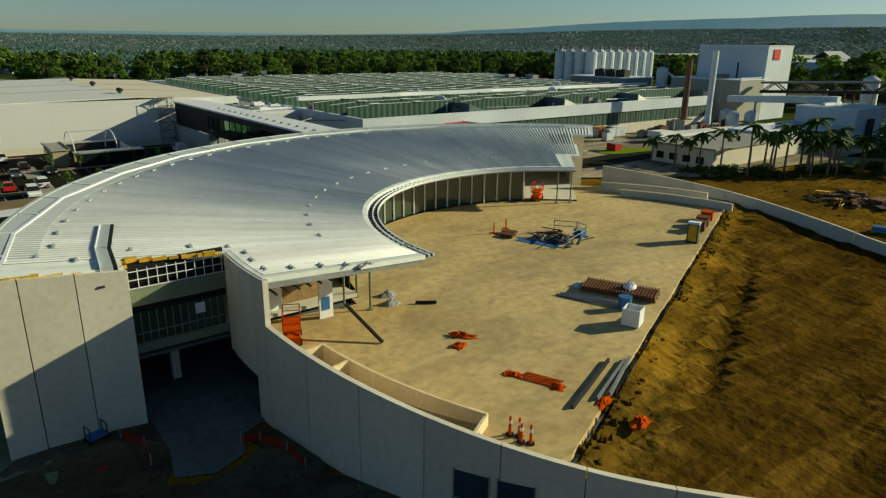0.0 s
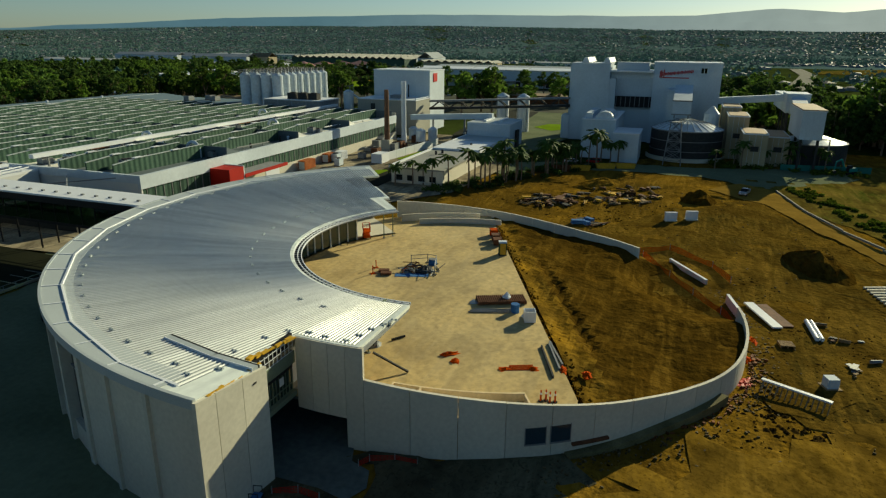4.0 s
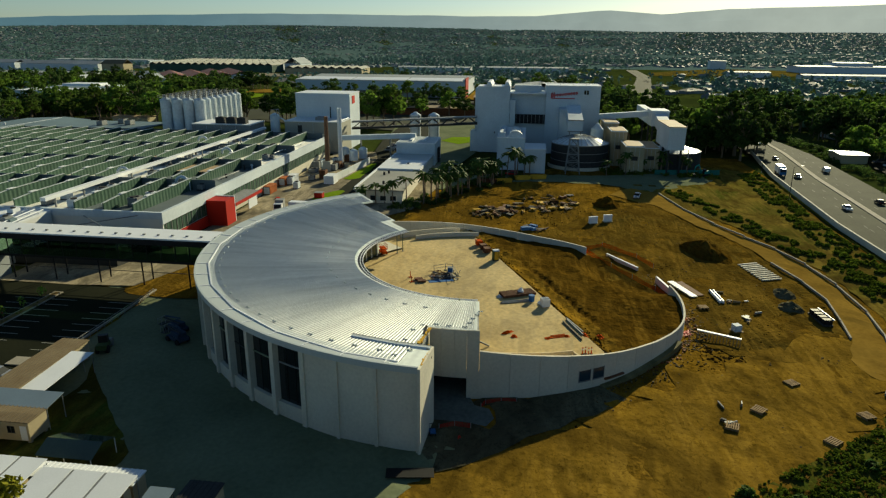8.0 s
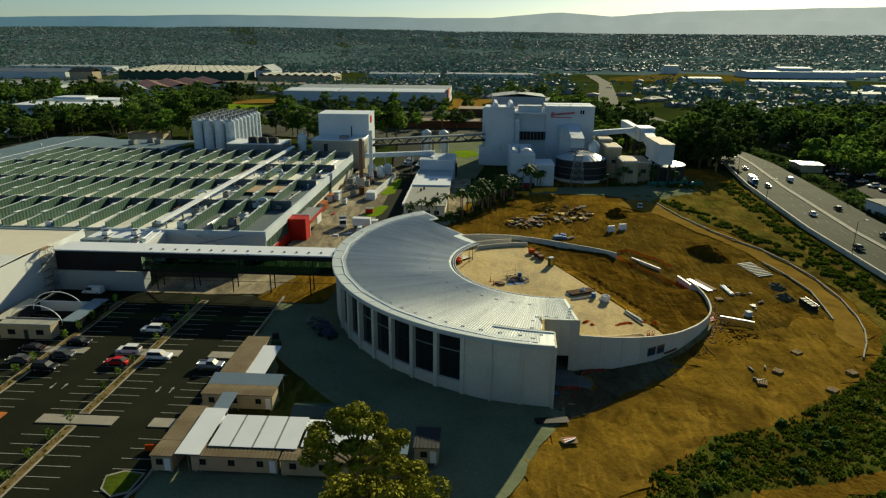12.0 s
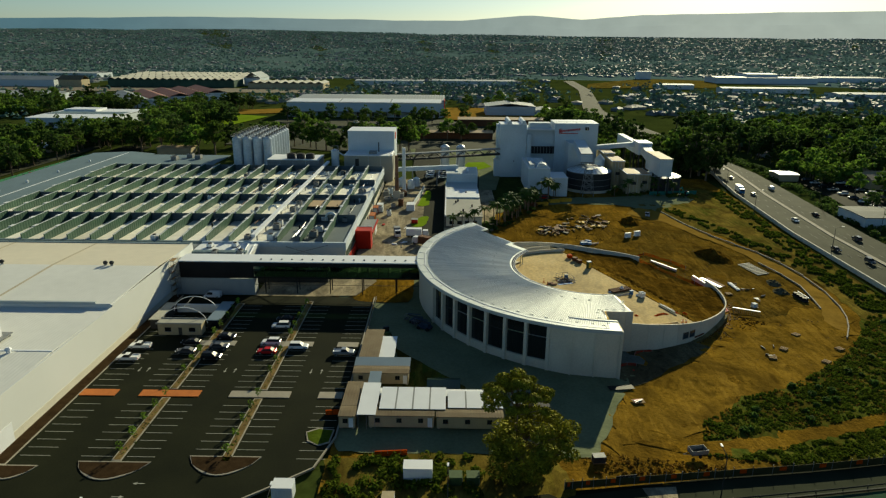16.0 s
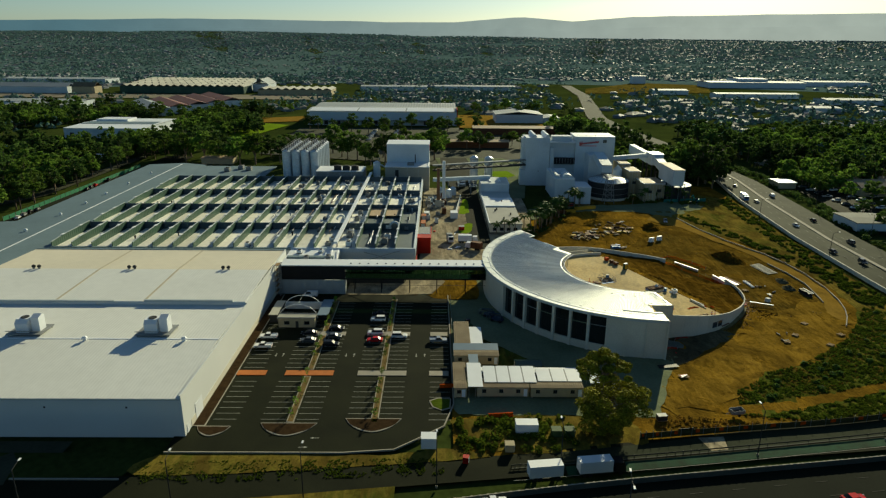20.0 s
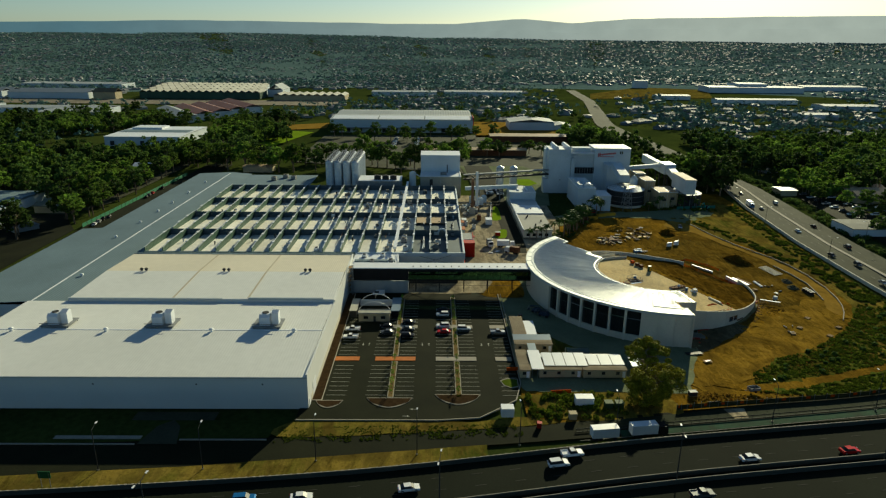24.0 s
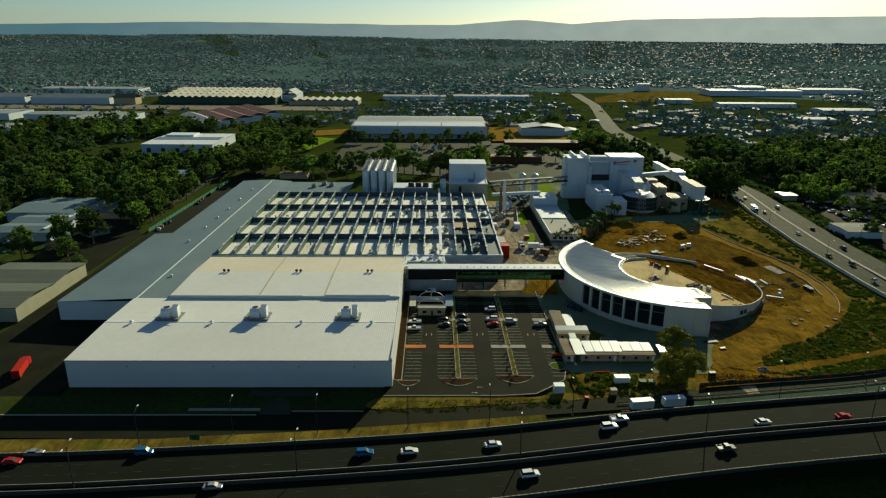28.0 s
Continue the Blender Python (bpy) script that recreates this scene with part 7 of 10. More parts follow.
def tree(meshes, x, y, s, deg, label, group="", z=None):
    t = thing("tree", label, "tree", pose(x, y, ground_z(x, y) - 0.2 if z is None else z, 0, 0, deg), group)
    a, b = part("trunk", meshes[0], None, t), part("crown", meshes[1], None, t)
    for o in (a, b):
        o.scale = (s, s, s * (0.9 + 0.2 * ((deg * 7) % 1)))
    return t


rng = random.Random(11)
GUMS = [gum_meshes(20 + k, 18, 6.2, 30, 46, 0.62, LEAF if k % 2 else LEAFDARK) for k in range(6)]


def big_gum(seed, tiers, leaves, size, leaf):
    """A leaning many-limbed gum: tiers of clumps (z, ring radius, clump radius, count, lean)."""
    r = random.Random(seed)
    tr, clumps = Mb(), []
    tr.tube((0, 0, -0.5), (0.3, 0.1, 4), 0.5, 0.38, 9).tube((0.3, 0.1, 4), (0.2, 0.6, 12), 0.38, 0.2, 8)
    for z, ring, cr, n, lean in tiers:
        for k in range(n):
            a = 2 * math.pi * (k + r.uniform(-0.3, 0.3)) / n
            q = ring * r.uniform(0.55, 1.05)
            c = (q * math.cos(a), lean + q * math.sin(a), z + r.uniform(-1.0, 1.0), cr * r.uniform(0.75, 1.2))
            clumps.append(c)
            tr.tube((0.25, 0.3, max(2.0, z - 4.5)), (c[0] * 0.9, c[1] * 0.9, c[2]), 0.14, 0.04, 5)
    return tr.mesh("trunk", BARK), crown(r, clumps, leaves, size).mesh("crown", leaf)


hero = big_gum(5, ((20.9, 1.8, 1.25, 5, 0.3), (19.7, 4.2, 1.25, 11, 0.4), (18.2, 5.5, 1.15, 13, 0.4), (15.6, 1.0, 0.9, 2, 0.0), (11.8, 4.0, 1.6, 7, -3.6), (10.2, 6.4, 1.7, 13, -3.2), (7.8, 6.8, 1.9, 14, -2.2), (5.4, 6.0, 1.9, 12, -1.2), (3.0, 4.6, 1.6, 10, -0.6)), 300, 0.3, LEAFGOLD)
tree(hero, -36.6, 71.8, 1.0, 0, "tall golden-green gum tree with a domed top and broad crown")
ROWS_OF_TREES = [(244, -62, 1.75), (262, -58, 1.6), (228, -60, 1.2)]
for k in range(30):
    ROWS_OF_TREES.append((rng.uniform(296, 350), 112 + k * 6.5 + rng.uniform(-3, 3), rng.uniform(0.9, 1.4)))
for k in range(16):
    ROWS_OF_TREES.append((rng.uniform(372, 396), 10 + k * 9 + rng.uniform(-4, 4), rng.uniform(0.6, 1.0)))
for k in range(26):
    ROWS_OF_TREES.append((rng.uniform(436, 500), -60 + k * 12 + rng.uniform(-6, 6), rng.uniform(0.6, 1.1)))
for k in range(24):
    ROWS_OF_TREES.append((rng.uniform(236, 300), rng.uniform(-72, -52) - 0.06 * k, rng.uniform(0.8, 1.25)))
for k in range(14):
    ROWS_OF_TREES.append((rng.uniform(400, 560), rng.uniform(300, 352), rng.uniform(0.6, 1.0)))
for k in range(26):
    if k % 5 != 2:
        ROWS_OF_TREES.append((160 + k * 7.0, 326 + rng.uniform(-1, 14), rng.uniform(0.6, 1.1)))
ROWS_OF_TREES += [(76, 328, 0.5), (88, 340, 0.75), (118, 342, 1.15), (110, 354, 1.1), (126, 346, 0.9), (150, 330, 1.0), (157, 338, 1.15), (166, 330, 0.9), (92, 366, 0.9), (104, 372, 0.8), (150, 362, 0.8), (206, 350, 1.2), (214, 366, 1.2), (226, 346, 1.0), (200, 372, 1.1), (70, 372, 0.8), (50, 372, 0.9), (84, 392, 1.0), (110, 405, 1.0), (140, 412, 1.1), (168, 424, 1.0), (120, 430, 1.0), (212, 392, 1.0), (214, 412, 1.1)]
for k in range(30):
    ROWS_OF_TREES.append((rng.uniform(590, 700), rng.uniform(-60, 320), rng.uniform(0.6, 1.1)))
for k in range(30):
    ROWS_OF_TREES.append((rng.uniform(480, 700), rng.uniform(350, 640), rng.uniform(0.6, 1.1)))
for k, (x, y, s) in enumerate(ROWS_OF_TREES):
    if x > 290 and abs(y - highway_centre(x)) < 20 or 425 < x < 640 and 60 < y < 262 and x > 520 or 455 < x < 490 and -14 < y < 78:
        continue
    tree(GUMS[k % 6], x, y, s, rng.uniform(0, 360), "dark green gum tree with an uneven crown", "gum trees")


for k in range(130):
    x, y = rng.uniform(60, 330), rng.uniform(-240, -104)
    if 200 < x < 248 and -176 < y < -130 or 222 < x < 246 and y > -118 or 96 < x < 238 and -130 < y < -106 and k % 3:
        continue
    tree(GUMS[k % 6], x, y, rng.uniform(0.35, 0.8), rng.uniform(0, 360), "small dark green tree across the highway", "gum trees")


def wood_patch(seed, leaf, n=24, size=44.0):
    r = random.Random(seed)
    clumps = []
    tr = Mb()
    for _ in range(n):
        x, y, h, w = r.uniform(-size / 2, size / 2), r.uniform(-size / 2, size / 2), r.uniform(9, 22), r.uniform(3.6, 6.6)
        tr.tube((x, y, -0.5), (x, y, h * 0.7), 0.3, 0.12, 5)
        for _ in range(10):
            a, q = r.uniform(0, 6.28), math.sqrt(r.random()) * w
            clumps.append((x + q * math.cos(a), y + q * math.sin(a), h * r.uniform(0.45, 0.95) * (1 - 0.35 * (q / w) ** 2), w * r.uniform(0.25, 0.45)))
    return crown(r, clumps, 24, 0.95, 0.8).mesh("woods", leaf), tr.mesh("trunks", BARK)


WOODS = [wood_patch(40 + k, LEAFDARK if k % 2 else LEAF) for k in range(4)]


def woods(x, y, k):
    if x > 290 and abs(y - highway_centre(x)) < 34:
        return
    for me, nm in zip(WOODS[k % 4], ("woods", "wood_trunks")):
        ob = tagged(new(nm, me), "dense dark green wood of mixed gum trees", "trees", kind="stuff")
        ob.matrix_basis = pose(x, y, -0.4, 0, 0, 90 * (k * 7 % 4) + rng.uniform(-8, 8))


k = 0
for gx in range(70, 620, 38):
    for gy in range(322, 640, 38):
        if (395 < gx < 600 and gy < 350) or (400 < gx < 530 and 345 < gy < 475) or (gx < 225 and gy < 425) or (225 <= gx < 330 and gy < 345) or rng.random() < (0.46 if gx < 225 else 0.22):
            continue
        woods(gx + rng.uniform(-6, 6), gy + rng.uniform(-6, 6), k)
        k += 1
for gx in range(170, 640, 40):
    for gy in range(-420, -105, 40):
        if (gx < 250 and gy > -190) or rng.random() < 0.12 or gx > 470:
            continue
        woods(gx + rng.uniform(-8, 8), gy + rng.uniform(-8, 8), k)
        k += 1
for x, y in ((452, 328), (462, 300), (478, 316), (490, 308), (492, 336), (258, -52), (285, -60), (318, -62), (300, -30), (330, -40), (300, 0), (440, -20), (470, -30), (420, -45), (500, -20)):
    woods(x, y, k)
    k += 1
region("slope_track", [(-20, 46), (-23.5, 36), (-23.2, 26), (-17.7, 8), (-12, -8), (-4, -26), (-8, -29), (-16, -9), (-22.9, 10.5), (-28.5, 28), (-28.6, 38), (-25, 48)], 0.15, DIRT, "orange dirt track through the weeds", "track", rough=0.22, soft=1.5)
region("pale_lot", [(545, 306), (566, 258), (616, 262), (590, 314)], 0.3, TRACK, "pale bare lot beside the lawn", "yard", step=40)
region("lawn", [(398, 322), (464, 345), (549, 310), (529, 266), (432, 286)], 0.25, LAWN, "bright green lawn beside dark trees", "lawn", step=40)
region("lawn", [(252, 66), (262, 58), (278, 62), (276, 72), (262, 76)], 0.45, LAWN, "small bright lawn behind the brewhouse", "lawn", step=40)
region("car_yard", [(96, -97), (150, -103), (236, -112), (238, -136), (150, -130), (96, -126)], 0.2, ASPHALT, "dark yard across the highway", "yard", step=40)
region("depot_yard", [(300, 20), (520, 20), (505, 250), (345, 250), (300, 110)], 0.15, ROADGREY, "pale asphalt depot yard behind the plant", "yard", step=40)
region("depot_yard", [(495, -10), (640, -20), (640, 88), (500, 88)], 0.15, TRACK, "pale depot yard", "yard", step=40)
region("rail_field", [(1011, -150), (1130, -176), (1345, -336), (1278, -470), (1048, -388)], 0.3, DRYGRASS, "open dry brown field", "field", step=60)
region("rail_yard", [(840, 300), (925, 280), (925, 1000), (850, 1000)], 0.3, mat("rail_ballast", (0.20, 0.17, 0.12), 0.95, var=0.3, scale=0.05), "dull rail yard with gravel", "yard", step=60)


def palm_meshes(seed, h):
    r = random.Random(seed)
    tr = Mb()
    for i in range(5):
        tr.tube((0.12 * math.sin(i), 0, h * i / 5 - 0.3 * (i == 0)), (0.12 * math.sin(i + 1), 0, h * (i + 1) / 5), 0.24 - 0.02 * i, 0.22 - 0.02 * i, 7)
    fr = Mb()
    for k in range(18):
        a = k * 2.4 + r.uniform(-0.2, 0.2)
        lift = r.uniform(-0.3, 1.1)
        L = r.uniform(2.3, 3.0)
        pts = []
        for i in range(6):
            t = i / 5
            pts.append(Vector((math.cos(a) * L * t, math.sin(a) * L * t, h + lift * L * 0.6 * t - 1.5 * t * t * (1.2 - 0.4 * lift))))
        side = Vector((-math.sin(a), math.cos(a), 0))
        for i in range(5):
            w0, w1 = 0.5 * math.sin(math.pi * (0.15 + 0.75 * i / 5)), 0.5 * math.sin(math.pi * (0.15 + 0.75 * (i + 1) / 5))
            for sg in (-1, 1):
                fr.add([pts[i], pts[i + 1], pts[i + 1] + side * sg * w1 - Vector((0, 0, 0.22)), pts[i] + side * sg * w0 - Vector((0, 0, 0.22))], [(0, 1, 2, 3)])
    return tr.mesh("trunk", BARK), fr.mesh("fronds", PALM)


PALMS = [palm_meshes(60 + k, 6.0 + 0.9 * k) for k in range(4)]


def palm(x, y, k, s=1.0):
    t = thing("palm_tree", "slender palm tree with drooping green fronds", "palm", pose(x, y, ground_z(x, y), 0, 0, rng.uniform(0, 360)), "palms by the yard")
    for me, nm in zip(PALMS[k % 4], ("trunk", "fronds")):
        part(nm, me, None, t).scale = (s, s, s)


for k, (x, y) in enumerate(((122.5, 82.5), (125, 78.6), (126, 73.4), (127, 69.3), (126, 76))):
    palm(x, y, k, 0.95)
for k in range(34):
    u = rng.random()
    palm(127 + u * 48 + rng.uniform(-2.5, 2.5), 66 - u * 27 + rng.uniform(-4.5, 4.5), k, rng.uniform(0.8, 1.3))
for k in range(12):
    palm(rng.uniform(182, 196), rng.uniform(-32, 4) , k, rng.uniform(0.7, 0.95))
for x, y in ((178, 33), (184, 31)):
    palm(x, y, 1, 1.0)


def shrubs(name, spots, leaf, label, size=0.34, leaves=46, seed=3):
    r = random.Random(seed)
    cl = []
    for x, y, w in spots:
        cl.append((x, y, ground_z(x, y) + 0.15 + 0.35 * w, w))
    return tagged(part(name, crown(r, cl, leaves, size), leaf), label, "shrubs", kind="stuff")


def scatter(poly_test, box, n, w0, w1, seed, clump=6.0):
    r = random.Random(seed)
    out = []
    while len(out) < n:
        x, y = r.uniform(box[0], box[1]), r.uniform(box[2], box[3])
        if poly_test(x, y) and noise.noise((x / clump, y / clump, seed)) > -0.05:
            out.append((x, y, r.uniform(w0, w1)))
    return out


def highway_y(x):
    return -51.5 - max(0, x - 118) * 0.09


def haul_y(x):
    return -36.5 if x < 75 else -36.5 + (x - 75) * 0.29


shrubs("verge_weeds", scatter(lambda x, y: highway_y(x) + 0.8 < y < highway_y(x) + 9, (0, 200, -62, -36), 900, 0.25, 0.75, 5, 4.0), SCRUB, "green weeds along the highway barrier")
shrubs("verge_weeds", scatter(lambda x, y: haul_y(x) - 9 < y < haul_y(x) - 2.5, (40, 160, -50, -8), 700, 0.2, 0.6, 6, 4.0), SCRUB, "green weeds beside the haul road")
UPPER_SLOPE = [(-24, 34), (-17, 31.5), (-13, 26), (-6.7, 18.8), (-3, 8.5), (4, -2), (14.5, -15.6), (27, -27), (40, -37), (30, -48), (6, -47), (-6, -30), (-12, -10), (-16, 3), (-19, 14), (-22, 25)]
LOWER_SLOPE = [(-29, 36), (-28.5, 27), (-25.5, 18), (-22.5, 9), (-19, -2), (-14, -18), (-9, -32), (-17, -43), (-23, -20), (-29, 4), (-32, 20)]


def within(poly):
    def test(x, y):
        inside = False
        for (x0, y0), (x1, y1) in zip(poly, poly[1:] + poly[:1]):
            if (y0 > y) != (y1 > y) and x < x0 + (y - y0) / (y1 - y0) * (x1 - x0):
                inside = not inside
        return inside
    return test


shrubs("slope_weeds", scatter(within(UPPER_SLOPE), (-26, 41, -49, 35), 3800, 0.12, 0.42, 7, 2.2), SCRUB, "thick green weeds on the front slope", 0.24, 14)
shrubs("slope_weeds", scatter(within(LOWER_SLOPE), (-33, -8, -44, 37), 2400, 0.12, 0.4, 17, 2.2), SCRUB, "thick green weeds between track and fence", 0.24, 14)
shrubs("slope_bushes", scatter(within(UPPER_SLOPE), (-26, 41, -49, 35), 45, 0.5, 0.95, 23, 9.0), LEAFDARK, "taller dark bushes on the front slope", 0.42, 70)
shrubs("shed_weeds", scatter(lambda x, y: True, (-45.5, -31.5, 78, 105), 150, 0.4, 1.2, 8, 4.0), SCRUB, "green weeds and bushes behind the sheds")
shrubs("street_weeds", scatter(lambda x, y: -47.5 - (y - 100) * 0.06 - 5 < x < -47.2 - (y - 100) * 0.03, (-60, -45, 108, 172), 1500, 0.06, 0.16, 9, 2.5), SCRUB, "patchy green weeds along the street verge", 0.16, 10)
shrubs("roadside_bushes", scatter(lambda x, y: highway_centre(x) - 27 < y < highway_centre(x) - 16.5, (60, 330, -118, -80), 260, 0.7, 2.0, 31, 9.0), LEAFDARK, "dark bushes along the far side of the highway", 0.5, 60)
shrubs("yard_shrubs", scatter(lambda x, y: abs((y - 67) + (x - 126) * 0.56) < 6, (118, 178, 34, 74), 230, 0.5, 1.3, 10), LEAFDARK, "dark shrubs under the palms")
shrubs("tank_shrubs", scatter(lambda x, y: True, (184, 198, -40, 4), 130, 0.6, 1.6, 12), SCRUB, "green shrubs before the tank and intake")
sp = random.Random(61)
shrubs("strip_plants", [(sp.uniform(a, b), y + sp.gauss(-0.15, 0.3), sp.uniform(0.12, 0.42)) for y in (143.9, 124.3) for a, b in ((-34, -12.6), (-8.6, 12.6), (15.6, 40)) for _ in range(95)], SCRUB, "young green and straw-coloured plants in the car park strips", 0.22, 14, 4)
shrubs("bed_weeds", [(sp.uniform(-28, -23.8), sp.uniform(106.6, 110.6), sp.uniform(0.08, 0.25)) for _ in range(70)], SCRUB, "low green weeds in the kerbed bed", 0.16, 10, 6)
STRAW = mat("straw_weeds", (0.26, 0.15, 0.03), 0.9, var=0.35, scale=0.4, col2=(0.14, 0.09, 0.02), island=0.4, spec=0.0, thin=0.3)
shrubs("dry_weeds", [(-34.8 + sp.uniform(-1.4, 5.5) * (1 - k / 260), 57 - 24 * k / 160 + sp.uniform(-2, 2), sp.uniform(0.15, 0.45)) for k in range(160)], STRAW, "dry orange weeds along the site fence", 0.26, 12, 8)
shrubs("slope_straw", scatter(within(UPPER_SLOPE), (-26, 41, -49, 35), 900, 0.08, 0.22, 41, 3.0), STRAW, "dry straw tufts between the weeds", 0.2, 8)
shrubs("slope_grass", scatter(within(UPPER_SLOPE), (-26, 41, -49, 35), 2600, 0.06, 0.2, 43, 5.0), SCRUB, "low green grass between the weeds", 0.2, 8)
shrubs("slope_grass", scatter(within(LOWER_SLOPE), (-33, -8, -44, 37), 1500, 0.06, 0.2, 47, 5.0), SCRUB, "low green grass between the weeds", 0.2, 8)
for y, seed in ((143.9, 1), (124.3, 2)):
    for x in range(-33, 40, 5):
        if abs(x + 10) < 3 or abs(x - 14) < 3:
            continue
        st = thing("sapling", "thin yellow-green street sapling in a mulch strip", "sapling", pose(x + 0.5, y, 0.4), "car park saplings")
        r = random.Random(x * 7 + seed)
        part("stem", Mb().tube((0, 0, 0), (0.1, 0, 1.8), 0.05, 0.03, 5), BARK, st)
        part("leaves", crown(r, [(0, 0, 1.9, 0.75), (0.15, 0.1, 1.3, 0.6), (-0.2, 0, 2.5, 0.5)], 16, 0.26), LEAF, st)

# ---- vehicles ----
CARS = {}
def car_meshes(kind, colour):
    key = (kind, colour)
    if key in CARS:
        return CARS[key]
    L, W, H = {"sedan": (4.6, 1.8, 1.45), "suv": (4.7, 1.88, 1.75), "ute": (5.2, 1.88, 1.75), "van": (4.9, 1.9, 1.95)}[kind]
    h, w = L / 2, W / 2
    body = {"sedan": [(-h, 0.35), (-h, 0.82), (-h + 0.15, 0.95), (-0.9, 0.98), (1.0, 0.95), (h - 0.2, 0.78), (h, 0.6), (h, 0.35)],
            "suv": [(-h, 0.4), (-h, 1.0), (-h + 0.1, 1.08), (1.0, 1.08), (h - 0.25, 0.98), (h, 0.75), (h, 0.4)],
            "ute": [(-h, 0.5), (-h, 1.05), (-0.7, 1.08), (1.1, 1.1), (h - 0.25, 1.0), (h, 0.8), (h, 0.45)],
            "van": [(-h, 0.4), (-h, 1.15), (1.6, 1.15), (h - 0.2, 0.95), (h, 0.75), (h, 0.4)]}[kind]
    a0, a1, b0, b1 = {"sedan": (-1.75, 1.15, -1.05, 0.45), "suv": (-2.25, 1.15, -2.0, 0.45), "ute": (-0.75, 1.2, -0.55, 0.5), "van": (-2.4, 1.7, -2.3, 1.15)}[kind]
    zb = body[2][1] if kind != "sedan" else 0.95
    cab = Mb().add([(a0, -w + 0.06, zb), (a1, -w + 0.06, zb), (a1, w - 0.06, zb), (a0, w - 0.06, zb), (b0, -w + 0.26, H - 0.05), (b1, -w + 0.26, H - 0.05), (b1, w - 0.26, H - 0.05), (b0, w - 0.26, H - 0.05)],
                   [(3, 2, 1, 0), (4, 5, 6, 7), (0, 1, 5, 4), (1, 2, 6, 5), (2, 3, 7, 6), (3, 0, 4, 7)])
    roof = Mb().box(b0, -w + 0.24, H - 0.06, b1, w - 0.24, H)
    bm = Mb().profile(body, -w, w)
    if kind == "ute":
        bm.box(-h, -w, 1.05, -0.8, -w + 0.08, 1.25).box(-h, w - 0.08, 1.05, -0.8, w, 1.25).box(-h, -w, 1.05, -h + 0.08, w, 1.25)
    if kind == "van":
        bm.box(-h + 0.02, -w + 0.05, 1.15, -0.2, w - 0.05, H - 0.06)
    wheel = Mb().add([], [])
    wheel.tube((0, -0.12, 0), (0, 0.12, 0), 0.34, n=12)
    rim = Mb().tube((0, -0.13, 0), (0, 0.13, 0), 0.2, n=8)
    lamp = Mb().box(-0.03, -0.2, -0.07, 0.03, 0.2, 0.07)
    CARS[key] = dict(body=bm.mesh("body", PAINTS[colour]), cabin=cab.mesh("cabin_glass", CARGLASS), roof=roof.mesh("roof", PAINTS[colour]),
                     wheel=wheel.mesh("wheel", TYRE), rim=rim.mesh("rim", STEEL), lamp=lamp.mesh("headlight", WHITESHEET), tail=lamp.mesh("tail_light", RED), dims=(h, w))
    return CARS[key]


def car(x, y, z, deg, kind="sedan", colour="white", where="parked in a bay", group="parked cars"):
    m = car_meshes(kind, colour)
    h, w = m["dims"]
    t = thing("car", "%s %s %s" % (colour, {"sedan": "sedan car", "suv": "off-roader car", "ute": "pickup with open tray", "van": "small delivery van"}[kind], where), "car", pose(x, y, z, 0, 0, deg), group)
    part("body", m["body"], None, t)
    part("cabin_glass", m["cabin"], None, t)
    part("roof", m["roof"], None, t)
    for sx in (-h + 0.85, h - 0.85):
        for sy in (-w + 0.1, w - 0.1):
            wl = part("wheel", m["wheel"], None, t)
            wl.location = (sx, sy, 0.34)
            part("rim", m["rim"], None, wl)
    for sy in (-w + 0.3, w - 0.3):
        part("headlight", m["lamp"], None, t).location = (h + 0.01, sy, 0.7)
        part("tail_light", m["tail"], None, t).location = (-h - 0.01, sy, 0.8)
    return t


Z = 0.3
for x, y, d, kd, c in ((10.9, 160.0, 90, "ute", "white"), (4.5, 160.0, 90, "ute", "white"), (13.5, 148.4, 90, "sedan", "black"), (8.6, 147.8, 90, "sedan", "grey"), (11.3, 140.6, -90, "sedan", "grey"),
                       (5.8, 140.6, -90, "suv", "black"), (24.0, 128.4, 90, "suv", "white"), (13.9, 128.4, 90, "suv", "white"), (9.0, 128.2, 90, "sedan", "red"), (11.7, 121.0, -90, "suv", "white"), (8.7, 109.3, -90, "ute", "silver"),
                       (44.6, 153.7, 88, "van", "white"), (28.5, 128.3, 90, "sedan", "black"), (17, 140.6, -90, "sedan", "black")):
    car(x, y, Z, d, kd, c)


def fw_dir(y):
    i = min(range(len(FWD)), key=lambda k: abs(FWD[k][1] - y))
    j = min(i + 1, len(FWD) - 1)
    i = j - 1
    return math.degrees(math.atan2(FWD[j][1] - FWD[i][1], FWD[j][0] - FWD[i][0]))


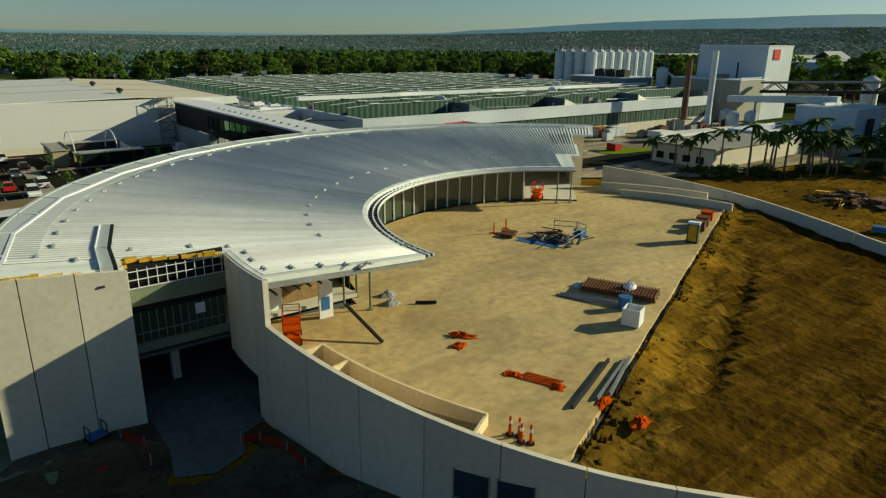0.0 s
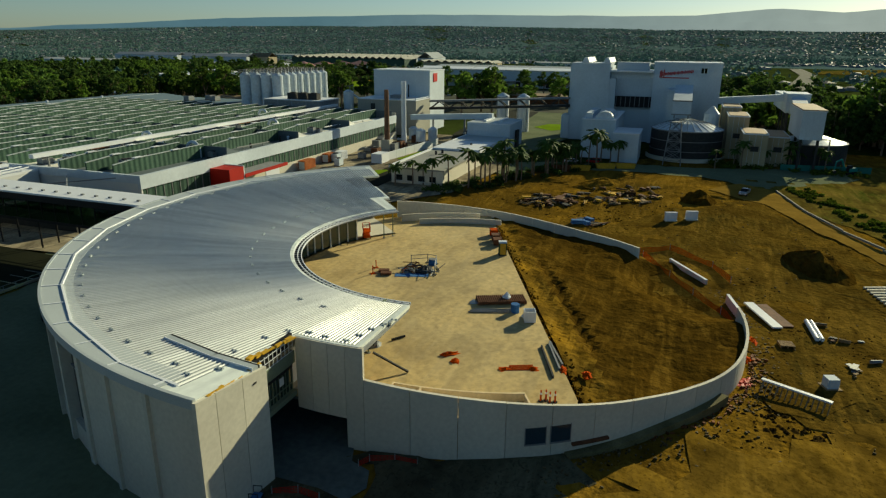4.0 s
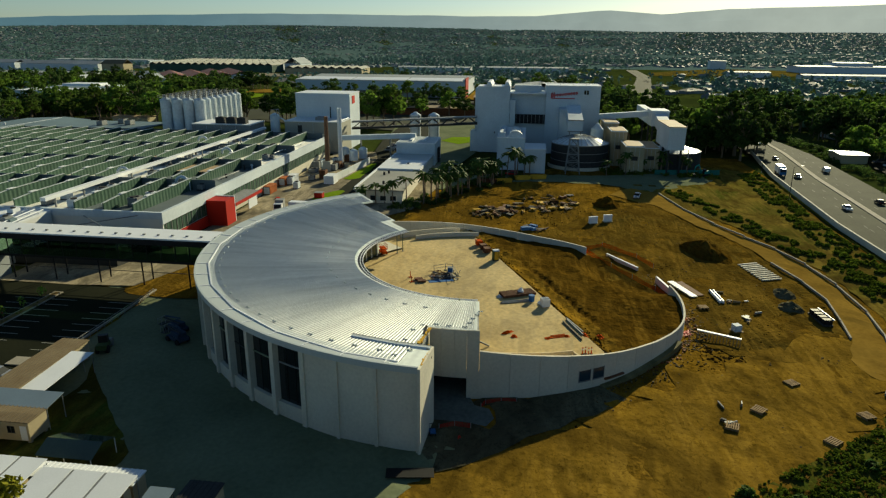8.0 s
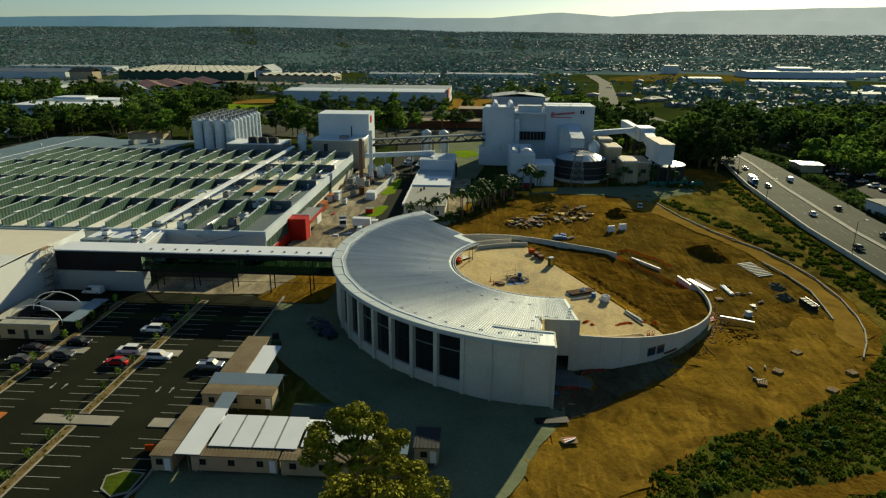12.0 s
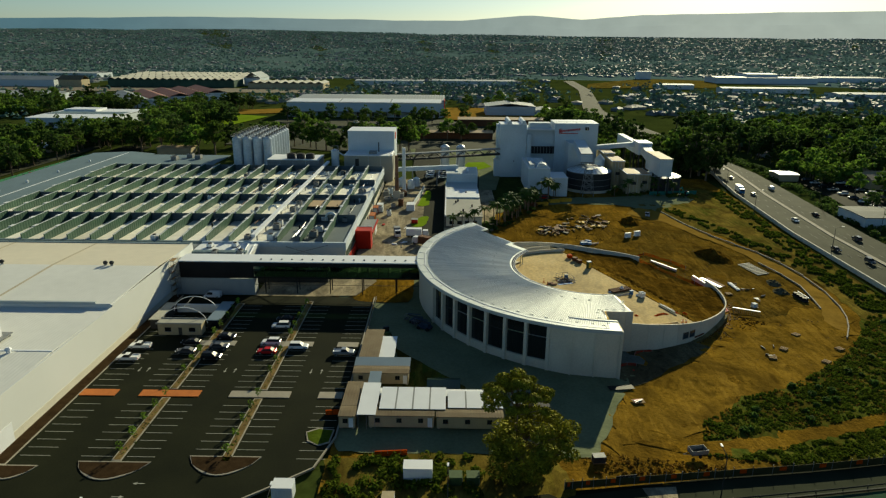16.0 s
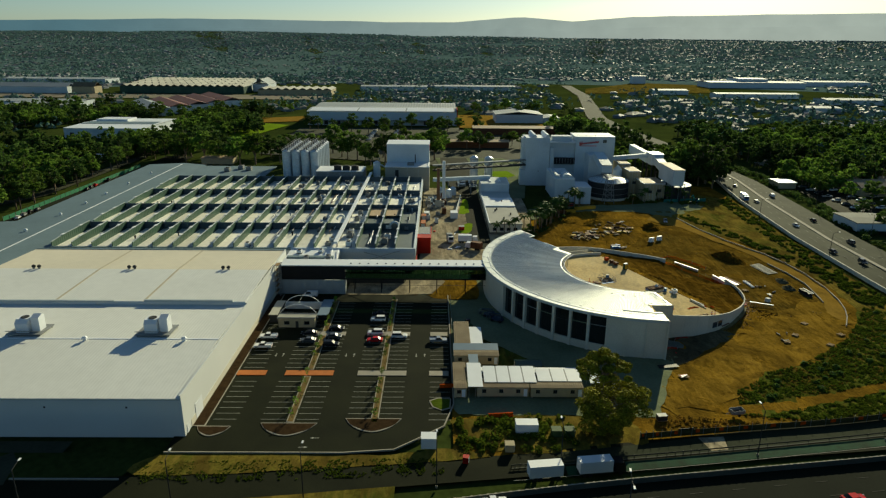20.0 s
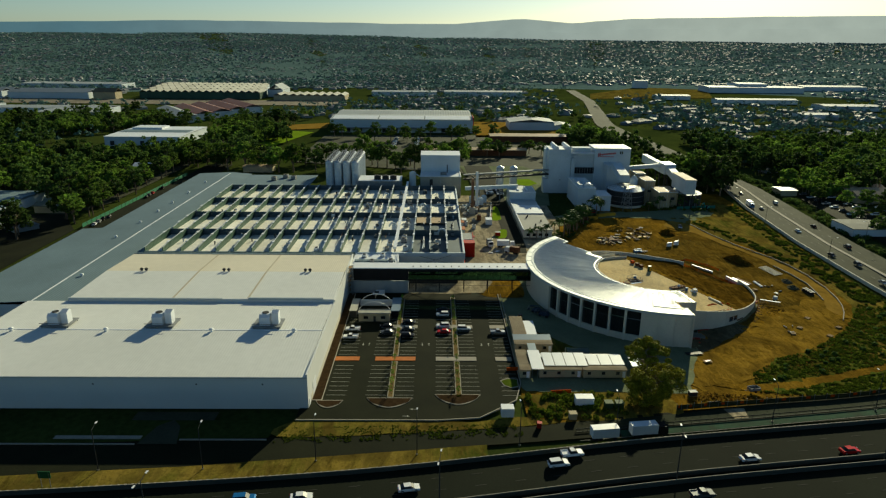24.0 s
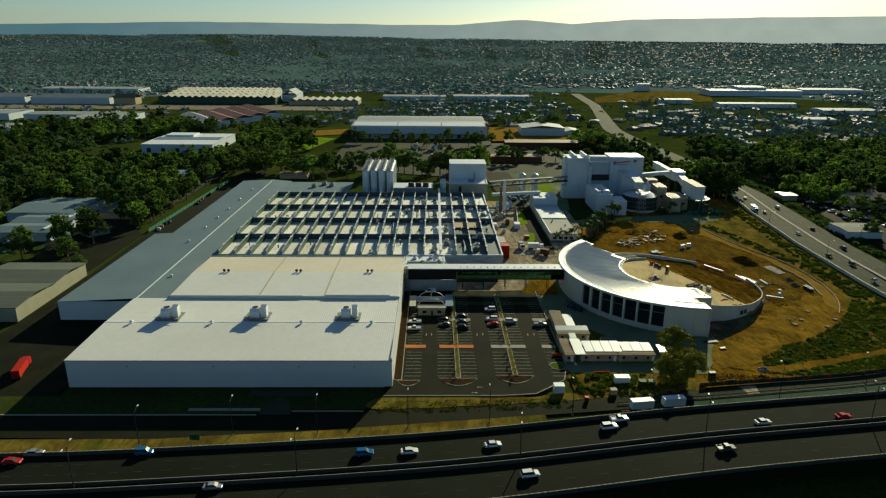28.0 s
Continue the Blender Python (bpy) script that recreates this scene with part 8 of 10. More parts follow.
for x, y, kd, c in ((-86.6, 255.0, "sedan", "silver"), (-90.1, 258.6, "sedan", "red"), (-86.2, 227.0, "suv", "blue"), (-86.8, 170.2, "suv", "blue"), (-86.1, 158.6, "sedan", "white"), (-83.2, 136.6, "sedan", "white"),
                    (-95.7, 128.5, "suv", "white"), (-74.8, 103.5, "suv", "white"), (-71.1, 99.7, "ute", "white"), (-72.6, 59.4, "sedan", "white"), (-69.7, 34.8, "sedan", "red"), (-85.1, 75.2, "ute", "grey"), (-100, 205, "sedan", "silver")):
    car(x, y, ZD + 0.02, fw_dir(y), kd, c, "driving on the freeway", "freeway cars")
for x, y, d, kd, c in ((60, -60, 175, "sedan", "silver"), (84, -64, 175, "suv", "grey"), (98, -60, 178, "sedan", "black"), (112, -76, -4, "suv", "grey"), (140, -66, 174, "sedan", "white"), (150, -80, -6, "sedan", "black"), (190, -70, 172, "sedan", "grey"), (205, -86, -8, "van", "white"), (232, -76, 172, "sedan", "black"), (46, -74, -2, "sedan", "silver")):
    car(x, y, Z, d, kd, c, "driving on the wide highway", "highway cars")
for k in range(10):
    car(225 + (k % 5) * 4, 88 + (k // 5) * 7 , 0.4, 100, ("sedan", "suv", "van")[k % 3], ("white", "silver", "grey", "white")[k % 4], "parked beside the plant", "plant cars")
for k in (0, 1, 2, 3, 12, 13, 14, 17):
    car(146 + k * 5.4, 317.0 - k * 0.06 + (k % 3) * 0.3, 0.15, 12, ("sedan", "suv", "ute")[k % 3], ("white", "silver", "black", "grey", "red")[k % 5], "parked along the western yard", "yard cars")
for k in range(40):
    car(150 + (k % 10) * 9, -118 - (k // 10) * 14, 0.22, 80 + k, ("sedan", "suv", "ute", "van")[k % 4], ("white", "silver", "black", "white", "grey")[k % 5], "parked across the highway", "yard cars")
for k in range(24):
    car(420 + (k % 12) * 6.4, 150 + (k // 12) * 22, 0.2, 90, ("van", "suv", "sedan")[k % 3], ("white", "white", "silver")[k % 3], "parked in the depot yard", "depot cars")


def truck(x, y, z, deg, box_len, box_mat, cab_mat, label):
    t = thing("truck", label, "truck", pose(x, y, z, 0, 0, deg))
    part("chassis", Mb().box(-box_len / 2, -1.0, 0.6, box_len / 2 + 2.6, 1.0, 0.9), DARKSTEEL, t)
    part("cargo_box", Mb().box(-box_len / 2, -1.22, 0.9, box_len / 2, 1.22, 3.5), box_mat, t)
    part("cab", Mb().profile([(box_len / 2 + 0.5, 0.6), (box_len / 2 + 2.8, 0.6), (box_len / 2 + 2.8, 1.6), (box_len / 2 + 2.4, 2.9), (box_len / 2 + 0.5, 2.9)], -1.15, 1.15), cab_mat, t)
    part("windscreen", Mb().add([(box_len / 2 + 2.82, -1.0, 1.65), (box_len / 2 + 2.82, 1.0, 1.65), (box_len / 2 + 2.46, 1.0, 2.75), (box_len / 2 + 2.46, -1.0, 2.75)], [(0, 1, 2, 3)]), CARGLASS, t)
    for sx in (-box_len / 2 + 1, -box_len / 2 + 2.2, box_len / 2 + 1.8):
        for sy in (-1.0, 1.0):
            w = part("wheel", Mb().tube((sx, sy - 0.15, 0.5), (sx, sy + 0.15, 0.5), 0.5, n=12), TYRE, t)
    return t


truck(-52.4, 77, 0.1, -83, 7, WHITESHEET, PAINTS["black"], "long white box truck on the frontage street")
t2 = thing("trailer", "white box trailer behind the truck on the street", "trailer", pose(-53.9, 87.5, 0.1, 0, 0, -83))
part("cargo_box", Mb().box(-3.5, -1.22, 0.9, 3.5, 1.22, 3.5), WHITESHEET, t2)
for sx in (-2.5, -1.3, 2.5):
    for sy in (-1, 1):
        part("wheel", Mb().tube((sx, sy - 0.15, 0.5), (sx, sy + 0.15, 0.5), 0.5, n=12), TYRE, t2)
truck(-31, 293, 0.15, 15, 10, RED, PAINTS["red"], "red curtain-sided truck parked in the western yard")
car(147.4, -4.2, 0.0, 165, "ute", "silver", "standing on the site road", "site vehicles")
car(176, 45, 0.2, 80, "sedan", "white", "parked by the plant wall", "plant cars")
car(178, 38, 0.2, 85, "suv", "red", "parked by the plant wall", "plant cars")
truck(109.4, 97.6, 0.4, -92, 6.0, WHITESHEET, PAINTS["white"], "white box truck in the service yard")
truck(111.4, 104.4, 0.4, 190, 2.6, STEEL, PAINTS["white"], "small grey-bodied truck in the service yard")
truck(98.6, 93.0, 0.4, 60, 4.5, RUST, PAINTS["white"], "low rusty tipper truck in the service yard")
rc = thing("red_cabinet", "squat red steel cabinet on the yard lawn", "cabinet", pose(130, 98.4, 0.35))
part("body", Mb().box(-1.2, -1.3, 0, 1.2, 1.3, 1.7), RED, rc)
part("lid", Mb().box(-1.3, -1.4, 1.7, 1.3, 1.4, 1.82), STEEL, rc)
yw = thing("yard_wall", "low white screen wall in the service yard", "wall")
for k in range(6):
    x = 156 + k * 6.2
    part("panel", Mb().obox(x + 3.1, 100.2 - k * 0.62, 0.3, 6.1, 0.25, 2.6, -5.7), WHITESHEET, yw)
part("end_block", Mb().box(150.5, 99.6, 0.3, 156, 103.2, 3.2), WHITESHEET, yw)
region("yard_lawn", [(124.5, 99.6), (125, 94.6), (140, 92.6), (141, 95.2), (134, 99.4)], 0.42, LAWN, "small green lawn in the service yard", "lawn", soft=0.5)
region("yard_lawn", [(160, 98.6), (162, 93.6), (190, 93.2), (192, 95.6)], 0.42, LAWN, "green strip before the white yard wall", "lawn", soft=0.5)
truck(64, -76, 0.3, -2, 6, WHITESHEET, PAINTS["white"], "white box truck on the wide highway")
truck(198, -66, 0.3, 172, 7, WHITESHEET, PAINTS["blue"], "tall white truck on the wide highway")

# ---- street furniture ----
lamp0 = thing("street_lamp", "tall thin dark street lamp with a single arm", "street lamp", pose(-66.8, 186.1, 0), "street lamps")
part("base", Mb().cyl(0, 0, 0, 0.4, 0.25, n=8), KERB, lamp0)
part("pole", Mb().cyl(0, 0, 0.4, 11.0, 0.13, 0.08, n=8), DARKSTEEL, lamp0)
part("arm", Mb().tube((0, 0, 11.0), (2.2, 0, 11.6), 0.06), DARKSTEEL, lamp0)
part("luminaire", Mb().box(2.0, -0.16, 11.5, 2.8, 0.16, 11.65), WHITESHEET, lamp0)
for x, y in ((-63.6, 159.9), (-61.0, 135.5), (-67.4, 210.4), (-72.8, 235.1), (-57.0, 109.7), (-52, 84), (-46, 40), (-40, 8)):
    copy_thing(lamp0, pose(x, y, 0))
fl = thing("freeway_lamp", "double-armed lamp post between the freeway carriageways", "street lamp", pose(0, 0, 0), "freeway lamps")
part("pole", Mb().cyl(0, 0, -1.2, 12, 0.16, 0.09, n=8), DARKSTEEL, fl)
for s in (-1, 1):
    part("arm", Mb().tube((0, 0, 12), (2.0 * s, 0, 12.5), 0.06), DARKSTEEL, fl)
    part("luminaire", Mb().box(min(1.8 * s, 2.6 * s), -0.16, 12.4, max(1.8 * s, 2.6 * s), 0.16, 12.55), WHITESHEET, fl)
mid = offset(FWD, 14.2)
spots = []
for y in (237, 184, 131, 81, 30, 290):
    i = min(range(len(mid)), key=lambda k: abs(mid[k][1] - y))
    spots.append(mid[i])
fl.matrix_basis = pose(spots[0][0], spots[0][1], ZD, 0, 0, 5)
for x, y in spots[1:]:
    copy_thing(fl, pose(x, y, ZD, 0, 0, -8))
for x, y in ((150, -52.5), (90, -53.5), (200, -60), (120, -90), (60, -86), (175, -95)):
    t = copy_thing(lamp0, pose(x, y, 0.2, 0, 0, -90 if y > -60 else 90))
sg = thing("road_sign", "green road sign on two posts beside the freeway", "sign", pose(-73.6, 219, 0))
part("panel", Mb().box(-0.05, -1.4, 2.6, 0.05, 1.4, 4.4), mat("sign_green", (0.02, 0.12, 0.05), 0.6), sg)
for y in (-1, 1):
    part("post", Mb().cyl(0, y, 0, 4.3, 0.07, n=6), STEEL, sg)

# ---- site fence ----
fence = thing("site_fence", "dark mesh site fence with orange panels along the street", "fence")
FP = dense([(-40.4, 64), (-36.8, 40), (-31.2, 4), (-24.6, -20), (-16, -42)], 10)
for i in range(len(FP) - 1):
    (x0, y0), (x1, y1) = FP[i], FP[i + 1]
    z = ground_z(x0, y0) + 0.2
    L, a = math.hypot(x1 - x0, y1 - y0), math.degrees(math.atan2(y1 - y0, x1 - x0))
    part("post", Mb().cyl(x0, y0, z - 0.3, z + 2.0, 0.06, n=6), STEEL, fence)
    part("panel", Mb().obox((x0 + x1) / 2, (y0 + y1) / 2, z, L - 0.1, 0.05, 1.5, a), FENCEMESH, fence)
    if i % 2 == 0:
        part("orange_panel", Mb().obox((x0 + x1) / 2, (y0 + y1) / 2, z + 0.6, L * 0.35, 0.09, 0.8, a), ORANGE, fence)
tr2 = thing("cage_trailer", "small steel cage trailer beside the fence", "trailer", pose(-29.6, 37.4, -0.1, 0, 0, 100))
part("tray", Mb().box(-1.6, -0.95, 0.55, 1.6, 0.95, 0.65), DARKSTEEL, tr2)
for sy in (-0.95, 0.9):
    part("side", Mb().box(-1.6, sy, 0.65, 1.6, sy + 0.05, 1.5), STEEL, tr2)
for sx in (-1.6, 1.55):
    part("end", Mb().box(sx, -0.9, 0.65, sx + 0.05, 0.9, 1.5), STEEL, tr2)
part("drawbar", Mb().tube((1.6, -0.5, 0.55), (2.9, 0, 0.5), 0.05).tube((1.6, 0.5, 0.55), (2.9, 0, 0.5), 0.05), STEEL, tr2)
for sy in (-1.05, 1.05):
    part("wheel", Mb().tube((0, sy - 0.1, 0.34), (0, sy + 0.1, 0.34), 0.34, n=12), TYRE, tr2)
sgn = thing("fence_sign", "black sign board with pale worn marks on the site fence", "sign", pose(-38.4, 53.0, 0.1, 0, 0, 9))
part("board", Mb().box(-0.08, -1.9, 0.5, -0.02, 1.9, 1.7), BLACK, sgn)
for k in range(4):
    part("mark", Mb().box(-0.11, -1.5 + k * 0.8, 0.85, -0.085, -1.0 + k * 0.8, 1.35), WHITESHEET, sgn)
wbx = thing("generator_box", "dark generator box with a grey lid behind the fence", "box", pose(-32.2, 56.4, 0.05, 0, 0, 95))
part("pallet", Mb().box(-1.2, -0.8, 0, 1.2, 0.8, 0.15), TIMBER, wbx)
part("casing", Mb().box(-1.1, -0.7, 0.15, 1.1, 0.7, 1.3), DARKSTEEL, wbx)
part("lid", Mb().box(-1.14, -0.74, 1.3, 1.14, 0.74, 1.38), STEEL, wbx)
bar2 = thing("material_pallet", "pallet with red barrier boards on the dirt", "pallet", pose(-9.4, 42.8, -0.9, 0, 0, 100))
part("deck", Mb().box(-1.3, -0.9, 0.1, 1.3, 0.9, 0.2), TIMBER, bar2)
for k in range(4):
    part("board", Mb().obox(-0.2 + 0.1 * k, -0.5 + 0.3 * k, 0.2 + 0.06 * k, 2.2, 0.25, 0.06, 8 * k), (RED, WHITESHEET)[k % 2], bar2)
hf = thing("hoarding", "teal mesh hoarding along the plant boundary", "fence")
for k in range(6):
    x0, y0 = 192 - k * 0.6, -40 + k * 4.2
    part("panel", Mb().obox(x0, y0, 0, 0.08, 4.1, 2.0, 8), mat("teal_mesh", (0.04, 0.2, 0.16), 0.8) if k == 0 else bpy.data.materials["teal_mesh"], hf)
mf = thing("mesh_fence", "long green mesh fence along the western yard", "fence")
for k in range(30):
    x = 141 + k * 4.8
    part("panel", Mb().box(x, 320.9 - k * 0.14, 0, x + 4.7, 321.0 - k * 0.14, 2.2), GREENMESH, mf)
    part("post", Mb().cyl(x, 320.95 - k * 0.14, 0, 2.4, 0.06, n=6), STEEL, mf)

# ---- portable sheds ----
def hut(x0, y0, x1, y1, z, label, roof=BROWNROOF, wall=CREAM, win=3, face="x"):
    t = thing("site_hut", label, "portable hut", pose((x0 + x1) / 2, (y0 + y1) / 2, 0.1), "site huts")
    a, b = (x1 - x0) / 2, (y1 - y0) / 2
    for sx in (-1, 1):
        for sy in (-1, 1):
            part("footing", Mb().box(sx * (a - 0.4) - 0.2, sy * (b - 0.4) - 0.2, -0.2, sx * (a - 0.4) + 0.2, sy * (b - 0.4) + 0.2, 0.4), KERB, t)
    part("body", Mb().box(-a, -b, 0.4, a, b, z), wall, t)
    rf = Mb()
    n = max(3, round(2 * b / 0.6))
    rf.profile([(-a - 0.15, z), (a + 0.15, z), (a + 0.15, z + 0.14), (0, z + 0.24), (-a - 0.15, z + 0.14)], -b - 0.15, b + 0.15)
    part("roof", rf, roof, t)
    for i in range(n):
        y = -b + 2 * b * (i + 0.5) / n
        part("roof_rib", Mb().profile([(-a - 0.15, z + 0.14), (0, z + 0.24), (a + 0.15, z + 0.14), (a + 0.15, z + 0.2), (0, z + 0.31), (-a - 0.15, z + 0.2)], y - 0.07, y + 0.07), roof, t)
    for i in range(win):
        y = -b + 2 * b * (i + 0.6) / win
        w = part("window", Mb().box(-a - 0.03, y - 0.5, 1.5, -a, y + 0.5, 2.4), DARKGLASS, t)
        part("window_frame", Mb().box(-a - 0.06, y - 0.55, 1.42, -a - 0.02, y + 0.55, 1.5).box(-a - 0.06, y - 0.03, 1.5, -a - 0.03, y + 0.03, 2.4), DARKSTEEL, w)
    part("door", Mb().box(-a - 0.04, -b + 0.3, 0.5, -a, -b + 1.2, 2.5), WHITESHEET, t)
    return t


def canopy(x0, y0, x1, y1, z, label, strips=0):
    t = thing("canopy_roof", label, "canopy")
    n = max(1, strips)
    for i in range(n):
        a, b = y0 + (y1 - y0) * i / n, y0 + (y1 - y0) * (i + 1) / n
        part("roof_panel", Mb().profile([(x0, z - 0.2), (x1, z + 0.25), (x1, z + 0.33), (x0, z - 0.12)], a + 0.16 * (n > 1), b - 0.16 * (n > 1)), WHITESHEET if n > 1 or x1 - x0 > 11 else CANOPY, t)
        if n > 1 and i:
            part("clear_strip", Mb().profile([(x0, z - 0.22), (x1, z + 0.22), (x1, z + 0.28), (x0, z - 0.16)], a - 0.15, a + 0.15), STEEL, t)
    for x in (x0 + 0.2, x1 - 0.2):
        for y in (y0 + 0.2, (y0 + y1) / 2, y1 - 0.2):
            part("post", Mb().cyl(x, y, 0, z - 0.15, 0.06, n=6), STEEL, t)
    return t


hut(-22.6, 86.8, -19.9, 99.6, 2.9, "cream portable hut with a tan ribbed roof")
hut(-22.8, 73.2, -20.1, 86.2, 2.9, "cream portable hut with a tan ribbed roof")
hut(-14.8, 86.5, -12.2, 99.6, 2.9, "cream portable hut under the white canopy", WHITESHEET)
hut(-14.8, 73.2, -12.4, 85.5, 2.9, "cream portable hut under the white canopy", WHITESHEET)
canopy(-20.6, 84.3, -12.8, 97.9, 3.55, "white sheet canopy with clear strips between the huts", 4)
canopy(-19.8, 72.8, -14.0, 84.2, 3.45, "white sheet canopy with clear strips between the huts", 3)
canopy(-22.8, 98.2, -11.0, 101.9, 3.5, "white walkway canopy beside the huts")
hut(-5.6, 92.8, -2.2, 105.0, 3.0, "cream portable hut with a dusty brown roof")
canopy(-2.4, 92.6, 1.0, 105.2, 3.4, "white sloping veranda roof on a hut")
hut(1.2, 100.3, 17, 104.6, 3.0, "long cream hut with a brown roof", BROWNROOF, CREAM, 2)
canopy(1.2, 96.6, 13.0, 100.2, 3.0, "pale veranda roof along the long hut")
canopy(-11.5, 98.6, -5.6, 101.2, 3.3, "blue-white walkway roof between huts")
hut(-19, 102.3, -9.5, 105.4, 2.9, "narrow cream hut with a dusty roof", BROWNROOF, CREAM, 2)
hut(-23.0, 102.3, -19.4, 105.4, 2.9, "narrow cream hut with a dusty roof", BROWNROOF, CREAM, 1)
hut(-18.7, 63.6, -13.4, 67.2, 3.0, "dark-roofed hut at the end of the row", DARKSTEEL, CREAM, 1)
canopy(-20.3, 68.0, -15.2, 70.8, 3.2, "blue-white awning beside the dark hut")
sc = thing("site_canopy", "small clear peaked tent canopy on the hardstand", "canopy", pose(-7.6, 85, -0.4))
part("roof", Mb().profile([(-2.4, 2.3), (0, 3.2), (2.4, 2.3), (2.4, 2.36), (0, 3.26), (-2.4, 2.36)], -3.6, 3.6), GREENGLASS, sc)
for sx in (-2.3, 2.3):
    for sy in (-3.4, 0, 3.4):
        part("post", Mb().cyl(sx, sy, 0, 2.35, 0.06, n=6), WHITESHEET, sc)
def container(x, y, z, deg, L, W, H, m, label):
    t = thing("container", label, "container", pose(x, y, z, 0, 0, deg))
    part("shell", Mb().box(-L / 2, -W / 2, 0.1, L / 2, W / 2, H), m, t)
    part("roof", Mb().box(-L / 2 - 0.05, -W / 2 - 0.05, H, L / 2 + 0.05, W / 2 + 0.05, H + 0.08), WHITESHEET if m is WHITESHEET else m, t)
    for i in range(8):
        part("rib", Mb().box(-L / 2 + L * (i + 0.4) / 8, -W / 2 - 0.05, 0.15, -L / 2 + L * (i + 0.6) / 8, W / 2 + 0.05, H - 0.05), m, t)
    part("door", Mb().box(-L / 2 - 0.06, -W / 2 + 0.2, 0.2, -L / 2, W / 2 - 0.2, H - 0.2), FARWALL, t)
    return t


GREEN = mat("green_paint", (0.06, 0.10, 0.04), 0.7, var=0.2, scale=0.8)
container(-37.5, 89.2, 0.1, 90, 5.0, 2.6, 2.6, WHITESHEET, "white shipping container behind the sheds")
container(-43.2, 111.4, 0.2, 90, 3.4, 2.6, 2.6, WHITESHEET, "small white container at the car park edge")
container(-44.6, 93.8, 0.1, 90, 2.0, 1.8, 1.8, CREAM, "cream electrical kiosk by the street")
container(-38.8, 82.6, 0.1, 90, 2.2, 2.0, 1.7, GREEN, "green generator box in the weeds")
container(-38.8, 79.6, 0.1, 90, 2.2, 2.0, 1.7, GREEN, "green generator box in the weeds")
container(-49.0, 103.5, 0.1, 80, 1.2, 1.2, 1.5, RED, "small red cabinet by the verge")
RUSTRED = mat("rust_red_container", (0.42, 0.12, 0.03), 0.7, var=0.3, scale=0.5)
container(134.5, 116.6, 0.3, 0, 6.0, 2.3, 2.6, RUSTRED, "rust-orange container against the factory wall")
container(147.5, 116.6, 0.3, 0, 4.4, 2.3, 2.6, RUSTRED, "rust-orange container against the factory wall")
container(153.0, 115.2, 0.3, 0, 4.0, 2.6, 2.6, WHITESHEET, "white container against the factory wall")


def barrier_row(x0, y0, x1, y1, z, n, m, label):
    t = thing("barrier", label, "barrier", group="plastic barriers")
    for i in range(n):
        x, y = x0 + (x1 - x0) * (i + 0.5) / n, y0 + (y1 - y0) * (i + 0.5) / n
        a = math.degrees(math.atan2(y1 - y0, x1 - x0))
        L = math.hypot(x1 - x0, y1 - y0) / n * 0.94
        b = Mb().profile([(-0.28, 0), (0.28, 0), (0.28, 0.25), (0.12, 0.95), (-0.12, 0.95), (-0.28, 0.25)], -L / 2, L / 2)
        part("block", b.moved(pose(x, y, z, 0, 0, a - 90)), m, t)
    return t


barrier_row(-31.4, 97.5, -30.8, 91.5, 0.1, 5, ORANGE, "row of orange plastic barriers by the sheds")
for x, y, d, m in ((164.6, 40.3, -72, YELLOW), (173.4, 27.8, -76, YELLOW), (171.0, 33.6, -70, YELLOW), (162.8, 45.6, -70, RUST)):
    sk = thing("skip_bin", "open %s steel skip bin on the site boundary" % ("yellow" if m is YELLOW else "rusty"), "skip", pose(x, y, 0.05, 0, 0, d), "skip bins")
    part("floor", Mb().box(-2.6, -1.1, 0.1, 2.6, 1.1, 0.2), m, sk)
    for sy in (-1.1, 1.04):
        part("side", Mb().profile([(-2.6, 0.1), (2.6, 0.1), (3.0, 1.5), (-3.0, 1.5)], sy, sy + 0.06), m, sk)
    for sx in (-1, 1):
        part("end", Mb().add([(sx * 2.6, -1.1, 0.1), (sx * 2.6, 1.1, 0.1), (sx * 3.0, 1.1, 1.5), (sx * 3.0, -1.1, 1.5), (sx * 2.54, -1.1, 0.1), (sx * 2.54, 1.1, 0.1), (sx * 2.94, 1.1, 1.5), (sx * 2.94, -1.1, 1.5)], [(0, 1, 2, 3), (7, 6, 5, 4), (3, 2, 6, 7), (0, 3, 7, 4), (1, 0, 4, 5), (2, 1, 5, 6)]), m, sk)
TEALPAINT = mat("teal_machine_paint", (0.03, 0.27, 0.23), 0.6, var=0.2, scale=0.6)
ex = thing("excavator", "teal excavator with folded boom by the hoarding", "excavator", pose(189.5, -35.5, 0.1, 0, 0, 130))
for sy in (-1.1, 1.1):
    part("track", Mb().profile([(-1.9, 0.25), (-1.6, 0), (1.6, 0), (1.9, 0.25), (1.9, 0.6), (1.6, 0.85), (-1.6, 0.85), (-1.9, 0.6)], sy - 0.3, sy + 0.3), TYRE, ex)
part("house", Mb().profile([(-2.0, 0.95), (1.3, 0.95), (1.3, 1.9), (-1.6, 2.1), (-2.0, 1.8)], -1.25, 1.25), TEALPAINT, ex)
part("cab", Mb().profile([(0.1, 1.0), (1.5, 1.0), (1.3, 2.8), (0.2, 2.8)], 0.2, 1.2), CARGLASS, ex)
part("boom", Mb().tube((1.2, -0.3, 1.4), (3.2, -0.3, 4.6), 0.32, 0.26, n=6).tube((3.2, -0.3, 4.6), (5.2, -0.3, 4.0), 0.26, 0.2, n=6), TEALPAINT, ex)
part("stick", Mb().tube((5.2, -0.3, 4.1), (5.6, -0.3, 1.4), 0.2, 0.15, n=6), TEALPAINT, ex)
part("bucket", Mb().profile([(5.2, 1.4), (6.0, 1.3), (5.9, 0.5), (5.1, 0.4)], -0.8, 0.2), DARKSTEEL, ex)
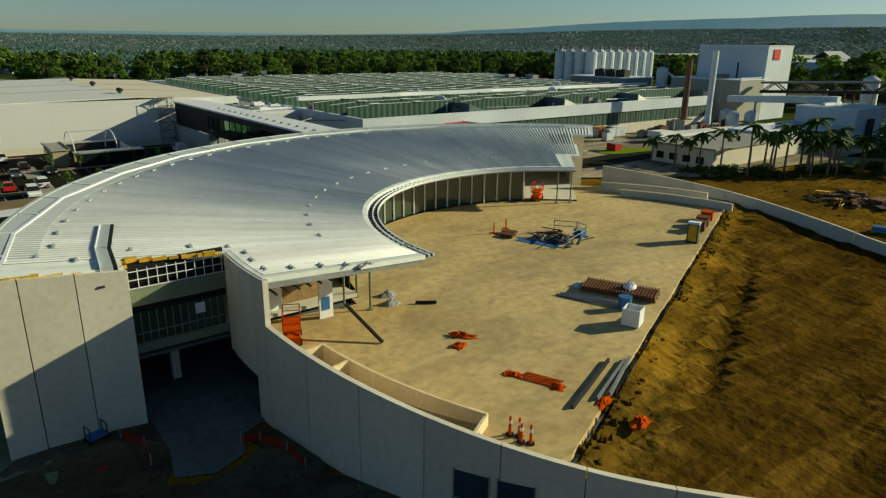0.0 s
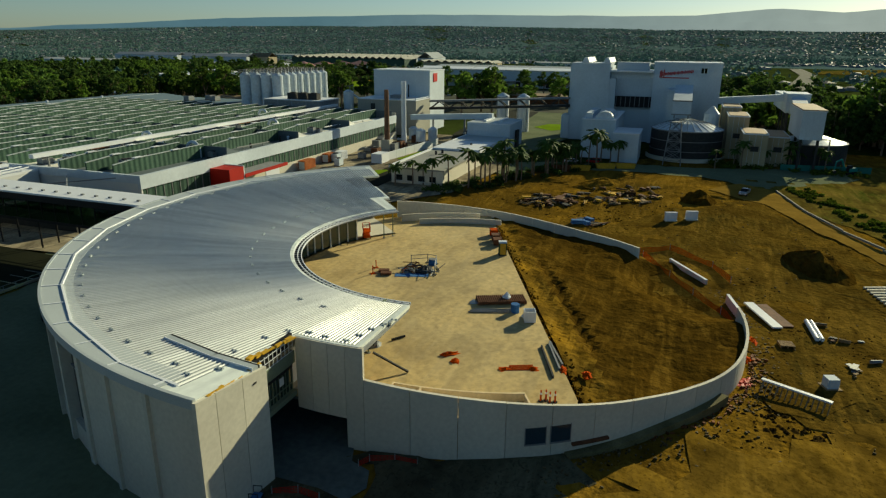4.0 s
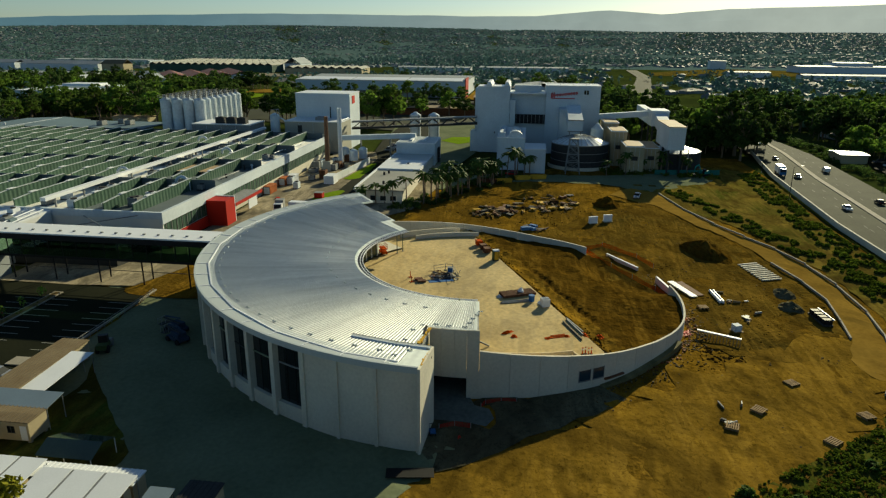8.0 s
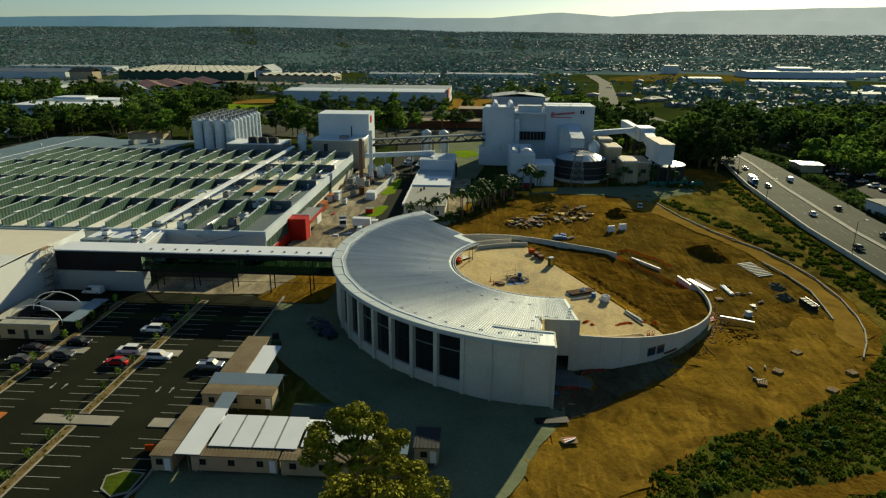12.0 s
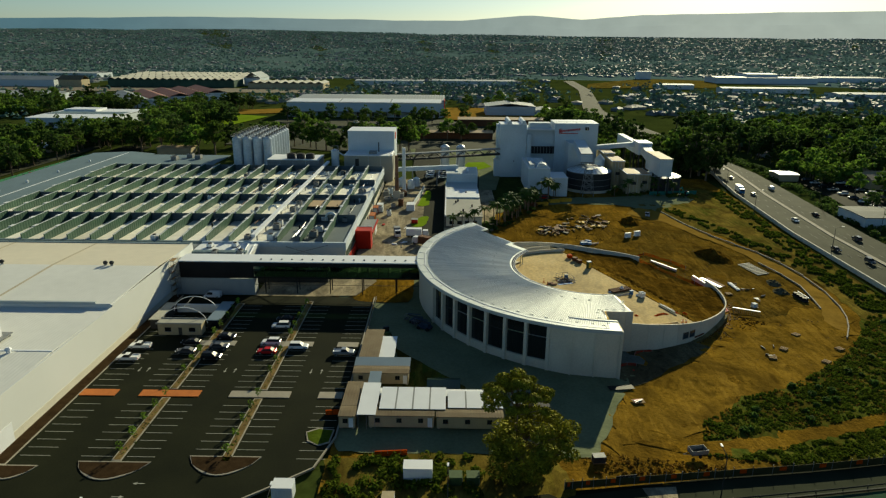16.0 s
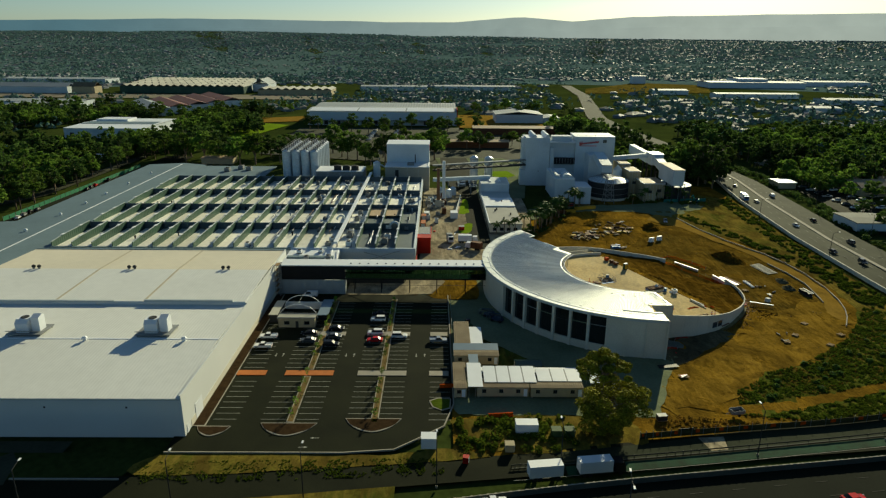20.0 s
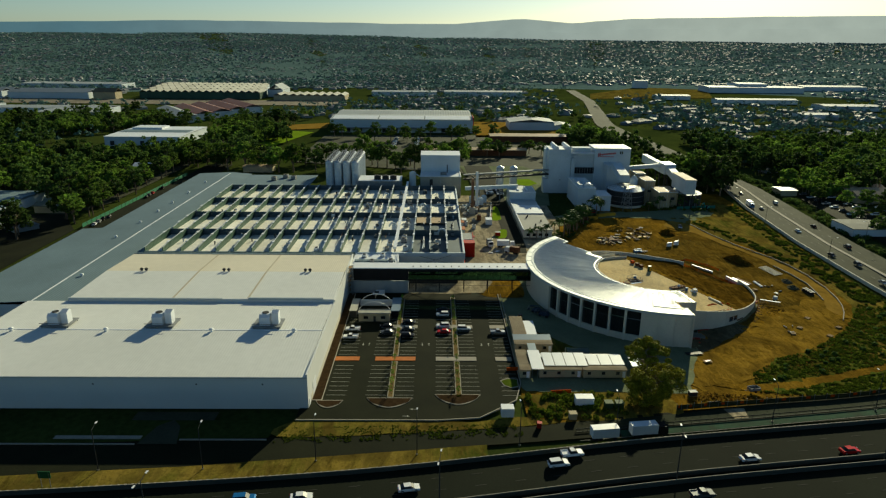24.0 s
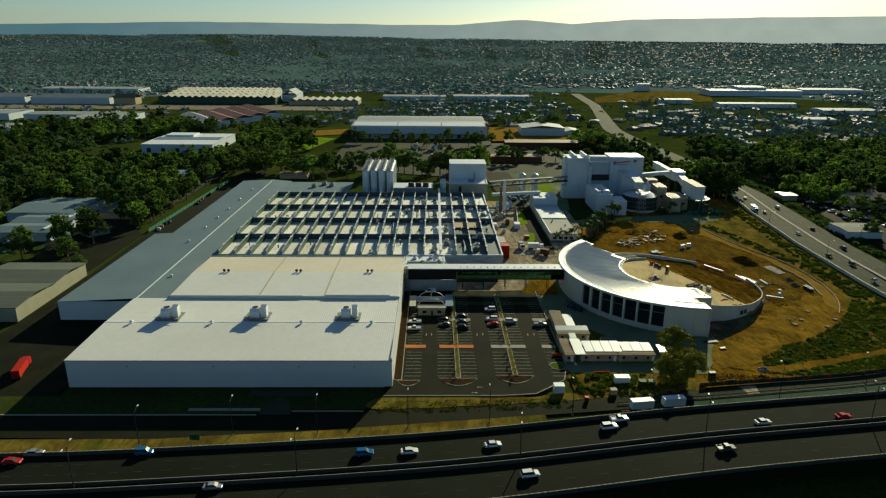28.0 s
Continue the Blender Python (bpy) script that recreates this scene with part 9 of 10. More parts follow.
barrier_row(-18, 109, -17.5, 104.8, 0.3, 3, ORANGE, "orange plastic barriers beside the huts")
gh = thing("guard_house", "cream gatehouse block with thin white arches over a sunken court", "gatehouse", pose(0, 0, 0.3))
part("block", Mb().box(18.6, 147.6, 0, 21.4, 158.8, 3.1), CREAM, gh)
part("roof", Mb().box(18.3, 147.3, 3.1, 21.7, 159.1, 3.3), OLDROOF, gh)
part("roof_edge", Mb().box(18.25, 147.3, 3.3, 18.45, 159.1, 3.5).box(21.55, 147.3, 3.3, 21.75, 159.1, 3.5), STEEL, gh)
part("door", Mb().box(18.54, 152.6, 0, 18.6, 153.5, 2.1), DARKSTEEL, gh)
for y in (149.2, 155.4):
    w = part("window", Mb().box(18.54, y, 1.0, 18.6, y + 1.6, 2.1), DARKGLASS, gh)
    part("sill", Mb().box(18.48, y - 0.1, 0.92, 18.6, y + 1.7, 1.0), STEEL, w)
part("side_building", Mb().box(22.2, 144.2, 0, 34.6, 147.2, 2.6), DARKGLASS, gh, "dark glazed side building")
part("side_roof", Mb().box(22.0, 144.0, 2.6, 34.8, 147.4, 2.8), CANOPY, gh)
part("far_wing", Mb().box(22.2, 160.0, 0, 33.6, 162.4, 2.6), DARKSTEEL, gh)
part("far_wing_roof", Mb().box(22.0, 159.8, 2.6, 33.8, 162.6, 2.75), OLDROOF, gh)
part("back_wall", Mb().box(33.4, 147.4, 0, 33.8, 159.8, 2.4), FARWALL, gh)
for x in (22.6, 30.5):
    part("arch", bent([(x, 153.4 - 6.0 * math.cos(math.pi * i / 14), 1.6 + 4.4 * math.sin(math.pi * i / 14)) for i in range(15)], 0.1, 6), WHITESHEET, gh)
part("tie", Mb().tube((22.6, 153.4, 6.0), (30.5, 153.4, 6.0), 0.05), STEEL, gh)

# scaffold in the corner of the warehouse and the link
sf = thing("scaffold_tower", "tall galvanised scaffold stair in the building corner", "scaffold", pose(44.2, 164.0, 0.3))
for x in (0, 3.2):
    for y in (0, 1.6):
        part("standard", Mb().cyl(x, y, 0, 11.4, 0.05, n=6), STEEL, sf)
for k in range(6):
    z = 1.9 * k + 1.7
    part("ledger", Mb().tube((0, 0, z), (3.2, 0, z), 0.04, n=5).tube((0, 1.6, z), (3.2, 1.6, z), 0.04, n=5).tube((0, 0, z), (0, 1.6, z), 0.04, n=5).tube((3.2, 0, z), (3.2, 1.6, z), 0.04, n=5), STEEL, sf)
    part("deck_board", Mb().box(0.1, 0.15, z + 0.04, 3.1, 1.45, z + 0.1) if k == 5 else Mb().box(0.1, 0.85, z + 0.04, 3.1, 1.45, z + 0.1), TIMBER, sf)
    part("stair_flight", Mb().tube((0.2 + 2.8 * (k % 2), 0.3, z - 1.7), (3.0 - 2.8 * (k % 2), 0.3, z), 0.09, n=4), STEEL, sf)
    part("brace", Mb().tube((0, 0, z - 1.7), (3.2, 0, z), 0.03, n=4), STEEL, sf)

# ---- on the podium ----
P = 3.2
toilet = thing("portable_toilet", "grey-green portable toilet with a yellow side on the slab", "portable toilet", pose(66.6, 38.4, P, 0, 0, 22))
part("cabin", Mb().box(-0.6, -0.6, 0.1, 0.6, 0.6, 2.15), GREEN, toilet)
part("roof", Mb().profile([(-0.65, 2.15), (0.65, 2.15), (0.45, 2.35), (-0.45, 2.35)], -0.65, 0.65), WHITESHEET, toilet)
part("door", Mb().box(-0.66, -0.45, 0.2, -0.6, 0.45, 2.05), YELLOW, toilet)
part("base", Mb().box(-0.65, -0.65, 0, 0.65, 0.65, 0.1), DARKSTEEL, toilet)
for x, y in ((71.5, 40.6), (74, 41.6), (77, 42.8)):
    t = thing("rubbish_skip", "small rusty orange rubbish skip on the slab edge", "skip", pose(x, y, P, 0, 0, 22), "rubbish skips")
    part("tub", Mb().profile([(-0.6, 0.1), (0.6, 0.1), (0.85, 1.2), (-0.85, 1.2)], -0.7, 0.7), RUST if x < 75 else ORANGE, t)
    part("rim", Mb().box(-0.9, -0.75, 1.15, 0.9, -0.65, 1.25).box(-0.9, 0.65, 1.15, 0.9, 0.75, 1.25), RUST, t)
wp = thing("white_bin", "open white bulk bin with rubbish on the slab", "bin", pose(41.6, 28.2, P, 0, 0, 20))
for a, b, c, d in ((-0.7, -0.7, 0.7, -0.62), (-0.7, 0.62, 0.7, 0.7), (-0.7, -0.62, -0.62, 0.62), (0.62, -0.62, 0.7, 0.62)):
    part("side", Mb().box(a, b, 0.1, c, d, 1.5), WHITESHEET, wp)
part("floor", Mb().box(-0.62, -0.62, 0.1, 0.62, 0.62, 0.5), DARKSTEEL, wp)
bb = thing("blue_drum", "blue plastic drum on the slab", "drum", pose(43.8, 30.6, P))
part("shell", Mb().cyl(0, 0, 0, 1.1, 0.55, n=14), BLUE, bb)
part("lid", Mb().cyl(0, 0, 1.1, 1.16, 0.57, n=14), BLUE, bb)
deck = thing("steel_deck_stack", "stack of dark rusty ribbed steel decking on the slab", "steel stack", pose(46.6, 33.3, P, 0, 0, -65))
for i in range(24):
    x = -3.2 + i * 0.275
    part("rib", Mb().profile([(x, 0.15), (x + 0.22, 0.15), (x + 0.17, 0.55), (x + 0.05, 0.55)], -1.3, 1.3), RUST, deck)
part("packing", Mb().box(-3.2, -1.25, 0.15, 3.3, 1.25, 0.42), RUST, deck)
for y in (-1, 0, 1):
    part("bearer", Mb().box(-3.3, y - 0.1, 0, 3.4, y + 0.1, 0.15), TIMBER, deck)
def heap(name, x, y, z, rx, ry, h, m, label, category, deg=0, seed=1, group=""):
    """A lumpy heap."""
    mb = Mb()
    n, rings_n = 14, 5
    ragged = 0.9 if m in (ORANGE, RED) else 0.35
    h = h * 0.55 if m in (ORANGE, RED) else h
    for j in range(rings_n):
        q = 1 - j / rings_n
        for i in range(n):
            a = 2 * math.pi * i / n
            k = 1 + ragged * noise.noise((math.cos(a) * 1.7 + seed * 3.1, math.sin(a) * 1.7, j * 0.7))
            mb.v.append((rx * q * k * math.cos(a), ry * q * k * math.sin(a), h * math.sin((1 - q) * math.pi / 2) * (0.8 + ragged * noise.noise((i * 0.9, j * 1.1, seed)))))
    mb.v.append((0, 0, h))
    for j in range(rings_n - 1):
        for i in range(n):
            mb.f.append((j * n + i, j * n + (i + 1) % n, (j + 1) * n + (i + 1) % n, (j + 1) * n + i))
    mb.f += [((rings_n - 1) * n + i, (rings_n - 1) * n + (i + 1) % n, rings_n * n) for i in range(n)]
    mb.f.append(tuple(range(n - 1, -1, -1)))
    ob = solid(name, mb, m, label, category, group)
    ob.matrix_basis = pose(x, y, z, 0, 0, deg)
    return ob


heap("bulk_bag", 47.2, 32.6, P + 0.55, 0.75, 0.6, 0.8, WHITESHEET, "crumpled white bulk bag on the steel stack", "bag", 10, 51)
heap("bulk_bag", 42.9, 28.9, P, 0.8, 0.6, 0.6, WHITESHEET, "white plastic bag of waste on the slab", "bag", 50, 52)
heap("bulk_bag", 45.0, 36.6, P, 0.6, 0.5, 0.5, FARWALL, "pale plastic bag of waste on the slab", "bag", 20, 53)
for i in range(7):
    t = thing("steel_pipe", "long grey galvanised pipe lying on the slab", "pipe", pose(43.6 - i * 0.17, 33.2 + 0.25 * (i % 3), P + 0.1, 0, 0, -70 + (i % 3) * 3), "pipes on the slab")
    part("tube", Mb().tube((-2.8, 0, 0), (2.8, 0, 0), 0.09, n=8), STEEL, t)
for k, (x0, y0, x1, y1) in enumerate(((35.0, 25.3, 28.1, 22.6), (35.9, 24.6, 30.1, 22.3), (36.4, 24.6, 31.2, 22.2))):
    t = thing("steel_beam", "long grey steel beam lying along the slab edge", "beam", pose((x0 + x1) / 2, (y0 + y1) / 2, P, 0, 0, math.degrees(math.atan2(y1 - y0, x1 - x0))), "beams on the slab")
    L = math.hypot(x1 - x0, y1 - y0) / 2
    m = (DARKSTEEL, STEEL, STEEL)[k]
    part("web", Mb().box(-L, -0.03, 0.05, L, 0.03, 0.19), m, t)
    part("flange", Mb().box(-L, -0.1, 0, L, 0.1, 0.05), m, t)
    part("flange", Mb().box(-L, -0.1, 0.19, L, 0.1, 0.24), m, t)


def netting(name, pts, z, h, label, m=ORANGE):
    """A slack orange mesh: vertical and horizontal strands with sag."""
    t = thing(name, label, "safety net", group="orange safety nets")
    mb = Mb()
    for (x0, y0), (x1, y1) in zip(pts, pts[1:]):
        L = math.hypot(x1 - x0, y1 - y0)
        n = max(2, round(L / 0.35))
        for i in range(n):
            u, v = i / n, (i + 1) / n
            a = (x0 + (x1 - x0) * u, y0 + (y1 - y0) * u)
            b = (x0 + (x1 - x0) * v, y0 + (y1 - y0) * v)
            sg = 0.16 * math.sin(i * 0.21 + x0) * h
            for k in range(5):
                za, zb = z(*a) + (h + sg) * (0.1 + 0.19 * k), z(*b) + (h + 0.16 * math.sin((i + 1) * 0.21 + x0) * h) * (0.1 + 0.19 * k)
                n0 = len(mb.v)
                mb.v += [(a[0], a[1], za), (b[0], b[1], zb), (b[0], b[1], zb + 0.1 * h), (a[0], a[1], za + 0.1 * h)]
                mb.f.append((n0, n0 + 1, n0 + 2, n0 + 3))
            mb.tube((a[0], a[1], z(*a)), (a[0], a[1], z(*a) + h + sg), 0.02, n=3)
    part("mesh", mb, m, t)
    for x, y in pts:
        part("stake", Mb().cyl(x, y, z(x, y) - 0.2, z(x, y) + h + 0.2, 0.05, n=5), STEEL, t)
    return t


flat = lambda x, y: P + 0.05
heap("crumpled_net", 29.3, 34.6, P, 0.45, 1.3, 0.7, ORANGE, "crumpled heap of orange safety netting on the slab", "netting", 40, 2, "netting heaps")
heap("crumpled_net", 28.1, 33.4, P, 0.7, 0.5, 0.6, ORANGE, "crumpled heap of orange safety netting on the slab", "netting", 0, 3, "netting heaps")
heap("crumpled_net", 28.2, 27.9, P, 0.5, 0.9, 0.35, ORANGE, "rolled orange safety netting on the slab", "netting", 30, 4, "netting heaps")
heap("crumpled_net", 29.4, 24.9, P, 0.6, 0.5, 0.4, ORANGE, "rolled orange safety netting on the slab", "netting", 0, 5, "netting heaps")
heap("crumpled_net", 30.3, 22.0, P, 0.4, 1.0, 0.35, ORANGE, "rolled orange safety netting at the slab edge", "netting", -70, 6, "netting heaps")
heap("crumpled_net", 30.6, 19.4, P - 0.35, 0.9, 0.6, 0.6, ORANGE, "crumpled orange netting on the earth fill", "netting", 20, 7, "netting heaps")
nm = thing("flat_netting", "orange mesh netting spread flat on the slab", "netting")
mb = Mb()
for i in range(9):
    mb.tube((28.0 + i * 0.15, 27.6, P + 0.03), (29.0 + i * 0.15, 25.2, P + 0.03), 0.03, n=3)
for i in range(12):
    mb.tube((28.05 + i * 0.09, 27.5 - i * 0.2, P + 0.04), (29.3 + i * 0.09, 27.5 - i * 0.2, P + 0.04), 0.03, n=3)
part("mesh", mb, ORANGE, nm)
for i in range(4):
    t = thing("bollard", "orange and white warning bollard on the slab", "bollard", pose(23.1 + 0.3 * (i % 2), 22.9 - 0.45 * i, P), "orange bollards")
    part("post", Mb().cyl(0, 0, 0, 1.2, 0.1, 0.07, n=8), ORANGE, t)
    part("foot", Mb().cyl(0, 0, 0, 0.08, 0.25, n=8), TYRE, t)
    part("band", Mb().cyl(0, 0, 0.75, 0.95, 0.105, n=8), WHITESHEET, t)
# work area in the middle of the slab
for k in range(26):
    r = random.Random(k)
    t = thing("scaffold_tube", "loose dark steel tube in a work pile", "tube", pose(54.2 + r.uniform(-2.0, 2.2), 48.0 + r.uniform(-2.8, 2.6), P + 0.08 + r.uniform(0, 0.5), r.uniform(-3, 3), 0, r.uniform(0, 180)), "scaffold pile")
    part("tube", Mb().tube((-1.3, 0, 0), (1.3, 0, 0), 0.07, n=6), (DARKSTEEL, STEEL, RUST)[k % 3], t)
heap("scrap_heap", 54.6, 47.4, P, 2.0, 1.5, 0.9, DARKSTEEL, "dark heap of formwork scrap on the slab", "scrap", 20, 8)
heap("rubble_heap", 53.6, 49.6, P, 1.0, 0.9, 0.5, STEEL, "grey heap of fittings on the slab", "scrap", 20, 9)
heap("orange_scrap", 54.0, 50.4, P, 0.8, 0.5, 0.45, ORANGE, "small orange heap beside the work pile", "scrap", 20, 10)
tp = thing("blue_tarp", "blue tarpaulin lying flat on the slab", "tarpaulin", pose(51.9, 48.6, P + 0.01, 0, 0, 20))
part("sheet", Mb().box(-0.7, -2.6, 0, 0.7, 2.4, 0.04), BLUE, tp)
for x, y in ((58.1, 46.9), (53.4, 45.4), (56.8, 50.6), (58.3, 48.4)):
    t = thing("barrier_post", "grey temporary guard post on the slab", "post", pose(x, y, P), "guard posts")
    part("pole", Mb().cyl(0, 0, 0, 1.5, 0.06, n=6), STEEL, t)
    part("foot", Mb().box(-0.3, -0.3, 0, 0.3, 0.3, 0.08), DARKSTEEL, t)
gr = thing("guard_rail", "thin grey guard rail round the work area", "rail")
for (a, b), (c, d) in (((58.1, 46.9), (58.3, 48.4)), ((58.3, 48.4), (56.8, 50.6)), ((53.4, 45.4), (58.1, 46.9))):
    part("rail", Mb().tube((a, b, P + 1.4), (c, d, P + 1.4), 0.05), STEEL, gr)
    part("rail", Mb().tube((a, b, P + 0.8), (c, d, P + 0.8), 0.05), STEEL, gr)
bx = thing("blue_box", "blue-grey tool box at the work pile", "box", pose(57.6, 47.3, P))
part("body", Mb().box(-0.5, -0.5, 0, 0.5, 0.5, 0.9), BLUE, bx)
part("lid", Mb().box(-0.54, -0.54, 0.9, 0.54, 0.54, 0.98), STEEL, bx)
for x, y in ((50.4, 54.2), (53, 54.9)):
    t = thing("orange_stand", "orange sign stand on the slab", "stand", pose(x, y, P), "orange stands")
    part("post", Mb().cyl(0, 0, 0, 1.3, 0.08, n=6), ORANGE, t)
    part("foot", Mb().box(-0.5, -0.06, 0, 0.5, 0.06, 0.1).box(-0.06, -0.5, 0, 0.06, 0.5, 0.1), ORANGE, t)
for x, y in ((51.8, 53.0), (50.8, 52.2)):
    t = thing("brick_pallet", "flat rusty pallet stack on the slab", "pallet", pose(x, y, P, 0, 0, 20), "rusty pallets")
    part("stack", Mb().box(-0.5, -0.8, 0.12, 0.5, 0.8, 0.4), RUST, t)
    part("bearer", Mb().box(-0.5, -0.7, 0, 0.5, -0.5, 0.12).box(-0.5, 0.5, 0, 0.5, 0.7, 0.12), TIMBER, t)


def scissor_lift(x, y, deg, label):
    t = thing("scissor_lift", label, "scissor lift", pose(x, y, P, 0, 0, deg), "scissor lifts")
    part("chassis", Mb().box(-1.2, -0.6, 0.25, 1.2, 0.6, 0.75), ORANGE, t)
    for sx in (-0.85, 0.85):
        for sy in (-0.6, 0.6):
            part("wheel", Mb().tube((sx, sy - 0.1, 0.25), (sx, sy + 0.1, 0.25), 0.25, n=10), TYRE, t)
    for sy in (-0.5, 0.5):
        part("scissor_arm", Mb().tube((-1.0, sy, 0.75), (1.0, sy, 1.25), 0.06).tube((1.0, sy, 0.75), (-1.0, sy, 1.25), 0.06), RED, t)
    part("platform", Mb().box(-1.25, -0.62, 1.25, 1.25, 0.62, 1.4), ORANGE, t)
    for z in (1.9, 2.4):
        for a, b, c, d in ((-1.25, -0.62, 1.25, -0.62), (-1.25, 0.62, 1.25, 0.62), (-1.25, -0.62, -1.25, 0.62), (1.25, -0.62, 1.25, 0.62)):
            part("rail", Mb().tube((a, b, z), (c, d, z), 0.04), RED, t)
    for a in (-1.25, -0.4, 0.4, 1.25):
        for b in (-0.62, 0.62):
            part("rail_post", Mb().tube((a, b, 1.4), (a, b, 2.4), 0.04), RED, t)
    return t


scissor_lift(18.7, 41.6, 65, "orange scissor lift parked beside the tall wall")
scissor_lift(67.3, 63.6, 30, "red scissor lift under the far eaves")
lb = thing("leaning_board", "dark board leaning under the eaves", "board", pose(23.2, 39.6, P, 0, 0, 0))
part("board", Mb().tube((-0.4, 1.2, 2.2), (0.6, -2.4, 0.1), 0.14, n=4), BLACK, lb)
lb2 = thing("dark_pipe", "short dark pipe lying on the slab", "pipe", pose(31, 41.5, P + 0.15, 0, 0, -35))
part("tube", Mb().tube((-0.9, 0, 0), (0.9, 0, 0), 0.14, n=6), BLACK, lb2)
for k, (x, y) in enumerate(((26.5, 41.2), (27.4, 43))):
    heap("debris_heap", x + 2, y + 2, P, 0.9, 0.6, 0.6, STEEL, "grey heap of sheet offcuts under the eaves", "scrap", 0, 20 + k)
# broken slab edge
edge = Mb()
r = random.Random(77)
for i in range(260):
    u = r.random()
    x, y = 24.5 + 65.5 * u + r.uniform(-0.3, 0.9), 19.5 + 27.5 * u - r.uniform(0.0, 1.4)
    s = r.uniform(0.05, 0.2)
    edge.obox(x, y, 2.6, s * 1.6, s, 0.3 + s, r.uniform(0, 90))
tagged(part("edge_rubble", edge, DIRT), "broken concrete lumps along the slab edge", "rubble", kind="stuff")

# ---- round the site ----
gz = ground_z
for k, (x0, y0, x1, y1, h) in enumerate(((86.3, 12.1, 76.6, 6.2, 0.8), (69.2, 3.4, 61.2, 1.7, 1.4))):
    t = thing("loose_wall_panel", "loose pale precast wall panel standing in a trench", "wall panel", pose((x0 + x1) / 2, (y0 + y1) / 2, gz(70, 5), 0, 0, math.degrees(math.atan2(y1 - y0, x1 - x0))), "loose panels")
    L = math.hypot(x1 - x0, y1 - y0) / 2
    part("panel", Mb().box(-L, -0.2, -0.3, L, 0.2, h), PRECAST, t)
    part("top_edge", Mb().box(-L, -0.22, h, L, 0.22, h + 0.08), WHITESHEET, t)
netting("safety_net", [(81, 17.8), (88.3, 19.3), (94.2, 12.4), (86, 5), (78.6, 2.4)], lambda x, y: gz(x, y) + 0.05, 1.1, "slack orange safety net round the trench")
netting("safety_net", [(88, 17), (78, 12), (70.5, 8.3), (64, 4.5), (58.6, 2.6)], lambda x, y: gz(x, y) + 0.05, 1.1, "slack orange safety net along the trench")
heap("trench_spoil", 82, 13.5, gz(82, 13), 8, 2.6, 0.7, DIRT2, "dark low spoil along the trench", "dirt heap", -30, 31)
heap("soil_mound", 93, -12.5, gz(93, -12) - 0.2, 9.5, 5, 3.4, DIRT2, "large dark soil mound by the haul road", "dirt heap", 18, 32)
heap("soil_mound", 135.5, 7, gz(135, 7) - 0.1, 5.5, 4.5, 3.0, DIRT2, "brown soil mound by the site gate", "dirt heap", 10, 33)
heap("soil_mound", 58, -20.5, gz(58, -20), 3.2, 2.6, 1.6, DARKSOILFLAT, "small dark gravel heap", "dirt heap", 0, 34)
heap("soil_mound", 66, -22, gz(66, -22), 3.6, 2.2, 1.3, DARKSOILFLAT, "small dark gravel heap", "dirt heap", 0, 35)
heap("soil_mound", 145, 32, gz(145, 32), 9, 5, 2.2, DIRT, "low grassy earth bank by the plant gate", "dirt heap", -40, 36)
for k in range(10):
    t = thing("formwork_plank", "pale plank laid in a row by the road", "plank", pose(84.6 - k * 1.15, -20.3 - k * 0.22, gz(80, -21) + 0.25, 0, 0, 112), "planks in a row")
    part("plank", Mb().box(-2.6, -0.2, 0, 2.6, 0.2, 0.22), PRECAST, t)
    part("bearer", Mb().box(-2.0, -0.3, -0.3, -1.7, 0.3, 0).box(1.7, -0.3, -0.3, 2.0, 0.3, 0), TIMBER, t)
sr = thing("panel_rack", "long white-topped rack with slats leaning on the dirt", "rack", pose(41.3, -2.4, gz(41, -2), 0, 0, -115))
part("top", Mb().box(-3.7, -0.25, 0.9, 3.7, 0.25, 1.1), WHITESHEET, sr)
for k in range(14):
    part("slat", Mb().tube((-3.5 + k * 0.54, 0.1, 1.0), (-3.3 + k * 0.54, -1.5, 0.05), 0.08, n=4), TIMBER, sr)
    if k % 3 == 0:
        part("leg", Mb().box(-3.5 + k * 0.54, -0.1, 0, -3.4 + k * 0.54, 0.1, 0.9), STEEL, sr)
t = thing("white_slab", "long white slab panel lying on timber by the wall", "slab", pose(65.2, -1.2, gz(65, 0) + 0.3, 0, 0, 20))
part("slab", Mb().box(-4.6, -0.7, 0, 4.6, 0.7, 0.2), WHITESHEET, t)
part("rust_sheet", Mb().box(-4.0, -2.6, -0.1, 4.2, -0.8, 0.05), RUST, t)
part("bearer", Mb().box(-3.5, -0.7, -0.3, -3.2, 0.7, 0).box(3.2, -0.7, -0.3, 3.5, 0.7, 0), TIMBER, t)
for x, y, d in ((55.6, -3.2, 10), (26.1, -9.2, 30), (17.4, -1.7, 48), (12.5, 3.3, 70), (17.8, -16.2, 22), (10.5, -8.8, 40)):
    t = thing("pallet", "weathered timber pallet of slats on the dirt", "pallet", pose(x, y, gz(x, y) + 0.12, 0, 0, d), "timber pallets")
    for k in range(6):
        part("slat", Mb().box(-0.8 + k * 0.29, -0.9, 0.3, -0.62 + k * 0.29, 0.9, 0.36), TIMBER, t)
    for k in (-0.8, 0, 0.8):
        part("bearer", Mb().box(-0.85, k - 0.06, 0, 0.95, k + 0.06, 0.3), TIMBER, t)
t = thing("white_pipe", "short thick white pipe bundle on the dirt", "pipe", pose(62, -7.4, gz(62, -7) + 0.35, 0, 0, 4))
for k in (-0.3, 0.3):
    part("tube", Mb().tube((-3.2, k, 0), (3.2, k, 0), 0.3, n=10), WHITESHEET, t)
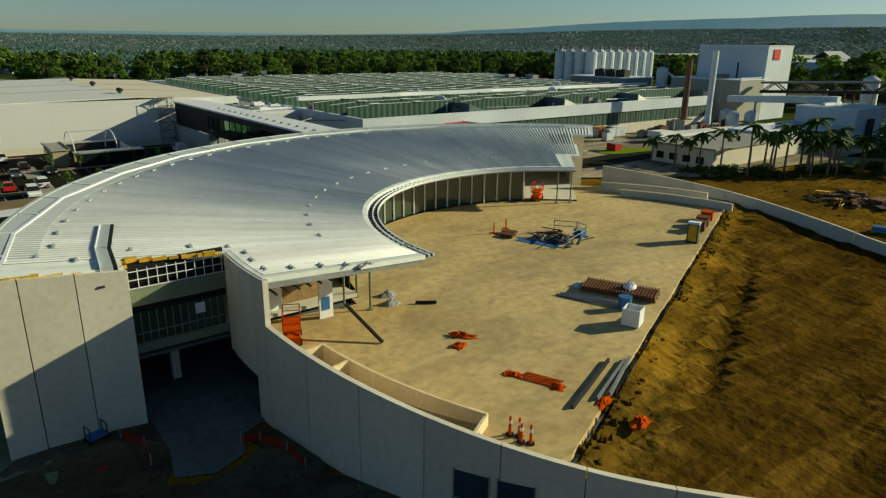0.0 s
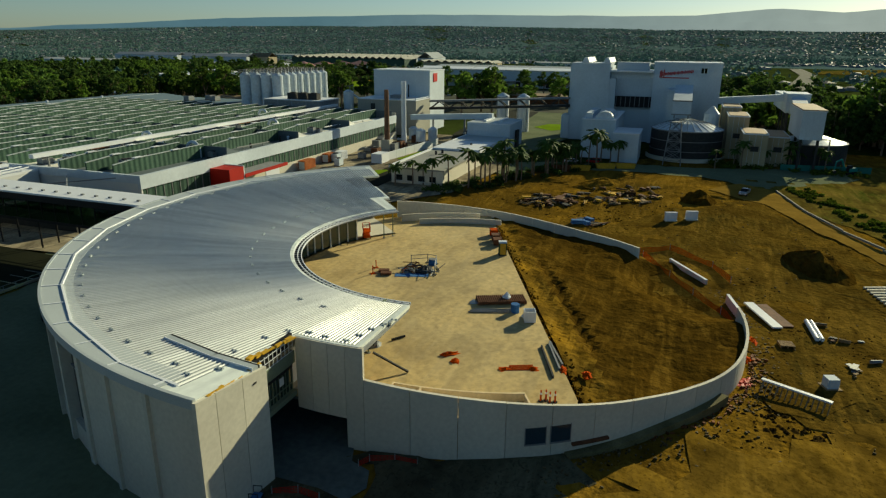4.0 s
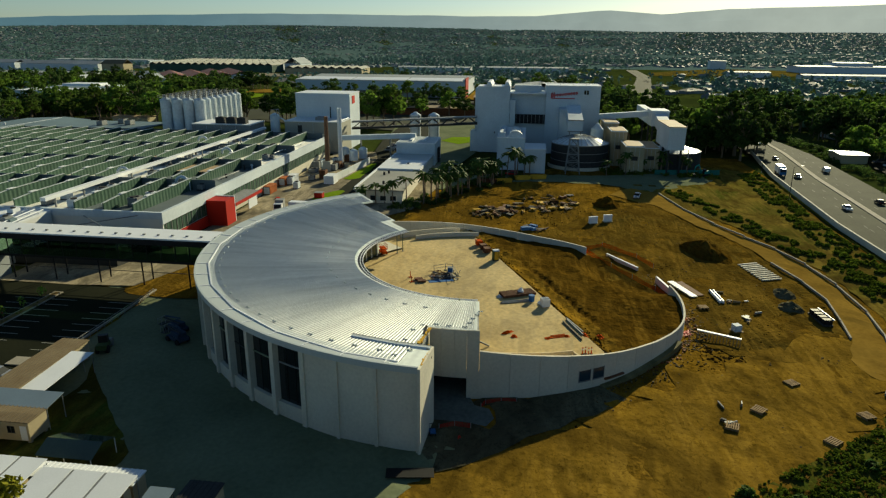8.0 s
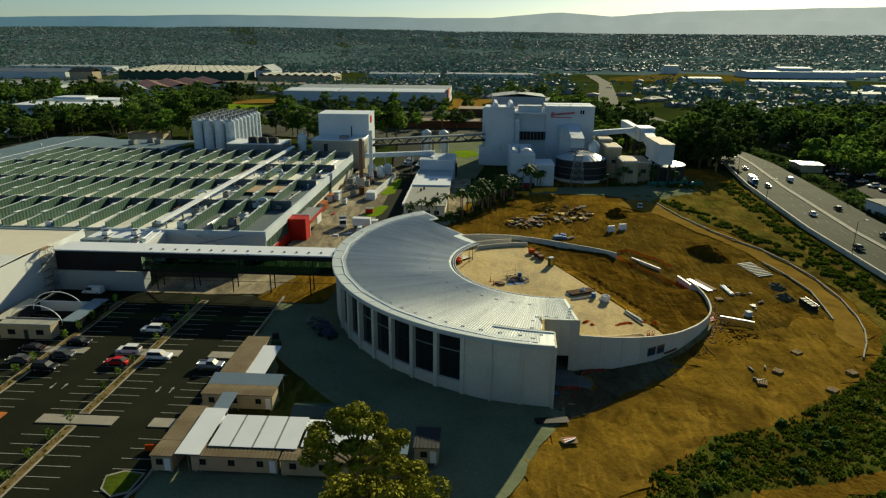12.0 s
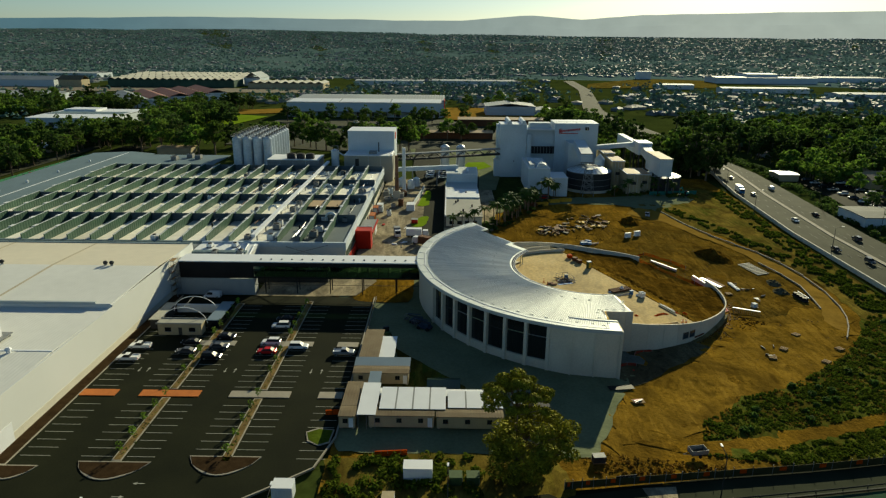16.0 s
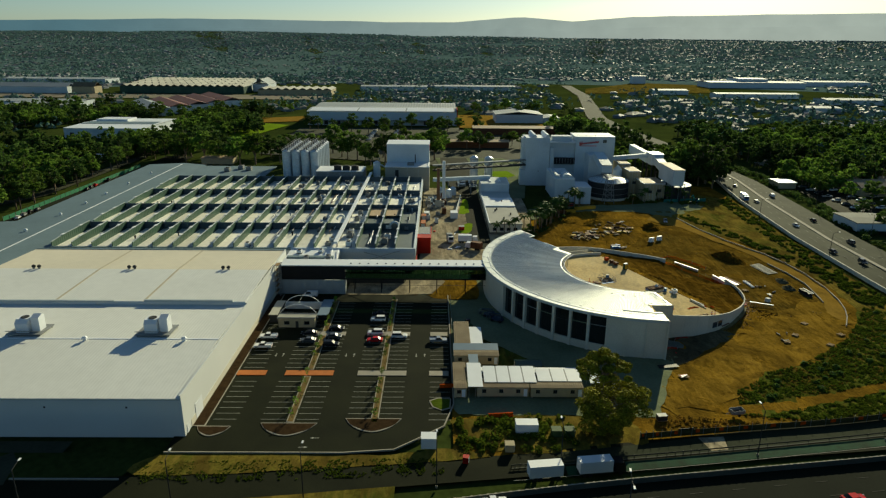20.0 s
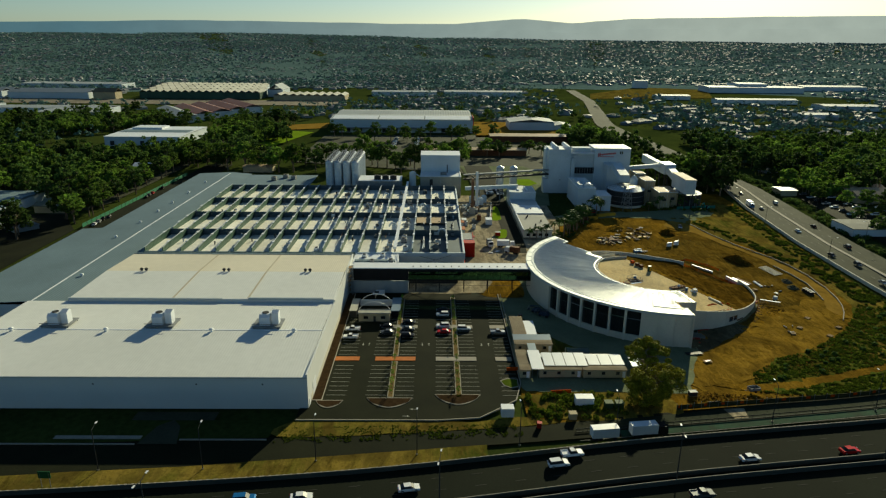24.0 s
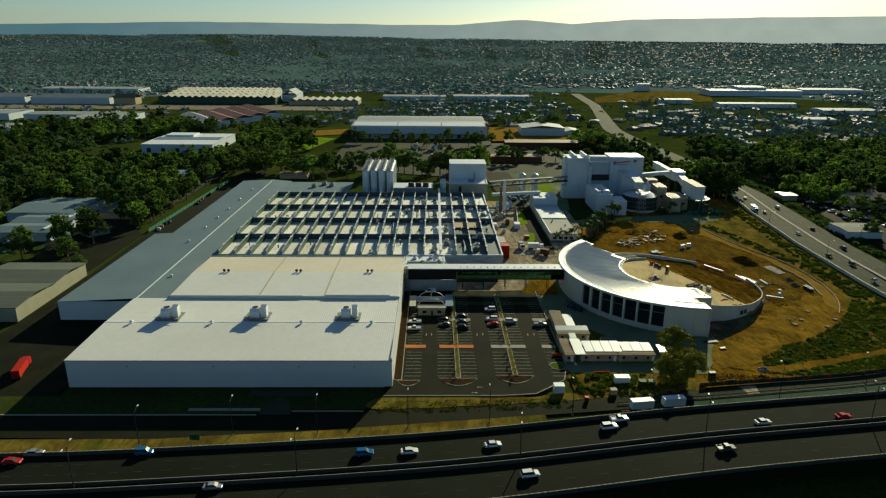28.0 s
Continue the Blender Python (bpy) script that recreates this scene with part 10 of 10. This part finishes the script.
t = thing("site_tank", "white water tank cube beside the rack", "tank", pose(45.5, -6.6, gz(45, -6), 0, 0, 20))
part("cube", Mb().box(-0.65, -0.65, 0.15, 0.65, 0.65, 1.3), FARWALL, t)
part("pallet", Mb().box(-0.95, -0.95, 0, 0.95, 0.95, 0.15), TIMBER, t)
for x, y in ((114.9, 12.9), (117.2, 8.6)):
    t = thing("white_block", "upright white concrete block on the dirt", "block", pose(x, y, gz(x, y), 0, 0, 20), "white blocks")
    part("block", Mb().box(-0.3, -1.3, 0, 0.3, 1.3, 2.1), WHITESHEET, t)
    part("foot", Mb().box(-0.7, -1.3, 0, 0.7, 1.3, 0.3), PRECAST, t)
t = thing("equipment_skid", "dark equipment frames with white rails by the kerb", "equipment", pose(53, -24, gz(53, -24), 0, 0, 5))
part("base", Mb().box(-3, -0.9, 0, 3, 0.9, 0.3), DARKSTEEL, t)
for k in range(4):
    part("frame", Mb().box(-2.8 + k * 1.5, -0.8, 0.3, -1.8 + k * 1.5, 0.8, 1.2), BLACK, t)
part("rail", Mb().box(-3, -1.0, 1.2, 3, -0.8, 1.35), WHITESHEET, t)


def crate(x, y, deg, s, m, k):
    """A pile of building material: leaning boards, bundles or a strapped stack."""
    t = thing("material_stack", ("strapped stack of building material on bearers", "loose bundle of long offcuts on the dirt", "low pile of boards and sheets on the dirt")[k % 3], "stack", pose(x, y, gz(x, y) + 0.06, 0, 0, deg), "material stacks")
    q = random.Random(k * 13 + 1)
    if k % 3 == 0:
        part("bearer", Mb().box(-s, -0.5 * s, 0, -0.7 * s, 0.5 * s, 0.15), TIMBER, t)
        part("bearer", Mb().box(0.7 * s, -0.5 * s, 0, s, 0.5 * s, 0.15), TIMBER, t)
        for i in range(3):
            part("layer", Mb().obox(q.uniform(-0.1, 0.1), q.uniform(-0.1, 0.1), 0.15 + i * 0.17 * s, 2 * s * (1 - 0.05 * i), s * (1 - 0.1 * i), 0.15 * s, q.uniform(-5, 5)), m, t)
    elif k % 3 == 1:
        for i in range(6):
            a, b = q.uniform(-0.3, 0.3) * s, q.uniform(-0.4, 0.4) * s
            part("length", Mb().tube((-1.6 * s, a, 0.1 + 0.05 * i), (1.6 * s, b, 0.08 + 0.07 * i), 0.09, n=5), m if i % 2 else TIMBER, t)
    else:
        for i in range(4):
            part("sheet", Mb().obox(q.uniform(-0.5, 0.5) * s, q.uniform(-0.4, 0.4) * s, 0.1 * i, 2.2 * s, 0.9 * s, 0.09, q.uniform(-35, 35)), m if i != 1 else TIMBER, t)
    return t


r = random.Random(9)
for k in range(90):
    u = r.random()
    crate(120 + u * 14 + r.uniform(-5, 5), 46 - u * 26 + r.uniform(-4.5, 4.5), r.uniform(0, 180), r.uniform(0.5, 1.5), r.choice([DARKSTEEL, DARKSTEEL, RUST, RUST, BROWNROOF, MULCH, YELLOW, TIMBER]), k)
for k in range(9):
    crate(107.5 + r.uniform(-2, 2), 29.5 + r.uniform(-2.5, 2.5), r.uniform(0, 180), r.uniform(0.8, 1.6), (BLUE, RUST, DARKSTEEL)[k % 3], k)
for k in range(14):
    crate(140 + r.uniform(-6, 8), 25 + r.uniform(-9, 9), r.uniform(0, 180), r.uniform(0.5, 1.2), r.choice([BROWNROOF, RUST, DARKSTEEL, TIMBER]), k)
for k in range(8):
    crate(58 + r.uniform(-9, 9), -10 + r.uniform(-5, 4), r.uniform(0, 180), r.uniform(0.3, 0.8), r.choice([STEEL, TIMBER, DARKSTEEL, RUST]), k)
for k in range(5):
    crate(15 + r.uniform(-3, 4), 2 + r.uniform(-3, 3), r.uniform(0, 180), r.uniform(0.3, 0.6), r.choice([STEEL, TIMBER, DARKSTEEL]), 3 * k + 1 + k % 2)
for k in range(5):
    crate(116 + r.uniform(-20, 24), 104 + r.uniform(-3, 8), r.uniform(0, 180), r.uniform(0.5, 1.3), r.choice([STEEL, RED, WHITESHEET, CREAM]), k)
rub = Mb()
for i in range(700):
    a = r.uniform(205, 300)
    q = 38.6 + bulge(a) + abs(r.gauss(0, 1.6))
    x, y = polar(q, a)
    s = r.uniform(0.05, 0.17)
    rub.obox(x, y, gz(x, y) - 0.05, s * 2, s, s * 1.2, r.uniform(0, 180))
for i in range(900):
    x, y = r.uniform(8, 150), r.uniform(-26, 60)
    if math.hypot(x - O[0], y - O[1]) < 40 or math.hypot(x - O[0], y - O[1]) < 54 and y > 41:
        continue
    s = r.uniform(0.04, 0.16)
    rub.obox(x, y, gz(x, y) - 0.03, s * 2, s, s, r.uniform(0, 180))
tagged(part("site_rubble", rub, mat("rubble", (0.13, 0.095, 0.045), 0.9, var=0.3, scale=2, island=0.6)), "scattered stones and scrap over the dirt", "rubble", kind="stuff")
heap("crumpled_net", 49.5, 2.0, gz(49, 2), 1.2, 0.8, 0.6, ORANGE, "crumpled orange netting at the wall foot", "netting", 0, 41, "netting heaps")
heap("crumpled_net", 43.0, 2.6, gz(43, 2), 1.8, 0.7, 0.5, RED, "red plastic sheeting at the wall foot", "sheeting", -20, 42)
heap("crumpled_net", 56, 0.8, gz(56, 1), 1.8, 0.7, 0.6, ORANGE, "crumpled orange netting at the wall foot", "netting", 10, 43, "netting heaps")
heap("red_sheeting_heap", 5, 40, gz(5, 40), 1.3, 0.8, 0.6, RED, "red plastic sheeting by the tall end wall", "sheeting", 10, 44)
rl = thing("road_roller", "dark green road roller parked on the hardstand", "roller", pose(20.5, 100.2, -0.1, 0, 0, 20))
part("drum", Mb().tube((1.4, -0.9, 0.7), (1.4, 0.9, 0.7), 0.7, n=14), STEEL, rl)
part("body", Mb().profile([(-2.0, 0.7), (0.6, 0.7), (0.6, 1.4), (-2.0, 1.6)], -0.8, 0.8), GREEN, rl)
part("cab", Mb().profile([(-0.6, 1.4), (0.5, 1.4), (0.3, 2.7), (-0.5, 2.7)], -0.7, 0.7), CARGLASS, rl)
for sy in (-0.8, 0.8):
    part("wheel", Mb().tube((-1.4, sy - 0.2, 0.65), (-1.4, sy + 0.2, 0.65), 0.65, n=12), TYRE, rl)
NAVY = mat("navy_machine_paint", (0.035, 0.06, 0.10), 0.6, var=0.3, scale=0.8)
lf = thing("boom_lift", "dark blue folded boom lift parked by the curved wall", "boom lift", pose(25.8, 90.4, -0.5, 0, 0, 62), "boom lifts")
part("chassis", Mb().profile([(-1.9, 0.5), (1.9, 0.5), (1.9, 1.0), (1.4, 1.2), (-1.4, 1.2), (-1.9, 1.0)], -0.95, 0.95), NAVY, lf)
part("turret", Mb().profile([(-1.5, 1.2), (0.8, 1.2), (0.6, 2.0), (-1.5, 1.9)], -0.8, 0.8), NAVY, lf)
part("lower_boom", Mb().tube((-1.3, 0.2, 1.9), (2.6, 0.2, 2.3), 0.2, 0.18, n=6), DARKSTEEL, lf)
part("upper_boom", Mb().tube((2.6, -0.2, 2.4), (-1.0, -0.2, 2.7), 0.17, 0.14, n=6), NAVY, lf)
bk = part("basket", Mb().box(2.5, -0.9, 1.0, 3.5, 0.9, 1.1), DARKSTEEL, lf)
for bx in (2.5, 3.45):
    for by in (-0.9, 0.0, 0.85):
        part("upright", Mb().box(bx, by, 1.1, bx + 0.05, by + 0.05, 2.1), STEEL, bk)
part("hand_rail", Mb().box(2.5, -0.9, 2.1, 3.5, -0.85, 2.15).box(2.5, 0.85, 2.1, 3.5, 0.9, 2.15).box(3.45, -0.85, 2.1, 3.5, 0.85, 2.15), STEEL, bk)
for sx in (-1.35, 1.35):
    for sy in (-1.0, 1.0):
        part("wheel", Mb().tube((sx, sy - 0.18, 0.5), (sx, sy + 0.18, 0.5), 0.5, n=12), TYRE, lf)
copy_thing(lf, pose(29.4, 92.6, -0.5, 0, 0, 70))
fr = thing("yard_railing", "grey steel railing along the car park edge", "railing")
for k in range(14):
    part("post", Mb().cyl(18 + k * 2, 105.2, 0.2, 1.4, 0.05, n=6), STEEL, fr)
    if k:
        part("rail", Mb().tube((16 + k * 2, 105.2, 1.35), (18 + k * 2, 105.2, 1.35), 0.04).tube((16 + k * 2, 105.2, 0.8), (18 + k * 2, 105.2, 0.8), 0.03), STEEL, fr)


# ---- wheel ruts: pairs of low ridges pressed into the dirt ----
def site_z(x, y):
    return ground_z(x, y) + 0.22 * noise.fractal((x * 0.13 + 1, y * 0.13, 1), 0.8, 2.0, 4)


def rut(mb, x, y, deg, length, bend, z, rr):
    a, px, py = radians(deg), x, y
    pts = []
    for i in range(int(length / 1.5)):
        pts.append((px, py, a))
        a += bend + rr.uniform(-0.02, 0.02)
        px, py = px + 1.5 * math.cos(a), py + 1.5 * math.sin(a)
    for off in (-0.95, -0.55, 0.55, 0.95):
        prev = None
        for qx, qy, b in pts:
            cx, cy = qx - math.sin(b) * off, qy + math.cos(b) * off
            h = rr.uniform(-0.03, 0.05)
            s = Vector((-math.sin(b), math.cos(b), 0)) * 0.16
            c = Vector((cx, cy, z(cx, cy)))
            now = (c - s - Vector((0, 0, 0.08)), c + Vector((0, 0, h - 0.02)), c + s - Vector((0, 0, 0.08)))
            if prev:
                mb.add([*prev, *now], [(0, 1, 4, 3), (1, 2, 5, 4)])
            prev = now


rr = random.Random(88)
ruts = Mb()
for k in range(70):
    x, y = rr.uniform(-18, 150), rr.uniform(-20, 40)
    if math.hypot(x - O[0], y - O[1]) < 62 or x < 10 and y > 44 or x > 112 and y < -6 or x < 30 and y < 40:
        continue
    tangent = math.degrees(math.atan2(y - O[1], x - O[0])) + 90
    if all(math.hypot(x + q * math.cos(radians(tangent)) - O[0], y + q * math.sin(radians(tangent)) - O[1]) > 44 for q in (-6, 0, 8, 16)):
        rut(ruts, x, y, tangent + rr.uniform(-25, 25), rr.uniform(10, 26), rr.uniform(-0.01, 0.06), site_z, rr)
tagged(part("wheel_ruts", ruts, DIRT), "pairs of wheel ruts pressed into the dirt", "ruts", kind="stuff")



# ---- loose dark soil, netting and scraps at the walls ----
clods = Mb()
for cx, cy, sx, sy, n in ((40, 1, 5, 4, 420), (58, -8, 6, 4, 380), (75, 0, 5, 3, 260), (86, 10, 6, 4, 300), (97, -14, 6, 4, 300), (127, 33, 8, 8, 420), (33, -6, 3, 3, 160), (64, -20, 4, 3, 200), (50, -14, 4, 3, 160), (108, 26, 5, 4, 160), (14, 31, 3, 3, 160), (20, 22, 4, 3, 140)):
    for _ in range(n):
        x, y = rr.gauss(cx, sx), rr.gauss(cy, sy)
        q = math.hypot(x - O[0], y - O[1])
        if q < 38.3 and not (270 < (math.degrees(math.atan2(y - O[1], x - O[0])) + 360) % 360 < 328 and q > 30):
            continue
        w, h, t = rr.uniform(0.15, 0.75), rr.uniform(0.02, 0.16), site_z(x, y)
        a = rr.uniform(0, 6.28)
        clods.add([(x + w * rr.uniform(0.6, 1.2) * math.cos(a + k * 1.2566), y + w * rr.uniform(0.6, 1.2) * math.sin(a + k * 1.2566), t - 0.12) for k in range(5)] + [(x + w * 0.2, y, t + h)], [(k, (k + 1) % 5, 5) for k in range(5)])
tagged(part("loose_soil", clods, DARKSOIL), "dark loose clods of soil over the site", "dirt", kind="stuff")
scraps = Mb()
for _ in range(110):
    a = rr.uniform(228, 268)
    x, y = polar(38.3 + bulge(a) + abs(rr.gauss(0, 0.7)), a)
    scraps.obox(x, y, gz(x, y) + 0.05, rr.uniform(0.15, 0.6), rr.uniform(0.08, 0.3), rr.uniform(0.05, 0.3), rr.uniform(0, 180))
tagged(part("sheeting_scraps", scraps, mat("torn_plastic_scraps", (0.20, 0.075, 0.025), 0.8, var=0.3, scale=1.0, island=0.7)), "rusty offcuts and scraps along the wall foot", "scraps", kind="stuff")
netting("safety_net", [(6.6, 42.8), (7.6, 40.8), (7.4, 38.6)], lambda x, y: gz(x, y) + 0.1, 0.7, "sagging red safety net at the entrance slab", RED)
netting("safety_net", [(12.8, 37.6), (13.9, 37.0), (14.8, 34.8), (15.0, 32.6)], lambda x, y: gz(x, y) + 0.1, 0.6, "sagging red safety net beside the podium wall", RED)
tl = thing("tool_trolley", "small dark blue steel trolley at the foot of the wall", "trolley", pose(5.3, 43.5, gz(5, 43) + 0.2, 0, 0, 15))
part("tray", Mb().box(-0.6, -0.4, 0.35, 0.6, 0.4, 0.5), BLUE, tl)
for sx in (-0.55, 0.55):
    part("hoop", Mb().tube((sx, -0.38, 0.5), (sx, -0.38, 1.2), 0.04).tube((sx, -0.38, 1.2), (sx, 0.38, 1.2), 0.04).tube((sx, 0.38, 1.2), (sx, 0.38, 0.5), 0.04), DARKSTEEL, tl)
    for sy in (-0.35, 0.35):
        part("wheel", Mb().tube((sx, sy - 0.06, 0.18), (sx, sy + 0.06, 0.18), 0.18, n=8), TYRE, tl)
mt2 = thing("rubber_mat", "flat dark rubber mat on the hardstand", "mat", pose(-3.4, 45.0, gz(-3, 45) + 0.3, 0, 0, 8))
part("sheet", Mb().box(-0.9, -2.9, 0, 0.9, 2.9, 0.05), BLACK, mt2)

# ---- distant suburb: tiles of joined trees and houses ----
def suburb_tile(seed, size, trees, houses, fine):
    """A ragged round patch of trees and houses that thins out towards its rim."""
    r = random.Random(seed)

    def spot():
        a, q = r.uniform(0, 6.283), size * 0.8 * math.sqrt(r.random()) * r.uniform(0.75, 1.0)
        return q * math.cos(a), q * math.sin(a)

    tm, hm, wm = Mb(), Mb(), Mb()
    for _ in range(trees):
        x, y = spot()
        h, w = (r.uniform(4, 14), r.uniform(2.2, 5.5)) if fine else (r.uniform(3.5, 8), r.uniform(2.6, 5.5))
        if fine:
            for _ in range(4):
                a, q = r.uniform(0, 6.28), r.uniform(0, w * 0.8)
                cx, cy, cz, s = x + q * math.cos(a), y + q * math.sin(a), h * r.uniform(0.45, 0.85), w * r.uniform(0.4, 0.65)
                vs = [(cx + s * r.uniform(0.7, 1.2) * math.cos(b), cy + s * r.uniform(0.7, 1.2) * math.sin(b), cz + s * r.uniform(-0.3, 0.3)) for b in [k * 1.2566 for k in range(5)]]
                vs.append((cx + r.uniform(-0.3, 0.3) * s, cy, cz + s * r.uniform(0.7, 1.1)))
                tm.add(vs, [(k, (k + 1) % 5, 5) for k in range(5)])
        else:
            vs = [(x + w * r.uniform(0.7, 1.3) * math.cos(b), y + w * r.uniform(0.7, 1.3) * math.sin(b), h * r.uniform(0.35, 0.6)) for b in [k * 1.2566 for k in range(5)]]
            vs.append((x, y, h))
            tm.add(vs, [(k, (k + 1) % 5, 5) for k in range(5)])
    n = max(1, round(math.sqrt(houses)))
    for i in range(n):
        for j in range(n):
            if r.random() < 0.25:
                continue
            x, y = spot()
            a, b, z, g0 = r.uniform(5, 8), r.uniform(4, 6), 2.8, r.uniform(1.2, 2.2)
            if r.random() < 0.5:
                a, b = b, a
            wm.box(x - a, y - b, -1, x + a, y + b, z)
            o = 0.6
            if a > b:
                ri = [(x - a + b * 0.7, y, z + g0), (x + a - b * 0.7, y, z + g0)]
                hm.add([(x - a - o, y - b - o, z), (x + a + o, y - b - o, z), (x + a + o, y + b + o, z), (x - a - o, y + b + o, z)] + ri, [(0, 1, 5, 4), (2, 3, 4, 5), (1, 2, 5), (3, 0, 4)])
            else:
                ri = [(x, y - b + a * 0.7, z + g0), (x, y + b - a * 0.7, z + g0)]
                hm.add([(x - a - o, y - b - o, z), (x + a + o, y - b - o, z), (x + a + o, y + b + o, z), (x - a - o, y + b + o, z)] + ri, [(1, 2, 5, 4), (3, 0, 4, 5), (0, 1, 4), (2, 3, 5)])
    n = len(hm.f)
    hm.add(wm.v, wm.f)
    house = hm.mesh("suburb_houses", HOUSEROOF)
    house.materials.append(HOUSEWALL)
    for k, poly in enumerate(house.polygons):
        poly.material_index = 0 if k < n else 1
    tree = tm.mesh("suburb_trees", FARLEAF)
    tree.polygons.foreach_set("use_smooth", [not fine] * len(tree.polygons))
    return tree, house


NEAR = [suburb_tile(100 + k, 200, 150, 64, True) for k in range(5)]
FAR = [suburb_tile(200 + k, 400, 620, 144, False) for k in range(5)]
r = random.Random(5)
SHEDS = [(533, 640, 0, 260), (600, 860, 330, 560), (930, 1190, 280, 690), (925, 990, 640, 1000), (840, 925, 300, 1000), (1045, 1085, -30, 250), (930, 1035, -490, -250), (1195, 1280, -640, -440), (1011, 1345, -470, -150), (640, 740, 560, 900)]


def on_highway(x, y):
    return x > 560 and abs(y - highway_centre(x)) < 95 and x < 1240


def place(tile, x, y):
    z = far_z(x, y) - 0.4
    n = Vector((far_z(x - 40, y) - far_z(x + 40, y), far_z(x, y - 40) - far_z(x, y + 40), 80.0)).normalized()
    tilt = Vector((0, 0, 1)).rotation_difference(n).to_matrix().to_4x4()
    m = pose(x, y, z) @ tilt @ pose(0, 0, 0, 0, 0, r.uniform(0, 360))
    for me, nm, lb in zip(tile, ("suburb_trees", "suburb_houses"), ("canopy of distant suburban trees, haze tinted into its green", "distant pale houses with grey and brown roofs")):
        ob = tagged(new(nm, me), lb, nm.split("_")[1], kind="stuff")
        ob.matrix_basis = m


for gx in range(-100, 2000, 200):
    for gy in range(-1900, 2300, 200):
        d, a = math.hypot(gx, gy), math.degrees(math.atan2(gy, gx))
        if d > 1750 or not -118 < a < 96 or (gx < 640 and -420 < gy < 660):
            continue
        if any(x0 - 90 < gx < x1 + 90 and y0 - 90 < gy < y1 + 90 for x0, x1, y0, y1 in SHEDS) or on_highway(gx, gy):
            continue
        place(NEAR[r.randrange(5)], gx + r.uniform(-60, 60), gy + r.uniform(-60, 60))
for gx in range(-1200, 4600, 400):
    for gy in range(-4400, 4600, 400):
        d, a = math.hypot(gx, gy), math.degrees(math.atan2(gy, gx))
        if not 1850 < d < 4350 or not -112 < a < 92:
            continue
        place(FAR[r.randrange(5)], gx + r.uniform(-130, 130), gy + r.uniform(-130, 130))

# filling between the far sheds: small blocks of trees and houses
MINI = [suburb_tile(300 + k, 62, 15, 4, True) for k in range(5)]
TAKEN = [(528, 645, 0, 255), (605, 850, 390, 520), (930, 1180, 285, 680), (925, 990, 660, 1000), (845, 925, 300, 1000), (1045, 1085, -30, 250), (925, 1040, -486, -265), (1195, 1280, -640, -440), (1040, 1290, -400, -180), (640, 750, 560, 900), (395, 620, 255, 350), (385, 510, 350, 470), (300, 520, -10, 260)]
for gx in range(60, 1300, 62):
    for gy in range(-420, 1000, 62):
        if gx < 640 and -110 < gy < 320 or gx < 120 and gy < 640 or gx < 300 and -235 < gy < -90:
            continue
        if any(x0 - 30 < gx < x1 + 30 and y0 - 30 < gy < y1 + 30 for x0, x1, y0, y1 in TAKEN) or (gx > 280 and abs(gy - highway_centre(gx)) < 44):
            continue
        if gx < 640 and gy > -105 and r.random() < 0.55:
            continue
        place(MINI[r.randrange(5)], gx + r.uniform(-8, 8), gy + r.uniform(-8, 8))
